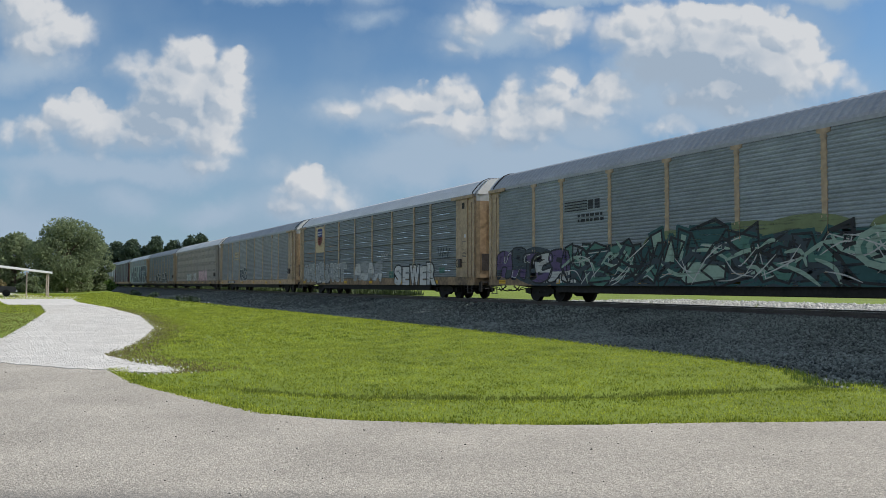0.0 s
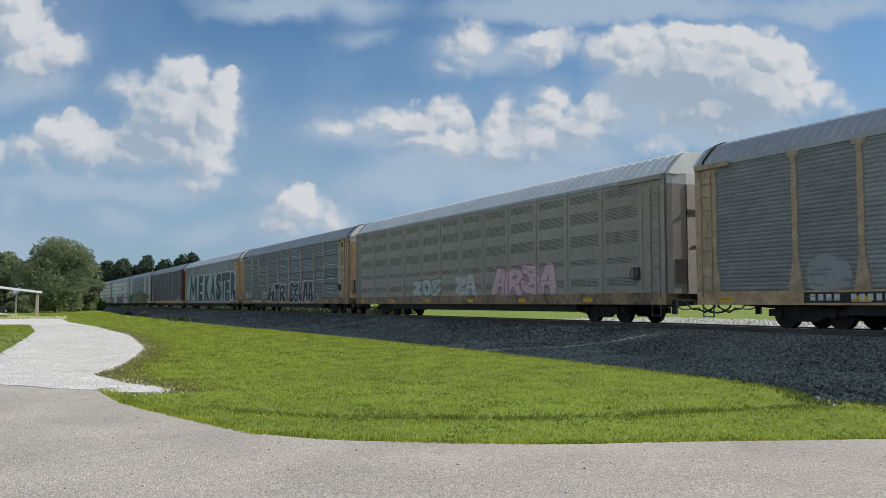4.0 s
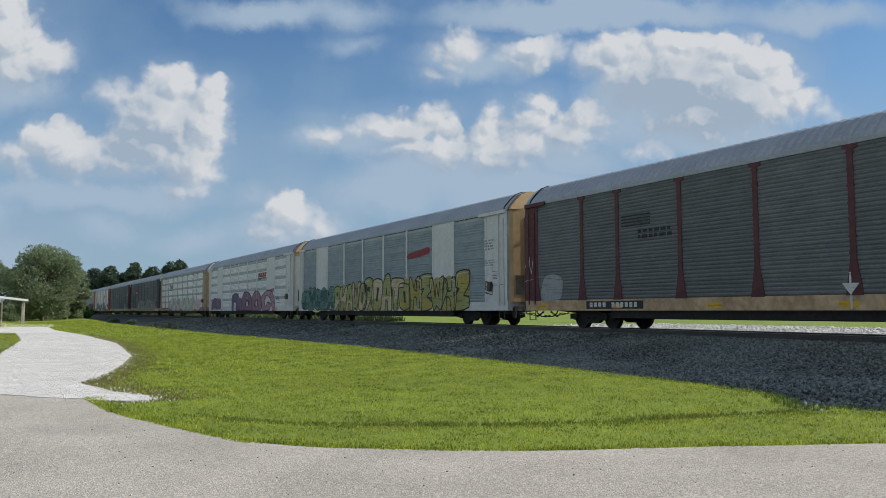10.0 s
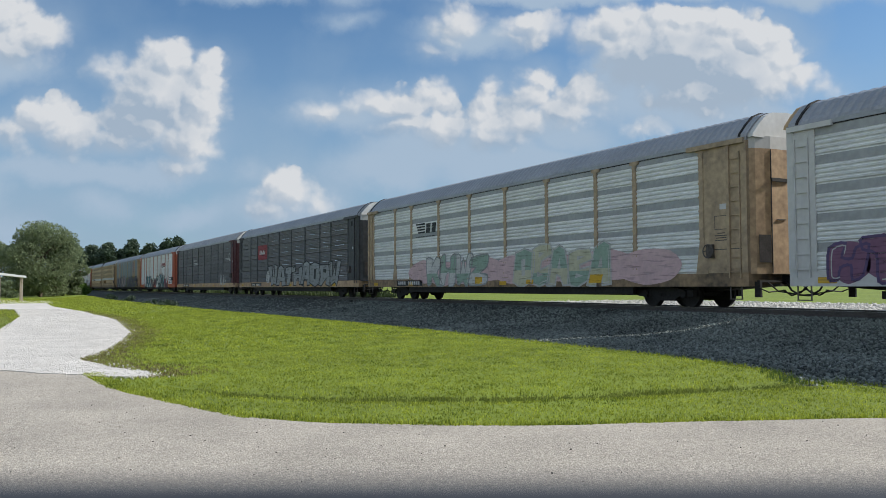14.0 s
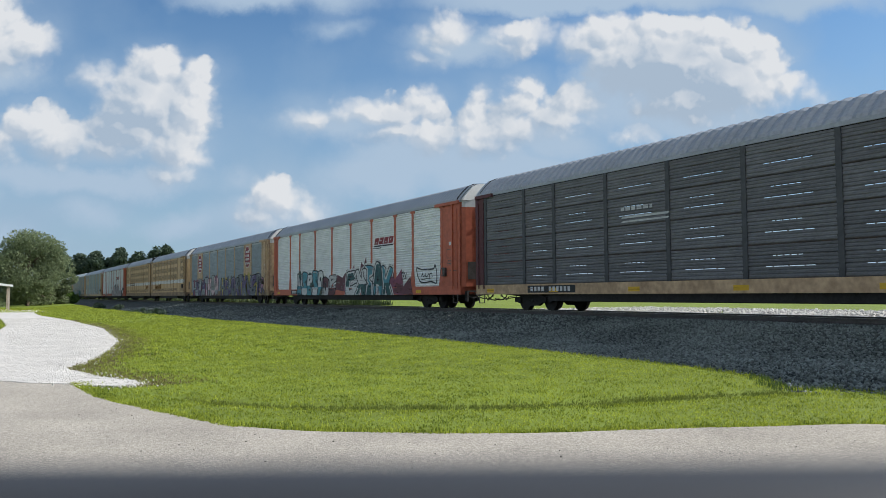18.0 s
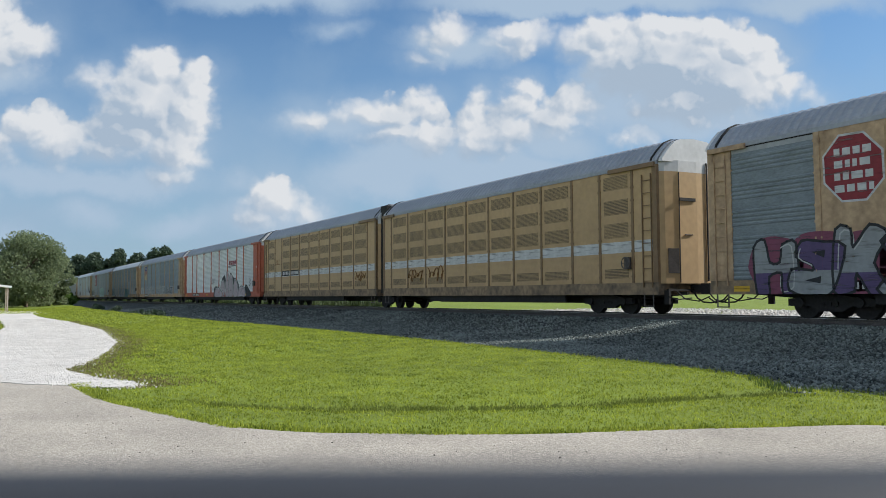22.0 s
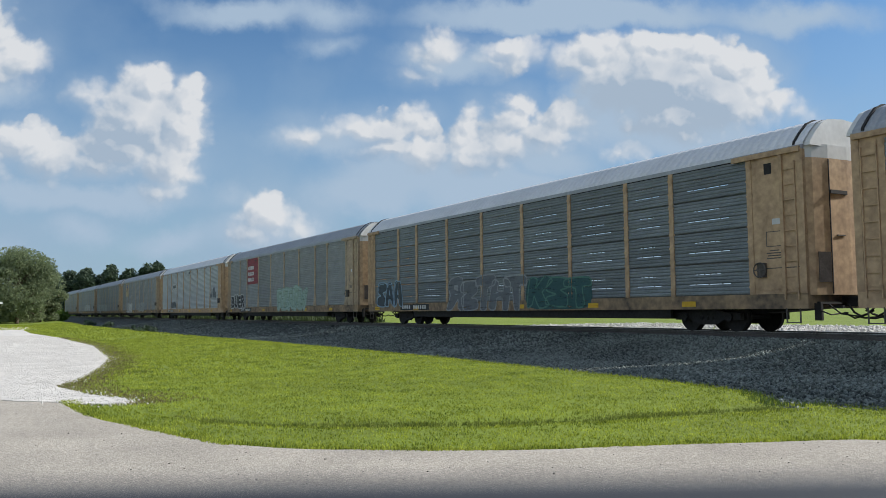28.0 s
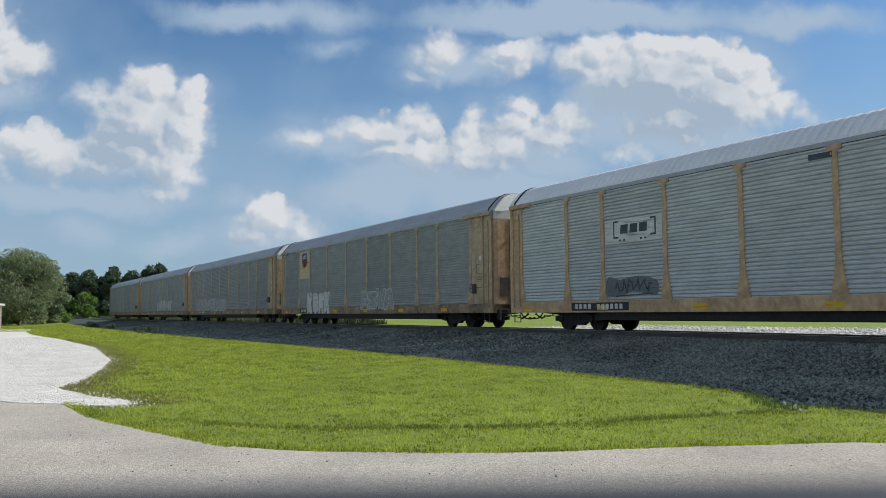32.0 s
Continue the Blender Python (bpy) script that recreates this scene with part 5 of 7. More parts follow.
for k, (ch, xa, xb, zt) in enumerate(zip("SEWER", (18.15, 19.3, 20.25, 21.55, 22.35), (19.4, 20.4, 21.7, 22.55, 23.75), (1.82, 1.72, 1.80, 1.72, 1.90))):
    letters(c, sp, ch, xa, xb, 0.56, zt, "white", "black", 0.07, 2 + 2.1 * (k % 2), 0.06, "graffiti_letters")
spray(c, sp, "graffiti_patch", [bar(17.5, 18.1, 1.05, 1.45), bar(23.9, 24.5, 1.28, 1.55)], "green", 0)
spray(c, sp, "emblem_board", [bar(4.1, 5.83, 2.95, 4.78)], "stone", 0)
shield(c, sp, 4.96, 4.05, 1.05, 1.25)
script(c, sp, 16.3, 17.3, 2.2, 2.6, "pale", 5), script(c, sp, 23.7, 25.1, 2.05, 2.65, "navy", 6, 0.05)
c, sp = cars[57.2]
tag(c, sp, 9.4, 12.1, 1.05, 2.15, 4, ["navy"], "pale", "", 7, 0.16, shine="")
spray(c, sp, "emblem_lettering", [bar(6.95 + 0.58 * i, 7.38 + 0.58 * i, 3.3, 3.82, 0.05) for i in range(3)] + [bar(6.9, 8.6, 3.06, 3.14)], "stone", 1, "tan block emblem")
spray(c, sp, "emblem_slit", [bar(7.1 + 0.58 * i, 7.32 + 0.58 * i, 3.5, 3.62, 0.02) for i in range(3)], "navy", 2)
spray(c, sp, "graffiti_patch", [rounded([(4.4, 1.1), (5.5, 1.1), (5.6, 1.7), (4.9, 2.0), (4.4, 1.8)])], "ash", 1)
c, sp = cars[85.8]
tag(c, sp, 16.7, 21.5, 1.1, 2.2, 4, ["rose"], "pink", "", 33, 0.2, label="pink bubble form")
tag(c, sp, 8.6, 11.7, 1.1, 1.9, 3, ["pale"], "green", "", 34, 0.16), tag(c, sp, 13.3, 15.2, 1.1, 2.0, 2, ["pale"], "ash", "", 35, 0.16)
c, sp = cars[114.4]
tag(c, sp, 9.4, 13.9, 0.8, 2.15, 3, ["navy", "black"], "white", "", 31, 0.24, soft=0, spikes=2, shine="")
tag(c, sp, 15.1, 20.7, 0.78, 2.2, 5, ["navy", "black"], "white", "", 32, 0.24, soft=0, shine="white")
script(c, sp, 7.4, 8.6, 1.15, 1.75, "white", 5, 0.07), script(c, sp, 21.4, 22.1, 1.0, 1.35, "white", 6)
tag(c, sp, 1.6, 3.6, 1.1, 1.8, 2, ["pale"], "navy", "", 8, 0.2), script(c, sp, 26.3, 26.9, 2.9, 4.4, "black", 12, 0.03)
c, sp = cars[143.0]
spray(c, sp, "graffiti_backing", [[(1.4, 1.02), (26.9, 1.02), (26.7, 1.6), (26.85, 3.3), (26.1, 3.8), (24.5, 3.9), (20.6, 3.88), (15.0, 3.9), (8.8, 3.92), (2.9, 3.75), (1.35, 2.2)]], "aqua", 0, "pale aqua spray ground")
spray(c, sp, "graffiti_backing", [[(3.0, 0.68), (24.2, 0.68), (24.6, 1.04), (2.4, 1.04)]], "ash", 0)
BLOCK = [("E", 8.5, 10.9, 3.86), ("K", 11.9, 14.7, 3.84), ("A", 14.9, 17.5, 3.84), ("S", 17.6, 20.5, 3.86), ("T", 20.2, 22.1, 3.84), ("E", 22.0, 24.0, 3.86), ("R", 24.3, 26.8, 3.78)]
for k, (ch, xa, xb, zt) in enumerate(BLOCK):
    letters(c, sp, ch, xa, xb, 0.86, zt, "navy", "white", 0.075, 2 + 2.1 * (k % 2), 0.022, "graffiti_letters")
FIRST = [(3.85, 1.25), (4.2, 3.4), (5.55, 1.95), (6.9, 3.4), (7.35, 1.25)]
spray(c, sp, "graffiti_letters", stroke(FIRST, 0.98), "white", 2), spray(c, sp, "graffiti_letters", stroke(FIRST, 0.84), "navy", 4)
spray(c, sp, "graffiti_tear", [[(20.9, 0.9), (21.3, 0.9), (21.1, 2.0)], [(22.9, 1.1), (23.5, 1.1), (23.2, 1.6)]], "aqua", 7)
c, sp = cars[171.6]
spray(c, sp, "emblem_lettering", [bar(6.15, 7.6, 3.86 - 0.11 * i, 3.91 - 0.11 * i) for i in range(4)] + bars_block(7.0, 8.6, 3.05, 3.42, 2), "black", 1)
spray(c, sp, "graffiti_ribbon", stroke([(23.3, 1.2), (22.5, 1.05), (22.9, 1.3), (22.75, 1.55), (23.3, 1.5)], 0.05) + stroke([(24.5, 1.2), (25.35, 1.02), (24.95, 1.3), (25.2, 1.6), (24.5, 1.5)], 0.05) + stroke([(23.3, 1.2), (24.5, 1.2), (24.5, 1.85), (23.3, 1.85), (23.3, 1.2)], 0.06), "white", 2, "white ribbon outline with a boxed tag")
script(c, sp, 23.45, 24.35, 1.35, 1.7, "white", 22, 0.05)
spray(c, sp, "notice_lettering", bars_block(26.2, 26.75, 1.7, 2.05, 3) + [bar(26.0, 26.8, 1.42, 1.47)], "rose", 1)
spray(c, sp, "notice_frame", stroke([(25.95, 2.88), (26.45, 2.88), (26.45, 3.22), (25.95, 3.22), (25.95, 2.88)], 0.03), "white", 1), script(c, sp, 26.05, 26.75, 1.1, 1.32, "white", 23, 0.04)
spray(c, sp, "graffiti_patch", [rounded([(1.4, 1.1), (2.6, 1.1), (2.8, 1.8), (2.3, 2.05), (1.6, 1.95)])], "ash", 0, "pale worn spray patch"), script(c, sp, 0.3, 0.9, 1.9, 2.9, "white", 9, 0.03)
spray(c, sp, "painted_arrow", stroke([(14.75, 0.72), (14.75, 1.6)], 0.06) + [[(14.5, 1.35), (15.0, 1.35), (14.75, 1.05)]], "white", 4)
c, sp = cars[200.2]
tag(c, sp, 1.1, 7.3, 0.78, 2.05, 5, ["green", "teal"], "navy", "green", 41, 0.2, "")
tag(c, sp, 7.3, 12.4, 0.72, 2.2, 5, ["lime", "stone"], "black", "lime", 43, 0.24, shine="white")
tag(c, sp, 12.2, 17.2, 0.72, 2.35, 4, ["lime", "stone"], "black", "lime", 44, 0.24, shine="white")
tag(c, sp, 17.0, 24.3, 0.70, 2.25, 6, ["lime", "mustard"], "black", "lime", 46, 0.24, spikes=1)
spray(c, sp, "red_smear", [rounded([(18.0, 3.35), (20.3, 3.5), (20.35, 3.85), (19.2, 3.75), (18.1, 3.65)])], "red", 1, "faded red smear")
spray(c, sp, "notice_lettering", bars_block(25.8, 26.5, 3.3, 3.8, 4) + bars_block(25.8, 26.5, 2.6, 2.9, 3), "ash", 1), spray(c, sp, "notice_frame", stroke([(25.75, 1.45), (26.35, 1.35), (26.4, 1.85), (25.8, 1.95), (25.75, 1.45)], 0.04), "black", 1), script(c, sp, 25.85, 26.3, 1.5, 1.8, "black", 31, 0.04)
c, sp = cars[228.8]
SNAKE = [
    ("violet", [(9.7, 0.7), (9.7, 1.9), (10.6, 2.2), (11.8, 2.15), (12.3, 1.6), (12.2, 0.7), (11.2, 0.7), (11.1, 1.35), (10.6, 1.5), (10.4, 0.7)]),
    ("purple", [(11.9, 0.75), (12.4, 1.7), (13.4, 1.5), (13.8, 0.8), (12.9, 0.7)]),
    ("purple", [(13.2, 0.75), (13.2, 1.7), (14.0, 2.25), (15.3, 2.25), (16.3, 1.8), (16.6, 1.2), (16.5, 0.68), (14.6, 0.68)]),
    ("plum", [(16.4, 0.68), (16.5, 1.7), (17.3, 2.25), (18.4, 2.25), (19.3, 1.6), (19.3, 0.66), (17.6, 0.66)]),
    ("pink", [(19.2, 1.6), (19.7, 0.72), (20.6, 0.66), (21.6, 0.75), (22.0, 1.2), (21.2, 1.35), (20.6, 1.0), (20.2, 1.5), (20.9, 1.9), (21.9, 1.6), (22.5, 0.66), (23.1, 0.66), (22.9, 1.6), (22.2, 2.2), (21.0, 2.3), (19.9, 2.0)]),
]
for k, (ink, ring) in enumerate(SNAKE):
    ring = rounded(ring, 4)
    spray(c, sp, "graffiti_fill", [ring], ink, 1 + 1.2 * k, "plum and pink bubble shape")
    spray(c, sp, "graffiti_outline", stroke(ring + [ring[0]], 0.09), "black", 1.8 + 1.2 * k)
for x in (14.9, 17.8):
    spray(c, sp, "graffiti_eye", [rounded([(x - 0.6, 1.2), (x, 1.65), (x + 0.6, 1.5), (x + 0.5, 1.05), (x - 0.1, 0.95)])], "black", 8)
    spray(c, sp, "graffiti_pupil", [oval(x + 0.1, 1.25, 0.28, 0.22)], "white", 9)
spray(c, sp, "graffiti_eye", [[(10.35, 0.70), (10.75, 0.70), (10.85, 1.3), (10.5, 1.45)]], "white", 8)
spray(c, sp, "graffiti_horn", [[(21.0, 2.3), (22.9, 2.45), (22.6, 2.1)]], "plum", 1), script(c, sp, 23.35, 24.2, 1.3, 1.8, "black", 44, 0.05)
tag(c, sp, 1.6, 5.4, 0.85, 1.8, 4, ["purple"], "violet", "purple", 45, 0.3)
road_mark(c, sp, 18.1)
c, sp = cars[257.4]
spray(c, sp, "graffiti_backing", [rounded([(7.3 + 2.0 * i + 1.7 * math.cos(k * 0.7854), 1.35 + (0.55 + 0.12 * math.sin(i * 1.7 + k)) * math.sin(k * 0.7854)) for k in range(8)]) for i in range(9)], "rose", 0, "pale pink spray ground")
tag(c, sp, 7.8, 13.4, 0.75, 2.1, 4, ["white", "mint"], "ash", "", 51, 0.24, "", soft=1, shine="white")
tag(c, sp, 15.6, 21.7, 0.72, 2.2, 5, ["mint", "cream"], "pale", "", 52, 0.24, "", soft=0, shine="white")
spray(c, sp, "graffiti_glint", [bar(16.4, 16.9, 0.78, 0.95, 0.05), bar(20.4, 21.1, 0.8, 1.1, 0.1), bar(12.4, 13.0, 0.8, 1.1)], "yellow", 6)
spray(c, sp, "emblem_lettering", [bar(6.5 + 0.08 * i, 7.5, 3.80 - 0.14 * i, 3.88 - 0.14 * i) for i in range(4)] + [bar(7.6, 8.05, 3.36, 3.84, 0.06), bar(8.2, 8.62, 3.36, 3.84, 0.06)] + bars_block(6.5, 8.7, 3.16, 3.24, 1), "black", 1)
c, sp = cars[286.0]
spray(c, sp, "sign_board", [bar(6.1, 8.82, 2.88, 4.05)], "red", 0, "dark red sign board"), spray(c, sp, "sign_lettering", [bar(6.6 + 0.26 * i, 6.78 + 0.26 * i, 3.3, 3.62 if i not in (3, 5) else 3.52, 0.05) for i in range(6)], "white", 1)
tag(c, sp, 9.5, 17.4, 0.78, 2.2, 4, ["ash"], "black", "", 61, 0.24, "", soft=0, shine="pale"), tag(c, sp, 17.2, 24.5, 0.78, 2.2, 4, ["ash"], "black", "", 62, 0.24, "", soft=0, shine="pale")
spray(c, sp, "graffiti_patch", [rounded([(8.6, 1.1), (9.3, 1.0), (9.5, 1.7), (9.0, 1.95), (8.6, 1.6)])], "pale", 0)
script(c, sp, 0.4, 1.3, 1.95, 2.25, "white", 7, 0.03)
c, sp = cars[314.6]
spray(c, sp, "emblem_lettering", bars_block(9.7, 11.2, 3.42, 3.62, 1) + [bar(9.7, 11.9, 3.2, 3.27, 0.1), bar(9.7, 11.9, 3.06, 3.12, 0.1)], "pale", 1)
spray(c, sp, "emblem_ring", stroke([(25.33 + 0.24 * math.cos(0.45 * i), 3.5 + 0.28 * math.sin(0.45 * i)) for i in range(15)], 0.12) + [bar(23.8, 25.1, 3.2, 3.25), bar(23.8, 25.4, 3.33, 3.38), bar(25.2, 25.75, 3.12, 3.2)], "pale", 1, "pale ring emblem with speed lines")
spray(c, sp, "graffiti_flame", [rounded([(21.6 + 0.6 * i, 0.85 + 0.1 * (i % 2)), (21.8 + 0.6 * i, 1.1), (21.75 + 0.6 * i, 1.5 + 0.3 * (i % 3 == 1)), (21.95 + 0.6 * i, 1.9 - 0.2 * (i % 2)), (22.0 + 0.6 * i, 1.4), (22.15 + 0.6 * i, 1.3), (21.95 + 0.6 * i, 0.9)]) for i in range(4)], "pale", 2, "faded white flame")
c, sp = cars[343.2]
SHARDS = [(12.8, 1.0, 14.4, 2.2), (14.2, 0.9, 15.4, 2.45), (16.4, 1.2, 17.1, 2.85), (17.5, 1.0, 18.6, 2.4), (19.0, 0.9, 20.6, 2.3), (20.2, 0.8, 21.6, 2.0), (21.0, 0.8, 22.6, 1.6)]
for k, (xa, za, xb, zb) in enumerate(SHARDS):
    spray(c, sp, "graffiti_shard", [[(xa - 0.4, za), (xb + 0.3, za - 0.2), (xb, zb), ((xa + xb) / 2, zb - 0.5), (xa, zb - 0.3)]], "magenta" if k % 2 else "maroon", 0.3 * k, "dark red shard")
tag(c, sp, 5.5, 10.4, 0.66, 2.1, 5, ["white", "cyan"], "black", "teal", 71, 0.24), tag(c, sp, 10.2, 12.5, 0.66, 1.8, 2, ["maroon", "pale"], "black", "", 73, 0.2)
tag(c, sp, 14.2, 17.0, 0.64, 2.15, 2, ["teal", "white"], "black", "", 72, 0.24, "white"), tag(c, sp, 16.9, 20.4, 0.64, 2.2, 3, ["cyan", "teal"], "black", "", 74, 0.24, "white")
road_mark(c, sp, 18.1)
spray(c, sp, "graffiti_frame", stroke(rounded([(23.4, 1.6), (23.3, 2.0), (23.8, 1.9), (25.0, 1.9), (25.2, 2.1), (25.35, 1.7), (25.3, 1.2), (24.8, 1.3), (23.8, 1.25)]) + [(23.4, 1.6)], 0.07), "black", 2), script(c, sp, 23.8, 24.9, 1.45, 1.75, "black", 41, 0.05), script(c, sp, 21.6, 22.2, 1.5, 1.9, "black", 14, 0.05)
c, sp = cars[371.8]
tag(c, sp, 2.0, 7.0, 0.66, 2.2, 4, ["ash", "violet"], "black", "magenta", 81, 0.24), tag(c, sp, 7.2, 12.2, 0.66, 2.35, 4, ["ash", "rose"], "black", "magenta", 82, 0.24)
tag(c, sp, 13.3, 19.4, 0.64, 2.1, 5, ["slate", "violet"], "black", "mustard", 83, 0.24), tag(c, sp, 19.2, 25.4, 0.64, 2.3, 5, ["slate", "violet"], "black", "mustard", 84, 0.24), tag(c, sp, 24.9, 26.4, 0.9, 2.0, 2, ["violet", "pink"], "black", "", 85, 0.2)
for ex in (4.98, 21.82):
    spray(c, sp, "emblem_board", [oval(ex, 3.82, 0.88, 0.95, 8, 0.39)], "white", 0), spray(c, sp, "emblem", [oval(ex, 3.82, 0.82, 0.89, 8, 0.39)], "red", 1, "red octagonal emblem"), spray(c, sp, "emblem_lettering", bars_block(ex - 0.5, ex + 0.55, 3.15, 4.4, 4), "white", 2)
c, sp = cars[444.2]
spray(c, sp, "graffiti_shadow", [rounded(q) for q in ([(15.4, 1.2), (15.9, 2.2), (17.0, 2.6), (17.2, 1.4)], [(18.2, 1.6), (18.8, 2.75), (19.9, 2.3), (20.6, 2.2), (21.5, 1.7), (21.2, 0.9)], [(23.0, 0.7), (23.6, 1.7), (25.2, 0.9), (24.6, 0.62)], [(12.9, 0.7), (13.2, 1.5), (14.2, 1.6), (13.6, 0.7)])], "black", 0, "black spray shadow")
BUBBLES = [
    [(13.3, 1.0), (13.9, 1.5), (14.9, 1.5), (15.5, 1.2), (16.0, 1.0), (15.9, 0.7), (14.6, 0.62), (13.6, 0.66)],
    [(15.5, 1.5), (15.9, 2.05), (16.6, 2.05), (17.0, 1.6), (16.9, 0.95), (16.4, 0.72), (16.3, 1.2), (15.8, 1.15)],
    [(17.25, 1.9), (17.5, 2.75), (17.9, 2.85), (18.25, 2.4), (18.2, 1.3), (18.4, 0.7), (17.4, 0.66), (17.3, 1.2)],
    [(18.35, 1.9), (18.7, 2.5), (19.3, 2.55), (19.6, 2.0), (19.6, 0.9), (19.2, 0.6), (18.5, 0.7), (18.4, 1.3)],
    [(19.9, 1.6), (20.2, 2.05), (20.8, 2.0), (21.15, 1.5), (21.2, 0.8), (20.6, 0.62), (19.9, 0.75)],
    [(21.1, 0.75), (21.6, 1.35), (22.4, 1.55), (23.2, 1.4), (23.5, 0.9), (23.2, 0.62), (22.2, 0.7), (21.5, 0.62)],
]
for k, ring in enumerate(BUBBLES):
    ring = rounded(ring, 4)
    spray(c, sp, "graffiti_fill", [ring], "blush", 2 + 1.4 * (k % 2), "pale pink bubble letter")
    spray(c, sp, "graffiti_rim", stroke(ring + [ring[0]], 0.16), "white", 1.5 + 1.4 * (k % 2))
    spray(c, sp, "graffiti_outline", stroke(ring + [ring[0]], 0.06), "black", 2.7 + 1.4 * (k % 2))
spray(c, sp, "graffiti_line", stroke([(14.6, 1.1), (15.3, 1.1), (15.0, 0.85)], 0.05) + stroke([(17.7, 1.3), (18.1, 1.35)], 0.06) + stroke([(18.8, 1.2), (19.2, 1.25), (19.1, 1.0)], 0.06) + stroke([(22.0, 1.0), (22.6, 1.25)], 0.05) + stroke([(24.7, 1.4), (24.8, 2.2), (25.2, 1.8), (24.7, 1.5)], 0.05), "black", 6)
script(c, sp, 12.2, 13.4, 1.95, 2.4, "black", 15)
road_mark(c, sp, 18.1)
c, sp = cars[472.8]
spray(c, sp, "emblem_board", [bar(4.12, 5.82, 2.9, 4.80)], "stone", 0, "tan board"), shield(c, sp, 4.97, 4.1, 1.3, 1.2)
tag(c, sp, 1.3, 4.0, 1.1, 1.9, 4, ["pale"], "ash", "", 91, 0.12, shine=""), tag(c, sp, 6.3, 11.6, 1.05, 1.9, 5, ["ash"], "pale", "", 90, 0.12, shine="")
tag(c, sp, 13.4, 18.1, 1.05, 1.9, 4, ["ash"], "pale", "", 92, 0.16, shine=""), tag(c, sp, 19.0, 22.6, 1.05, 1.85, 4, ["slate"], "pale", "", 93, 0.16, shine="")
c, sp = cars[501.4]
tag(c, sp, 1.6, 4.4, 0.98, 2.1, 3, ["navy"], "sky", "", 95, 0.2, shine="sky"), tag(c, sp, 9.1, 15.0, 0.75, 2.0, 5, ["slate"], "ash", "", 96, 0.2, shine="")
spray(c, sp, "graffiti_backing", [rounded([(15.2, 0.8), (15.2, 1.8), (16.6, 1.95), (18.0, 1.7), (18.9, 1.75), (18.9, 0.8), (17.0, 0.7)])], "teal", 0, "dark teal spray block"), tag(c, sp, 15.3, 18.9, 0.85, 1.8, 3, ["teal"], "green", "", 97, 0.2, shine="")
c, sp = cars[530.0]
spray(c, sp, "sign_board", [bar(6.06, 8.80, 2.85, 4.86)], "red", 0, "dark red sign board"), spray(c, sp, "sign_lettering", bars_block(6.25, 7.9, 2.98, 4.35, 3, 9), "white", 1)
for k, (ch, xa, xb) in enumerate((("B", 1.4, 2.6), ("U", 2.45, 3.5), ("E", 3.4, 4.4), ("R", 4.3, 5.6))):
    letters(c, sp, ch, xa, xb, 0.95, 2.05 + 0.1 * (k % 2), "black", "pale", 0.05, 2 + 2.1 * (k % 2), 0.07, "graffiti_letters")
tag(c, sp, 13.5, 19.2, 0.95, 2.15, 5, ["mint"], "aqua", "", 98, 0.24, "mint", soft=1, shine="green")
c, sp = cars[558.6]
spray(c, sp, "emblem_board", [bar(6.1, 8.80, 2.98, 3.80)], "white", 0, "white emblem board")
spray(c, sp, "emblem_lettering", stroke([(6.75, 3.72), (6.55, 3.72), (6.55, 3.18), (6.75, 3.18)], 0.06) + stroke([(8.3, 3.72), (8.5, 3.72), (8.5, 3.18), (8.3, 3.18)], 0.06) + [bar(6.86 + 0.45 * i, 7.22 + 0.45 * i, 3.3, 3.6, 0.03) for i in range(3)] + [bar(6.8, 6.9, 3.05, 3.11), bar(7.0, 7.1, 3.05, 3.11), bar(7.8, 7.9, 3.05, 3.11), bar(8.0, 8.1, 3.05, 3.11)], "navy", 1)
spray(c, sp, "graffiti_patch", [rounded([(6.1, 1.25), (6.2, 1.85), (6.8, 1.75), (7.6, 1.85), (8.5, 1.7), (8.5, 1.2), (7.4, 1.35), (6.9, 1.2)])], "slate", 0, "grey rubbed-out spray patch"), script(c, sp, 6.6, 8.3, 1.25, 1.8, "navy", 99, 0.06)
spray(c, sp, "dark_patch", [bar(14.1, 14.8, 4.58, 4.74)], "navy", 1)
spray(c, sp, "dark_patch", [[(22.9, 2.0), (23.7, 2.05), (23.75, 2.75), (23.5, 2.7), (23.4, 2.3), (23.0, 2.4)], [(23.8, 2.05), (25.0, 1.98), (25.0, 2.5), (24.6, 2.6), (24.5, 2.95), (24.0, 2.9)]], "slate", 1, "dark grey rubbed-out patch")
c, sp = cars[587.2]
tag(c, sp, 5.5, 9.5, 0.75, 2.0, 4, ["white"], "white", "", 101, 0.14, gap=0.06, soft=0, shine=""), tag(c, sp, 14.1, 18.2, 0.95, 1.85, 4, ["ash"], "pale", "", 102, 0.16, shine="")
spray(c, sp, "emblem_board", [bar(4.1, 5.8, 3.0, 4.78)], "stone", 0), shield(c, sp, 4.95, 4.2, 1.0, 1.0)
c, sp = cars[615.8]
tag(c, sp, 3.0, 14.0, 1.05, 2.0, 8, ["ash"], "pale", "", 103, 0.2, shine="")
c, sp = cars[644.4]
tag(c, sp, 12.0, 20.0, 1.2, 2.2, 5, ["pale"], "ash", "", 104, 0.2, shine="")
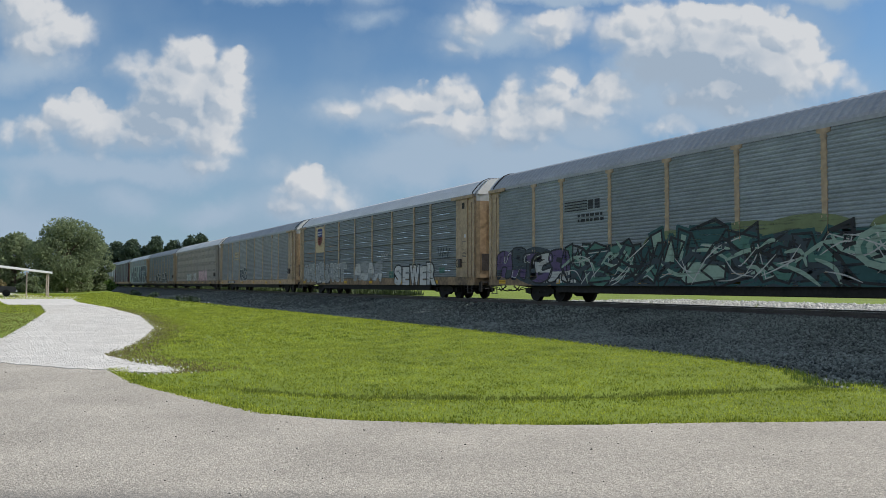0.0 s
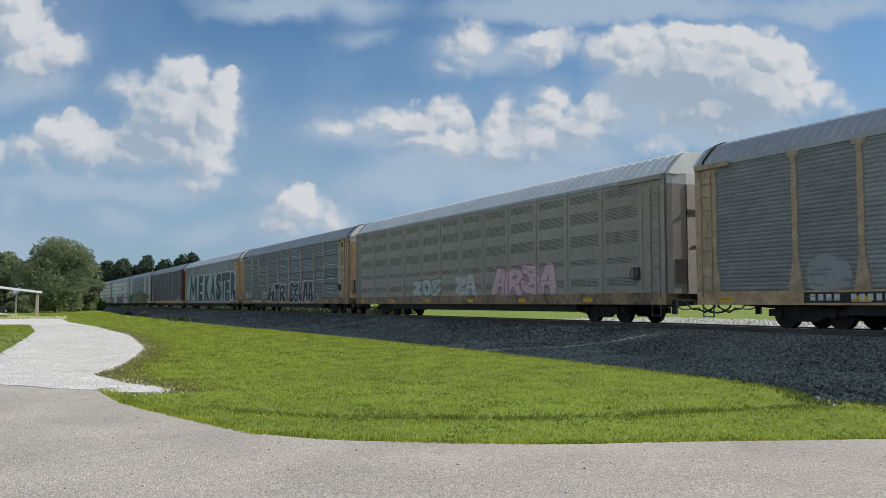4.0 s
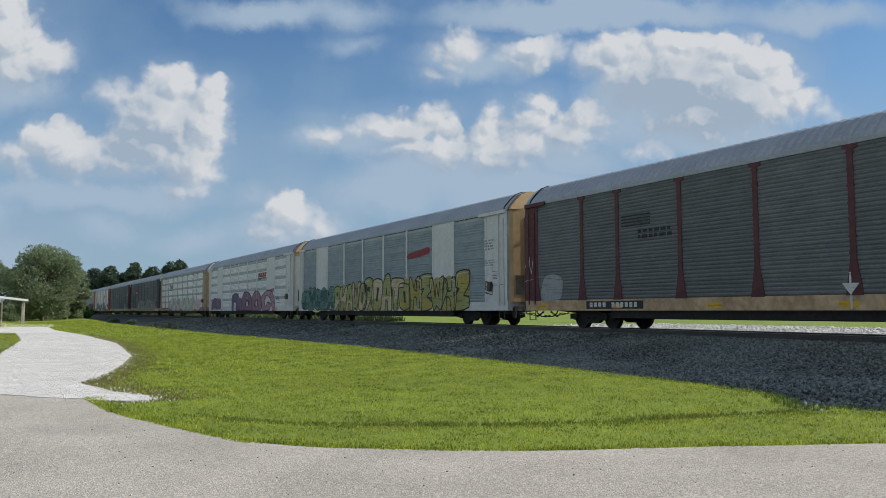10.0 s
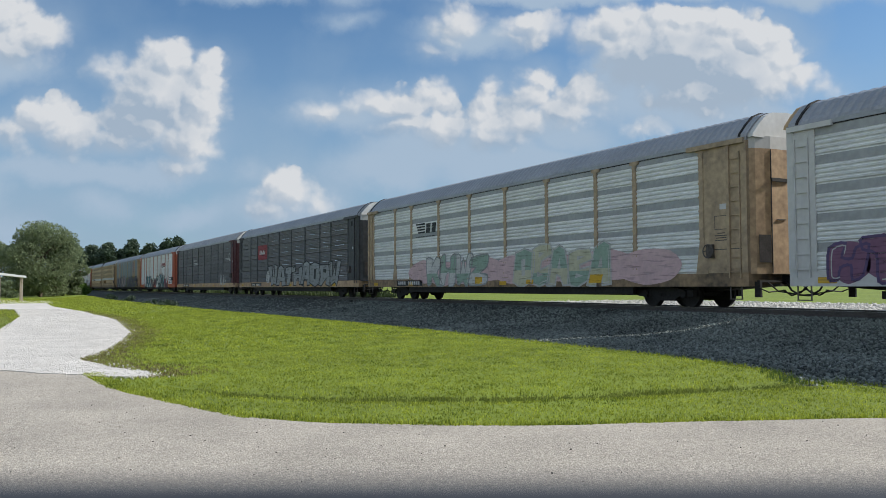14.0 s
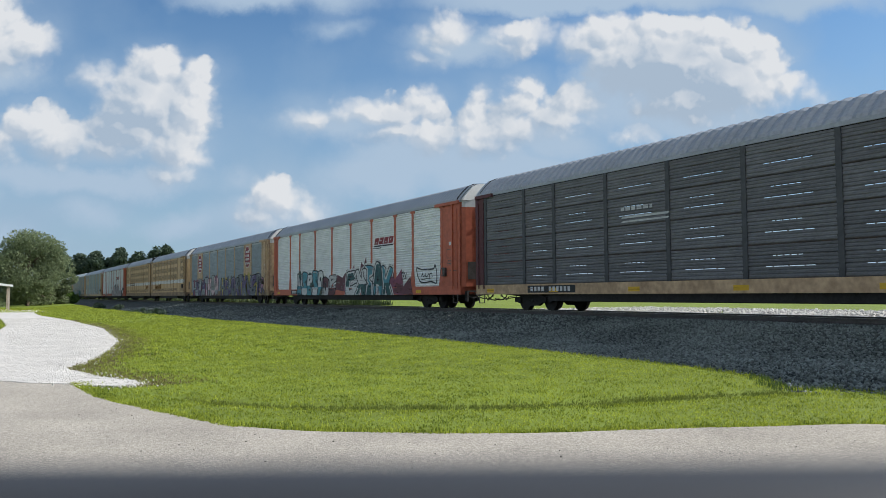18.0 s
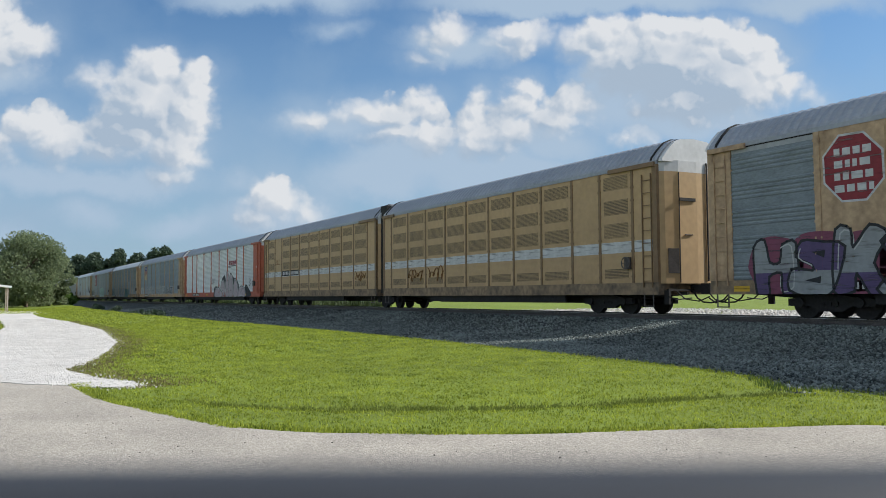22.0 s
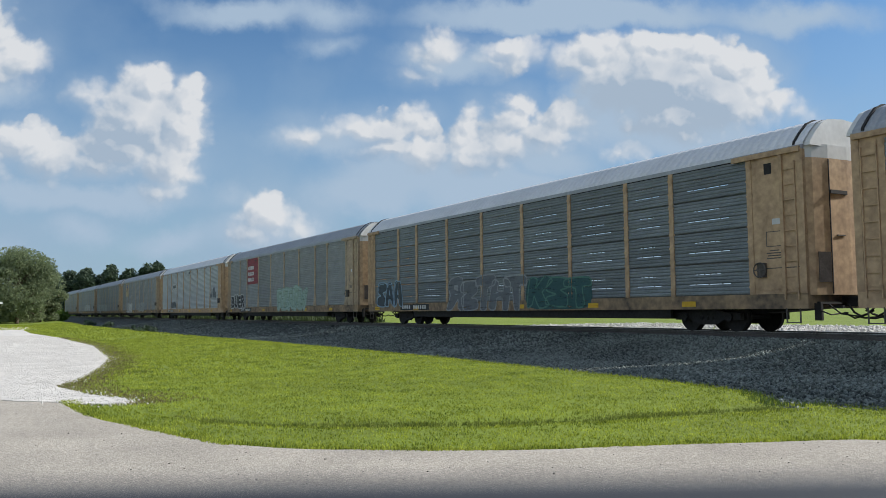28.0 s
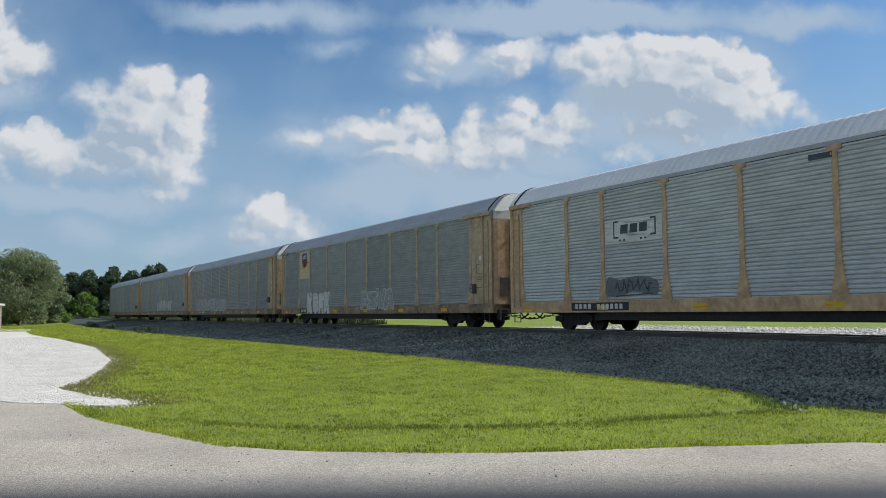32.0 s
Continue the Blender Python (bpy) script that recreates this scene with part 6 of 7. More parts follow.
# the articulated wagon's white band
c, sp = cars[415.6]
for x0, posts in ((0.0, sp["posts"]), (21.45, sp["posts_2"])):
    edges = [0.0] + posts + [20.55]
    for a, b in zip(edges, edges[1:]):
        if b - a > 0.6:
            w = round(b - a - 0.14, 3)
            part("white_stripe", kept(("stripe", w), lambda: Shape().box(0, w, -0.0385, -0.0355, 2.08, 2.46).mesh("white_stripe", INK["white"])), c, "broad white painted band", (x0 + a + 0.07, -HALF, 0))
plate = Shape()
plate.box(4.37, 5.95, -HALF - 0.042, -HALF - 0.0395, 2.12, 2.50).box(6.32, 7.86, -HALF - 0.042, -HALF - 0.0395, 2.12, 2.50)
part("number_plate", plate.mesh("number_plate", M_BLACK), c, "black number panel")
nb = Shape()
for i in range(4):
    nb.box(4.55 + 0.33 * i, 4.76 + 0.33 * i, -HALF - 0.046, -HALF - 0.043, 2.19, 2.43)
for i in range(6):
    nb.box(6.42 + 0.23 * i, 6.59 + 0.23 * i, -HALF - 0.046, -HALF - 0.043, 2.19, 2.43)
part("number_lettering", nb.mesh("number_lettering", INK["white"]), c)
ow = Shape()
for i in range(3):
    ow.box(2.82 + 0.33 * i, 3.08 + 0.33 * i, -HALF - 0.046, -HALF - 0.034, 2.97, 3.03).box(2.92 + 0.33 * i, 2.99 + 0.33 * i, -HALF - 0.046, -HALF - 0.034, 3.03, 3.34)
part("owner_lettering", ow.mesh("owner_lettering", INK["amber"]), c)


def looped(car, x0, x1, z0, z1, n, seed, r=0.022):
    """A looping scrawl of one thin line."""
    rnd = random.Random(seed)
    pts = []
    for i in range(n * 9):
        u, a = i / (n * 9 - 1), i / 9 * 2 * math.pi
        pts.append((x0 + (x1 - x0) * u + 0.16 * math.sin(a * 1.03), -HALF - 0.056, z0 + (z1 - z0) * (0.5 + 0.46 * math.cos(a) * (0.6 + 0.4 * math.sin(i * 0.21 + seed))) + rnd.uniform(-0.02, 0.02)))
    part("scrawl", Shape().tube(pts, r, 4).mesh("scrawl", INK["amber"]), car, "thin brown looping scrawl")


looped(c, 17.7, 19.1, 1.45, 2.1, 6, 2, 0.018)
looped(c, 24.4, 26.0, 1.35, 2.05, 5, 5)
looped(c, 26.5, 28.1, 1.30, 2.15, 4, 9)


# ---- sleepers ----
sleeper_me = Shape().box(-0.12, 0.12, -1.3, 1.3, RAIL_Z - 0.36, RAIL_Z - 0.162).mesh("sleeper", M_WOOD)
for i in range(190):
    part("sleeper", sleeper_me, track, at=(-96 + 0.54 * i, TRACK_Y, 0))
far_sleepers = Shape()
for i in range(500):
    far_sleepers.box(-370 + 0.54 * i - 0.12, -370 + 0.54 * i + 0.12, TRACK_Y - 1.3, TRACK_Y + 1.3, RAIL_Z - 0.36, RAIL_Z - 0.162)
tagged(part("sleeper_run", far_sleepers.mesh("sleeper_run", M_WOOD), track), kind="stuff")


# ---- scattered stone and grass ----
def island(name, low, high, rough=0.85, trans=0.0, size=0.35):
    """A material whose tone changes from piece to piece."""
    m = bpy.data.materials.new(name)
    m.use_nodes = True
    n, l = m.node_tree.nodes, m.node_tree.links
    b = n["Principled BSDF"]
    b.inputs["Roughness"].default_value = rough
    b.inputs["Specular IOR Level"].default_value = 0.25
    geo, mix, co, nz = n.new("ShaderNodeNewGeometry"), n.new("ShaderNodeMix"), n.new("ShaderNodeTexCoord"), n.new("ShaderNodeTexNoise")
    nz.inputs["Scale"].default_value, nz.inputs["Detail"].default_value = size, 5
    l.new(co.outputs["Object"], nz.inputs[0])
    mix.data_type = "RGBA"
    mix.inputs[6].default_value, mix.inputs[7].default_value = (*low, 1), (*high, 1)
    av = n.new("ShaderNodeMath")
    av.operation = "MULTIPLY_ADD"
    av.inputs[1].default_value = 0.80
    l.new(geo.outputs["Random Per Island"], av.inputs[0])
    sub = n.new("ShaderNodeMath")
    sub.operation = "MULTIPLY_ADD"
    sub.inputs[1].default_value, sub.inputs[2].default_value = 1.2, -0.51
    l.new(nz.outputs[0], sub.inputs[0]), l.new(sub.outputs[0], av.inputs[2]), l.new(av.outputs[0], mix.inputs[0])
    l.new(mix.outputs[2], b.inputs["Base Color"])
    if trans:
        tr, ms = n.new("ShaderNodeBsdfTranslucent"), n.new("ShaderNodeMixShader")
        ms.inputs[0].default_value = trans
        l.new(mix.outputs[2], tr.inputs[0]), l.new(b.outputs[0], ms.inputs[1]), l.new(tr.outputs[0], ms.inputs[2])
        l.new(ms.outputs[0], n["Material Output"].inputs[0])
    return m


M_BLADE = island("grass_blades", (0.05, 0.095, 0.008), (0.56, 0.62, 0.085), 0.5, 0.45, 1.5)
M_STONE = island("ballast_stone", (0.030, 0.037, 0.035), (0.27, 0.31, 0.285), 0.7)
M_PALE_STONE = island("pale_stone", (0.44, 0.42, 0.39), (0.68, 0.66, 0.62))
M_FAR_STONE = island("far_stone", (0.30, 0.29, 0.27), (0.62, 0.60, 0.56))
# leaf tones paled towards grey, so distance haze sits in the colour
M_LEAF = island("hazed_tree_leaf", (0.15, 0.19, 0.105), (0.26, 0.31, 0.17), 0.85, 0.5)
M_LEAF_DARK = island("pine_leaf", (0.05, 0.08, 0.055), (0.10, 0.14, 0.09), 0.6, 0.25)
M_LEAF_BRIGHT = island("bush_leaf", (0.08, 0.15, 0.03), (0.17, 0.27, 0.06), 0.6, 0.4)
M_LEAF_DRY = island("dry_brush", (0.14, 0.12, 0.06), (0.30, 0.25, 0.13), 0.7, 0.3)
M_BARK = mat("bark", (0.14, 0.11, 0.085), 0.9, grain=14, stain=3, vary=0.4, bump=0.03, bump_scale=20)


def bulk(name, verts, faces, material):
    """One mesh out of numpy arrays: verts (n, 3), faces (m, 3 or 4)."""
    me = bpy.data.meshes.new(name)
    k = faces.shape[1]
    me.vertices.add(len(verts)), me.loops.add(faces.size), me.polygons.add(len(faces))
    me.vertices.foreach_set("co", verts.astype(np.float32).ravel())
    me.loops.foreach_set("vertex_index", faces.astype(np.int32).ravel())
    me.polygons.foreach_set("loop_start", np.arange(len(faces), dtype=np.int32) * k)
    me.polygons.foreach_set("loop_total", np.full(len(faces), k, dtype=np.int32))
    me.update(calc_edges=True)
    me.materials.append(material)
    return me


rng = np.random.default_rng(7)
BALL_V = np.array([(-1, -1, -1), (1, -1, -1), (1, 1, -1), (-1, 1, -1), (-1, -1, 1), (1, -1, 1), (1, 1, 1), (-1, 1, 1)], float) * 0.62
BALL_F = np.array([(0, 3, 2, 1), (4, 5, 6, 7), (0, 1, 5, 4), (1, 2, 6, 5), (2, 3, 7, 6), (3, 0, 4, 7)])


def turns(n):
    q = rng.normal(size=(n, 4))
    q /= np.linalg.norm(q, axis=1)[:, None]
    w, x, y, z = q.T
    return np.stack([1 - 2 * (y * y + z * z), 2 * (x * y - z * w), 2 * (x * z + y * w), 2 * (x * y + z * w), 1 - 2 * (x * x + z * z), 2 * (y * z - x * w), 2 * (x * z - y * w), 2 * (y * z + x * w), 1 - 2 * (x * x + y * y)], 1).reshape(n, 3, 3)


def stones(name, x, y, z, size, material, label, parent_kind="stuff"):
    n = len(x)
    base = BALL_V[None] * (1 + 0.35 * rng.uniform(-1, 1, (n, 8, 3))) * rng.uniform(0.6, 1.3, (n, 1, 3))
    v = np.einsum("nij,nkj->nki", turns(n), base) * size[:, None, None] + np.stack([x, y, z], 1)[:, None]
    f = BALL_F[None] + (np.arange(n) * 8)[:, None, None]
    return tagged(new(name, bulk(name, v.reshape(-1, 3), f.reshape(-1, 4), material)), label, "stones", kind=parent_kind)


def strewn(n, x0, x1, y0, y1):
    return rng.uniform(x0, x1, n), rng.uniform(y0, y1, n)


def inside(px, py, ring):
    c = np.zeros(len(px), bool)
    for (xa, ya), (xb, yb) in zip(ring, ring[1:] + ring[:1]):
        hit = (ya > py) != (yb > py)
        c ^= hit & (px < (xb - xa) * (py - ya) / ((yb - ya) or 1e-9) + xa)
    return c


crest_y = lambda x: np.interp(x, CREST_X, CREST_Y)
crest_z = lambda x: np.interp(x, CREST_X, CREST_Z)
bed = lambda y: np.interp(np.abs(y - TRACK_Y), [0, 0.7, 1.4, 1.75, 3.6, 5.0, 9.8], [RAIL_Z - 0.20, RAIL_Z - 0.20, RAIL_Z - 0.17, RAIL_Z - 0.24, 0.22, 0.10, -0.06])
xs, ys = [], []
for n, a, b in ((62000, -22, -4), (20000, -45, -22), (7000, -100, -45)):
    x, y = strewn(n, a, b, 9.0, 19.3)
    ok = y > crest_y(x) - 0.1 + 0.25 * rng.normal(size=n)
    xs.append(x[ok]), ys.append(y[ok])
x, y = np.concatenate(xs), np.concatenate(ys)
size = rng.uniform(0.018, 0.038, len(x)) * np.where(x < -45, 1.8, np.where(x < -22, 1.3, 1.0))
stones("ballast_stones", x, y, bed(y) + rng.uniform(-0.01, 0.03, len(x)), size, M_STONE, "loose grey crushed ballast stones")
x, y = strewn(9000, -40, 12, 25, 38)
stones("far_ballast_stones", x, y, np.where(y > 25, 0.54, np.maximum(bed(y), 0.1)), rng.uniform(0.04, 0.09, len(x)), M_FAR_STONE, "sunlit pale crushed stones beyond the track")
x, y = strewn(110000, -62, -14, -9, 5)
ok = inside(x, y, DRIVE) & (rng.uniform(size=len(x)) < np.where(x > -32, 1.0, 0.4))
x, y = x[ok], y[ok]
stones("drive_stones", x, y, np.full(len(x), 0.022), rng.uniform(0.006, 0.014, len(x)) * np.where(x < -32, 1.6, 1.0), M_PALE_STONE, "loose white driveway stones")
# strays along the ragged edge of the drive
bx_, by_ = [], []
for (xa, ya), (xb, yb) in zip(DRIVE[:11], DRIVE[1:12]):
    n = int(40 * math.hypot(xb - xa, yb - ya)) if xa > -45 else 20
    t = rng.uniform(size=n)
    bx_.append(xa + (xb - xa) * t + rng.normal(size=n) * 0.16), by_.append(ya + (yb - ya) * t + rng.normal(size=n) * 0.16)
x, y = np.concatenate(bx_), np.concatenate(by_)
stones("stray_stones", x, y, np.full(len(x), 0.015), rng.uniform(0.009, 0.022, len(x)), M_PALE_STONE, "stray white stones at the drive's ragged edge")
# loose grit on the road
x, y = strewn(2600, -30, 2, -14, 10)
ok = inside(x, y, ROAD_EDGE + [(60, -40), (-60, -60)]) & (np.hypot(x, y) > 3)
x, y = x[ok], y[ok]
stones("road_grit", x, y, np.full(len(x), 0.014), rng.uniform(0.004, 0.011, len(x)) * np.where(rng.uniform(size=len(x)) < 0.06, 1.9, 1.0), island("grit", (0.04, 0.036, 0.03), (0.5, 0.46, 0.40)), "loose dark and pale grit on the road")
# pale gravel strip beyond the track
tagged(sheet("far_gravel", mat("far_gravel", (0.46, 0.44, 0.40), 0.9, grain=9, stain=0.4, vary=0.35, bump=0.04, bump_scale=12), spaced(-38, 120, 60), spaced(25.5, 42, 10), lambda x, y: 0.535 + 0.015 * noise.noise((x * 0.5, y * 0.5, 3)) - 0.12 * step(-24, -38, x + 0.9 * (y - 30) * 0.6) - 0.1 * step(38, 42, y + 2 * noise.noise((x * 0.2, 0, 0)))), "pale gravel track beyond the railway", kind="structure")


def blades(name, x, y, z, tall, wide, material, label, per=5, lean=0.5):
    """Tufts of grass: per blades each, a bent pair of quads to a point."""
    n = len(x) * per
    X, Y, Z = (np.repeat(a, per) for a in (x, y, z))
    X, Y = X + rng.normal(size=n) * wide * 3, Y + rng.normal(size=n) * wide * 3
    h = np.repeat(tall, per) * rng.uniform(0.5, 1.15, n)
    a = rng.uniform(0, 2 * math.pi, n)
    dx, dy = np.cos(a) * wide * rng.uniform(0.7, 1.3, n), np.sin(a) * wide * rng.uniform(0.7, 1.3, n)
    b = rng.uniform(0, 2 * math.pi, n)
    bend = lean * rng.uniform(0.2, 1.0, n) * h
    lx, ly = np.cos(b) * bend, np.sin(b) * bend
    p0 = np.stack([X - dx, Y - dy, Z - 0.01], 1)
    p1 = np.stack([X + dx, Y + dy, Z - 0.01], 1)
    p2 = np.stack([X + dx * 0.7 + lx * 0.35, Y + dy * 0.7 + ly * 0.35, Z + h * 0.6], 1)
    p3 = np.stack([X - dx * 0.7 + lx * 0.35, Y - dy * 0.7 + ly * 0.35, Z + h * 0.6], 1)
    p4 = np.stack([X + lx, Y + ly, Z + h], 1)
    v = np.stack([p0, p1, p2, p3, p4], 1).reshape(-1, 3)
    k = np.arange(n)[:, None] * 5
    f = np.concatenate([k + [0, 1, 2], k + [0, 2, 3], k + [3, 2, 4]], 0)
    return tagged(new(name, bulk(name, v, f, material)), label, "grass", kind="stuff")


def lawn(n, x0, x1, y0, y1):
    x, y = strewn(n, x0, x1, y0, y1)
    ok = ~inside(x, y, ROAD_EDGE + [(60, -40), (-60, -60)]) & ~inside(x, y, DRIVE) & (y < crest_y(x) + 0.15 * rng.normal(size=n))
    x, y = x[ok], y[ok]
    cy, cz = crest_y(x), crest_z(x)
    t = np.clip((y - (cy - 5.5)) / 5.3, 0, 1)
    z = cz * t * t * (3 - 2 * t)
    z -= 0.06 * np.exp(-((x - np.interp(y, SWALE_Y, SWALE_X)) / 0.26) ** 2) * ((y > 2.2) & (y < 10.9))
    return x, y, z


x, y, z = lawn(62000, -20, -3, 0.5, 12)
ragged = 0.7 + 0.5 * np.array([noise.noise((a * 0.9, b * 0.9, 1)) for a, b in zip(x, y)])
blades("grass", x, y, z, rng.uniform(0.018, 0.042, len(x)) * (0.75 + ragged * 0.4), 0.0032, M_BLADE, "short bright green lawn grass", 5, 1.0)
x, y, z = lawn(36000, -46, -20, 0.5, 12.5)
blades("grass", x, y, z, rng.uniform(0.03, 0.06, len(x)), 0.007, M_BLADE, "green lawn grass on the bank", 4)
x, y, z = lawn(14000, -60, -22, -12, 1.2)
blades("grass", x, y, z, rng.uniform(0.03, 0.07, len(x)), 0.008, island("parched_blades", (0.10, 0.115, 0.03), (0.36, 0.36, 0.12), 0.7, 0.35), "patchy brownish grass beyond the drive", 4, 0.9)
x, y, z = lawn(22000, -120, -46, -3, 12.5)
blades("grass", x, y, z, rng.uniform(0.04, 0.08, len(x)), 0.02, M_BLADE, "distant green lawn grass", 4)
dx_, dy_ = [], []
for (xa, ya), (xb, yb) in zip(DRIVE[1:11], DRIVE[2:12]):
    n = int(130 * math.hypot(xb - xa, yb - ya)) if xa > -45 else 60
    t = rng.uniform(size=n)
    dx_.append(xa + (xb - xa) * t + rng.normal(size=n) * 0.12), dy_.append(ya + (yb - ya) * t + np.abs(rng.normal(size=n)) * 0.5)
x, y = np.concatenate(dx_), np.concatenate(dy_)
blades("dry_grass", x, y, np.zeros(len(x)), rng.uniform(0.03, 0.06, len(x)), 0.007, island("dry_blades", (0.12, 0.10, 0.05), (0.30, 0.26, 0.12), 0.7, 0.3), "brown dry grass fringing the drive", 4, 0.8)
# longer grass in the swale; its darker colour paints the groove's shadow line
y = rng.uniform(2.6, 10.6, 1900)
x = np.interp(y, SWALE_Y, SWALE_X) + rng.normal(size=len(y)) * 0.16 + 0.12 * np.sin(y * 2.1)
blades("swale_grass", x, y, np.full(len(y), -0.03), rng.uniform(0.025, 0.065, len(y)), 0.004, island("shaded_swale_blades", (0.08, 0.115, 0.018), (0.28, 0.32, 0.07), 0.7, 0.3), "longer swale grass, coloured darker for the groove's shade", 5, 0.6)
# longer tufts along the road's edge, the drive's edge and the foot of the ballast
ex, ey = [], []
for (xa, ya), (xb, yb) in zip(ROAD_EDGE[4:13], ROAD_EDGE[5:14]):
    n = int(180 * math.hypot(xb - xa, yb - ya))
    t = rng.uniform(size=n)
    nx, ny = -(yb - ya), (xb - xa)
    k = math.hypot(nx, ny)
    o = np.abs(rng.normal(size=n)) * 0.16 - 0.03
    ex.append(xa + (xb - xa) * t + nx / k * o), ey.append(ya + (yb - ya) * t + ny / k * o)
x = rng.uniform(-40, -4, 3500)
ex.append(x), ey.append(crest_y(x) + np.abs(rng.normal(size=3500)) * 0.22 - 0.1)
x, y = np.concatenate(ex), np.concatenate(ey)
z = np.where(y > 9, crest_z(x) - 0.01, 0.0)
blades("edge_grass", x, y, z, rng.uniform(0.025, 0.06, len(x)), 0.004, M_BLADE, "ragged longer grass along the edges", 4, 0.7)
x, y = strewn(900, -10.4, -7.2, 10.2, 12.2)
ok = (y - crest_y(x)) ** 2 / 0.08 + (x + 8.6) ** 2 / 0.7 < 1
x, y = x[ok], y[ok]
blades("weed_tuft", x, y, crest_z(x), rng.uniform(0.05, 0.12, len(x)), 0.005, island("weed_blades", (0.06, 0.10, 0.02), (0.15, 0.22, 0.05), 0.6, 0.3), "dark green weeds at the foot of the ballast", 4, 0.8)

# dark tufts added beyond the track to darken the view under the far wagons
x, y = strewn(7000, -230, -64, 27.5, 31)
blades("dark_filler_tufts", x, y, np.full(len(x), 0.5), rng.uniform(0.35, 0.9, len(x)), 0.05, island("dark_filler_leaf", (0.03, 0.05, 0.02), (0.09, 0.12, 0.045), 0.7, 0.15), "dark green tufts added to darken the view under the far wagons", 4, 0.8)


# ---- trees ----
def tree(name, label, x, y, h, spread, material, seed, leaf=0.34, count=9000, clumps=26, base=0.12, round_top=1.0, group="", trunks=3):
    """A tapered trunk with limbs, and a crown of leaf sprays round uneven clumps."""
    r = np.random.default_rng(seed)
    ob = tagged(new(name), label, "tree" if "tree" in name or "pine" in name else "bush", group)
    ob.location = (x, y, 0)
    wood = Shape()
    cs = []
    for i in range(clumps):
        a, u = r.uniform(0, 2 * math.pi), r.uniform(base, 1)
        rad = spread * math.sqrt(max(0.02, 1 - abs(2 * (u - 0.42)) ** 2.2 * 0.8)) * r.uniform(0.25, 0.85)
        cs.append((math.cos(a) * rad, math.sin(a) * rad, h * u * (0.92 if round_top else 1)))
    for k in range(trunks):
        bx0 = 0.25 * spread * (k - (trunks - 1) / 2) / max(1, trunks - 1) if trunks > 1 else 0
        pts = [(bx0, 0, -0.1), (bx0 * 1.2, 0.1, h * 0.18), (bx0 * 1.5 + r.uniform(-.4, .4), r.uniform(-.4, .4), h * 0.45), (bx0 * 1.6 + r.uniform(-.6, .6), r.uniform(-.6, .6), h * 0.8)]
        for a, b, ra in zip(pts, pts[1:], (0.022, 0.016, 0.009)):
            wood.tube([a, b], h * ra, 7)
        for c in cs[k::trunks][:9]:
            j = pts[2] if c[2] > h * 0.4 else pts[1]
            wood.tube([j, ((j[0] + c[0]) / 2, (j[1] + c[1]) / 2, (j[2] + c[2]) / 2 + 0.3), c], h * 0.005, 5)
    part("trunk", wood.mesh("trunk", M_BARK), ob)
    per = count // clumps
    vs = []
    for c in cs:
        n = per
        d = r.normal(size=(n, 3))
        d /= np.linalg.norm(d, axis=1)[:, None]
        cr = spread * r.uniform(0.20, 0.42)
        p = np.array(c) + d * (cr * r.uniform(0.55, 1.08, n) ** 0.7)[:, None] * np.array([1, 1, 0.75])
        p[:, 2] = np.maximum(p[:, 2], 0.05 * h * r.uniform(0.3, 1, n))
        a, b = r.normal(size=(n, 3)), r.normal(size=(n, 3))
        a /= np.linalg.norm(a, axis=1)[:, None]
        b -= a * (a * b).sum(1)[:, None]
        b /= np.linalg.norm(b, axis=1)[:, None]
        s = (leaf * r.uniform(0.5, 1.2, n))[:, None]
        vs.append(np.stack([p - a * s, p + b * s * 0.5, p + a * s, p - b * s * 0.5], 1))
    v = np.concatenate(vs).reshape(-1, 3)
    f = np.arange(len(v)).reshape(-1, 4)
    part("crown", bulk("crown", v, f, material), ob)
    return ob


tree("broadleaf_tree", "wide round green tree with pale stems", -141, 5.8, 12.2, 6.2, M_LEAF, 3, 0.21, 36000, 80, 0.04)
tree("broadleaf_tree", "wide green tree behind the carport", -150, -1.5, 9.3, 5.0, M_LEAF, 5, 0.30, 14000, 40, 0.04)
tree("broadleaf_tree", "rounded green tree beside the larger one", -147, 9.4, 10.0, 3.4, M_LEAF, 6, 0.30, 12000, 34, 0.04)
tree("bush", "bright green bush at the wood's edge", -156, 12.2, 3.4, 2.2, M_LEAF_BRIGHT, 8, 0.26, 3500, 14, 0.1, trunks=1)
tree("bush", "low green bush below the trees", -150, 8.0, 2.4, 2.4, M_LEAF, 9, 0.26, 3000, 12, 0.1, trunks=1)
tree("bush", "bright green bush by the railway", -205, 20.0 - 3.5, 3.8, 2.6, M_LEAF_BRIGHT, 10, 0.3, 2600, 12, 0.1, trunks=1)
tree("bush", "bright green bush beyond the railway", -262, 27.5, 8.0, 4.4, M_LEAF_BRIGHT, 12, 0.42, 4500, 16, 0.1, trunks=1)
for k, (dx, dy, h) in enumerate(((-128, -9, 2.2), (-130, -4, 2.6), (-132, 1, 2.4), (-128, -15, 2.4))):
    tree("bush", "dry brownish bush behind the carport", dx, dy, h, 1.9, M_LEAF_DRY if k % 2 else M_LEAF, 20 + k, 0.24, 2000, 10, 0.1, trunks=1, group="bushes behind the carport")
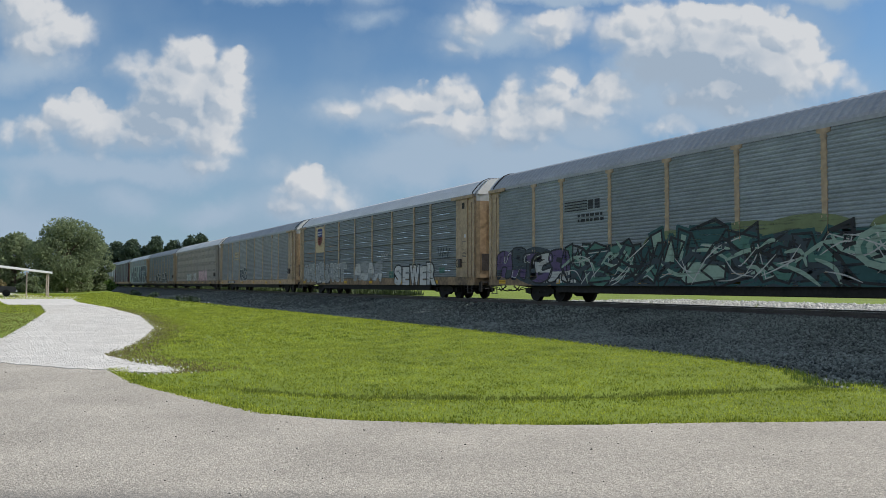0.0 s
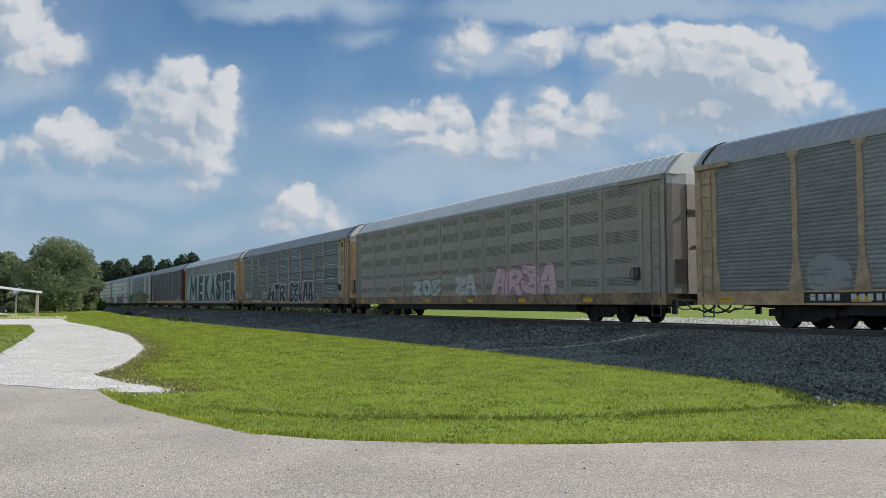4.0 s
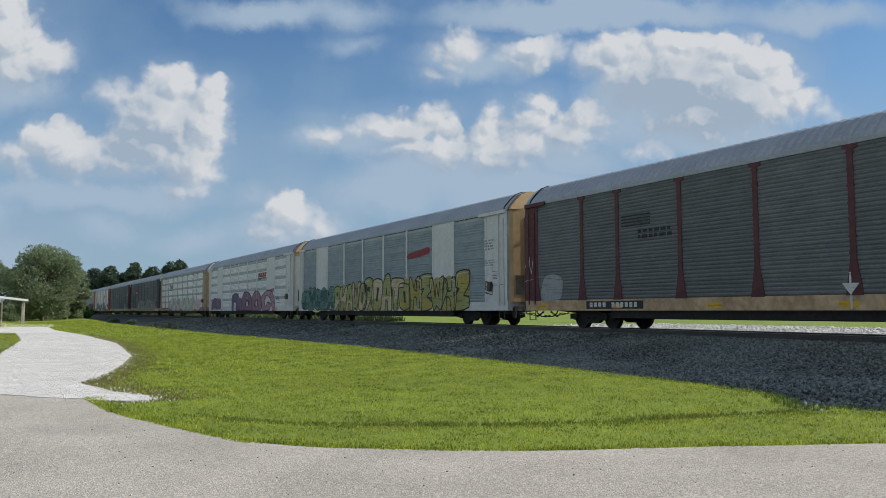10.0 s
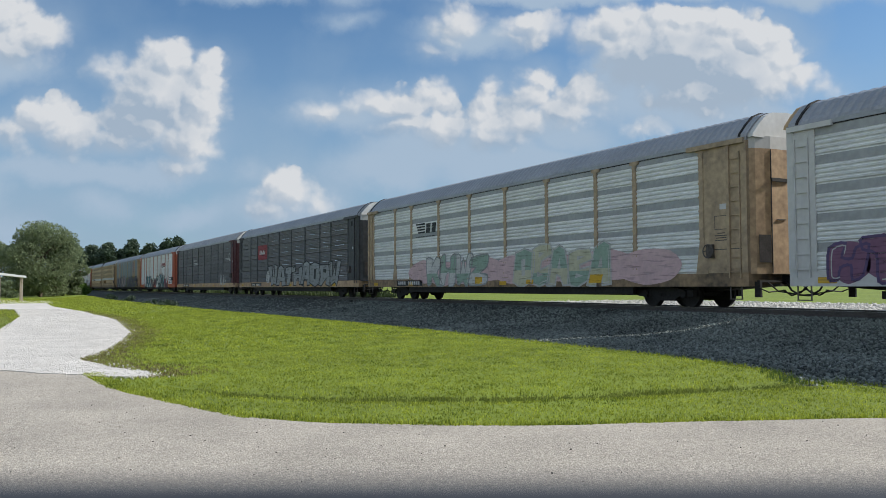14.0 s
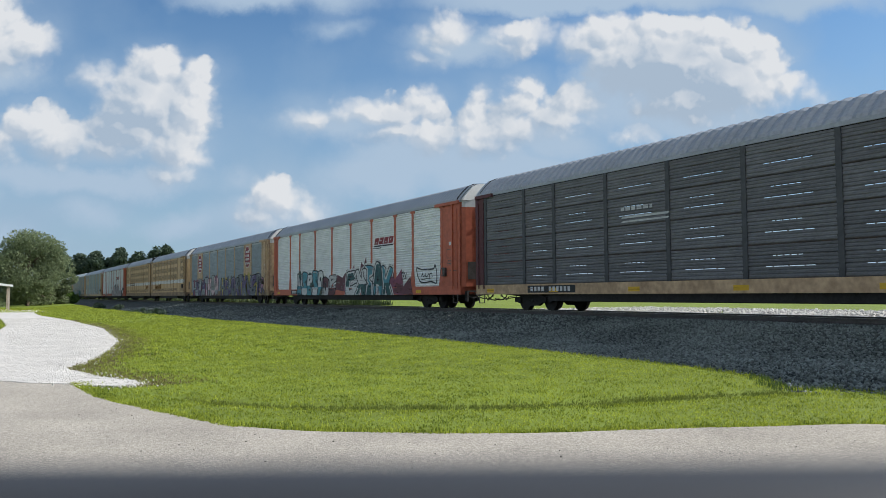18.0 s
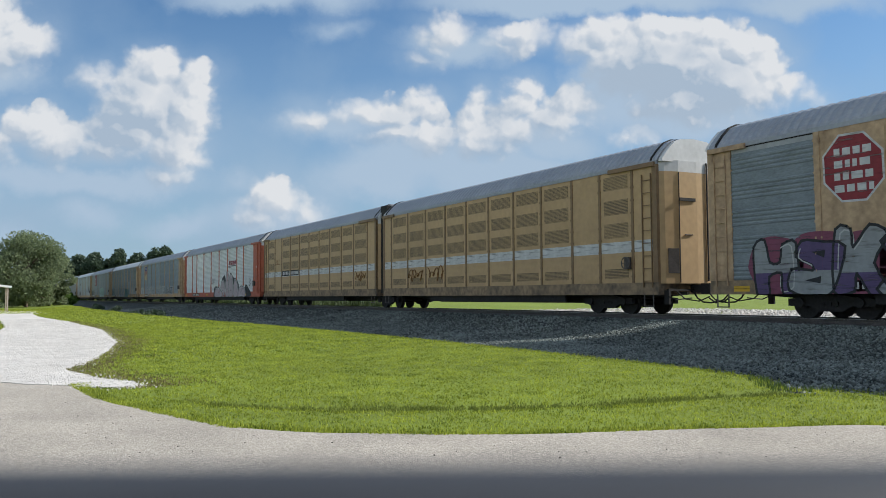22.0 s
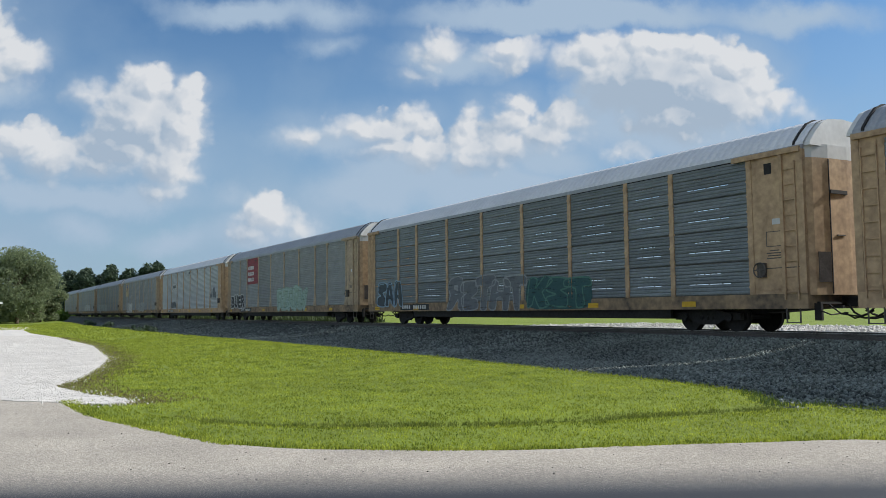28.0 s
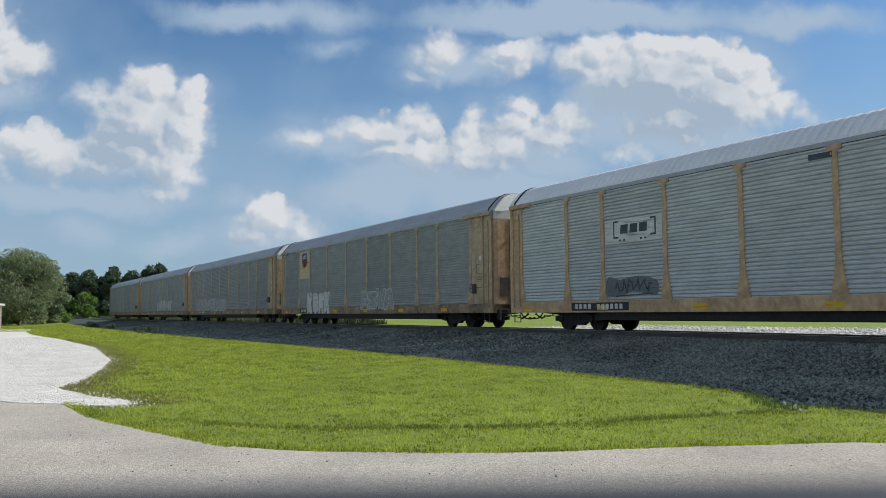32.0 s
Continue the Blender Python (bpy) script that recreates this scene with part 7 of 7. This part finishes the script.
for k, (a, dist, h, sp_) in enumerate(((84.0, 300, 17.2, 5.2), (84.9, 310, 16.6, 5.2), (85.9, 300, 15.8, 5), (83.1, 305, 15.5, 4.6), (82.5, 300, 18.4, 4.6), (81.4, 300, 17.0, 5.2), (80.3, 298, 19.0, 5.0), (79.6, 300, 19.6, 4.2), (78.4, 300, 17.5, 5.5), (77.2, 300, 18.0, 5.5), (86.9, 300, 15.0, 5.0))):
    tree("pine_tree", "tall dark pine in the far wood", -dist * math.sin(radians(a)), dist * math.cos(radians(a)) + 1.5, h, sp_, M_LEAF_DARK, 40 + k, 0.55, 8000, 60, 0.05, group="pines of the far wood", trunks=1)
for k in range(14):
    a = 91.5 + 2.2 * k
    tree("broadleaf_tree", "distant green tree of the wood", -230 * math.sin(radians(a)), 230 * math.cos(radians(a)), 10 + 2.5 * math.sin(k * 2.3), 6, M_LEAF, 70 + k, 0.6, 2600, 18, 0.05, group="distant trees", trunks=1)
# weeds at the foot of the ballast far down the line
for k, (wx, wy) in enumerate(((-78, 10.6), (-66, 10.3), (-58, 10.2), (-112, 12.6), (-104, 12.0))):
    tree("bush", "dark weeds at the foot of the ballast", wx, wy, 0.55, 0.8, M_LEAF_DARK, 100 + k, 0.10, 700, 7, 0.1, trunks=1, group="weeds along the track")

# ---- carport ----
M_TIN = mat("sheet_metal_roof", (0.55, 0.56, 0.56), 0.4, 0.5, grain=10, stain=1, vary=0.12)
M_POST = mat("weathered_post", (0.40, 0.34, 0.28), 0.85, grain=14, stain=3, vary=0.25)
carport = tagged(new("carport"), "open carport with a low sheet-metal roof on posts", "carport")
carport.location = (-98, 2.3, 0)
for px_, py_ in ((0, 0), (-0.4, -2.1), (-0.8, -4.9), (-1.2, -8.2), (-8, 0), (-8.4, -4.9), (-8.8, -8.2)):
    part("post", kept("carport_post", lambda: Shape().box(-0.07, 0.07, -0.07, 0.07, 0, 2.72).mesh("post", M_POST)), carport, at=(px_, py_, 0.02))
roof = Shape()
ring = [(0.35, 2.74), (-5.5, 3.5), (-12.5, 2.75), (-12.5, 2.60), (-5.5, 3.36), (0.35, 2.60)]
roof.prism([(p[0], p[1]) for p in ring], "x", -9.4, 0.4)
part("roof", roof.mesh("roof", M_TIN), carport)
part("fascia", Shape().prism([(0.36, 2.72), (-5.5, 3.48), (-5.5, 3.28), (0.36, 2.52)], "x", 0.405, 0.45).mesh("fascia", mat("white_fascia", (0.72, 0.72, 0.70), 0.5, vary=0.06)), carport, "white fascia board")

# ---- pickup under the carport ----
M_CARPAINT = mat("dark_car_paint", (0.03, 0.032, 0.036), 0.3, grain=5, stain=1, vary=0.15, spec=0.5)
M_GLASS = mat("tinted_glass", (0.02, 0.022, 0.025), 0.08, spec=0.6, vary=0.05)
pickup = tagged(new("pickup_truck"), "dark pickup truck parked under the carport", "car")
pickup.location = (-101.5, -3.5, 0.02)
body = Shape().prism([(-2.7, 0.45), (2.6, 0.45), (2.7, 0.75), (2.6, 1.08), (1.3, 1.14), (0.9, 1.2), (-2.7, 1.2)], "x", -0.95, 0.95)
part("body", body.mesh("body", M_CARPAINT), pickup)
part("cab", Shape().prism([(-0.9, 1.2), (1.0, 1.2), (0.35, 1.78), (-0.7, 1.82)], "x", -0.85, 0.85).mesh("cab", M_GLASS), pickup, "dark glazed cab")
for wx, wy in ((-0.85, 1.75), (0.85, 1.75), (-0.85, -1.75), (0.85, -1.75)):
    part("wheel", kept("pickup_wheel", lambda: Shape().prism([(0.38 * math.cos(i * 0.3927), 0.38 + 0.38 * math.sin(i * 0.3927)) for i in range(16)], "x", -0.12, 0.12).mesh("wheel", M_BLACK)), pickup, at=(wx, wy, 0))
part("bumper", Shape().box(-0.9, 0.9, 2.66, 2.82, 0.5, 0.72).mesh("bumper", M_TIN), pickup)

# ---- fence posts beyond the track ----
M_FENCE = mat("fence_wood", (0.13, 0.11, 0.09), 0.9, grain=14, stain=2, vary=0.3)
fence = tagged(new("fence"), "low dark post-and-rail barrier beyond the track", "fence")
for i in range(9):
    part("post", kept("fence_post", lambda: Shape().box(-0.07, 0.07, -0.07, 0.07, 0, 1.1).mesh("post", M_FENCE)), fence, at=(-26 + 3.0 * i, 52, 0.50))
part("rail", Shape().box(-26, -2, 51.9, 51.96, 1.35, 1.48).mesh("rail", M_FENCE), fence)

# ---- the car door that the camera leans on ----
M_TRIM = mat("black_door_trim", (0.035, 0.037, 0.042), 0.6, grain=40, stain=6, vary=0.15)
hd = radians(60.6)
door = tagged(new("car_door"), "dark car door with a padded window ledge", "car door")
door.matrix_world = Matrix.Translation((-math.sin(hd) * 0.06, math.cos(hd) * 0.06, 0)) @ pose(0, 0, 0, 0, 0, 60.6)
top = EYE_Z - 0.0131
ledge = [(0.012, top - 0.03), (0.012, top - 0.008), (0.009, top - 0.003), (0.004, top), (-0.004, top), (-0.012, top - 0.004), (-0.02, top - 0.02), (-0.02, top - 0.05)]
part("window_ledge", Shape().prism(ledge, "x", -0.45, 0.45).mesh("window_ledge", M_TRIM), door)
part("door_panel", Shape().box(-0.5, 0.5, -0.035, 0.015, 0.30, top - 0.04).mesh("door_panel", M_CARPAINT), door)


# ---- the moving train ----
def motions():
    for car, spec in TRAIN:
        rows = []
        # the train slackens a little in mid-clip and gains again
        for t, gain in ((0, 0.11), (3, 0.12), (6, 0.20), (10, 0.18), (12, -0.10), (14, -0.34), (17, -0.46), (19, -0.56), (21, -0.52), (24, -0.30), (28, -0.16), (30, 0.02), (32, 0.20)):
            rows.append((t, pose(-32.4 + SPEED * t + gain - spec["offset"], TRACK_Y, RAIL_Z)))
        walk(car, rows)


motions()
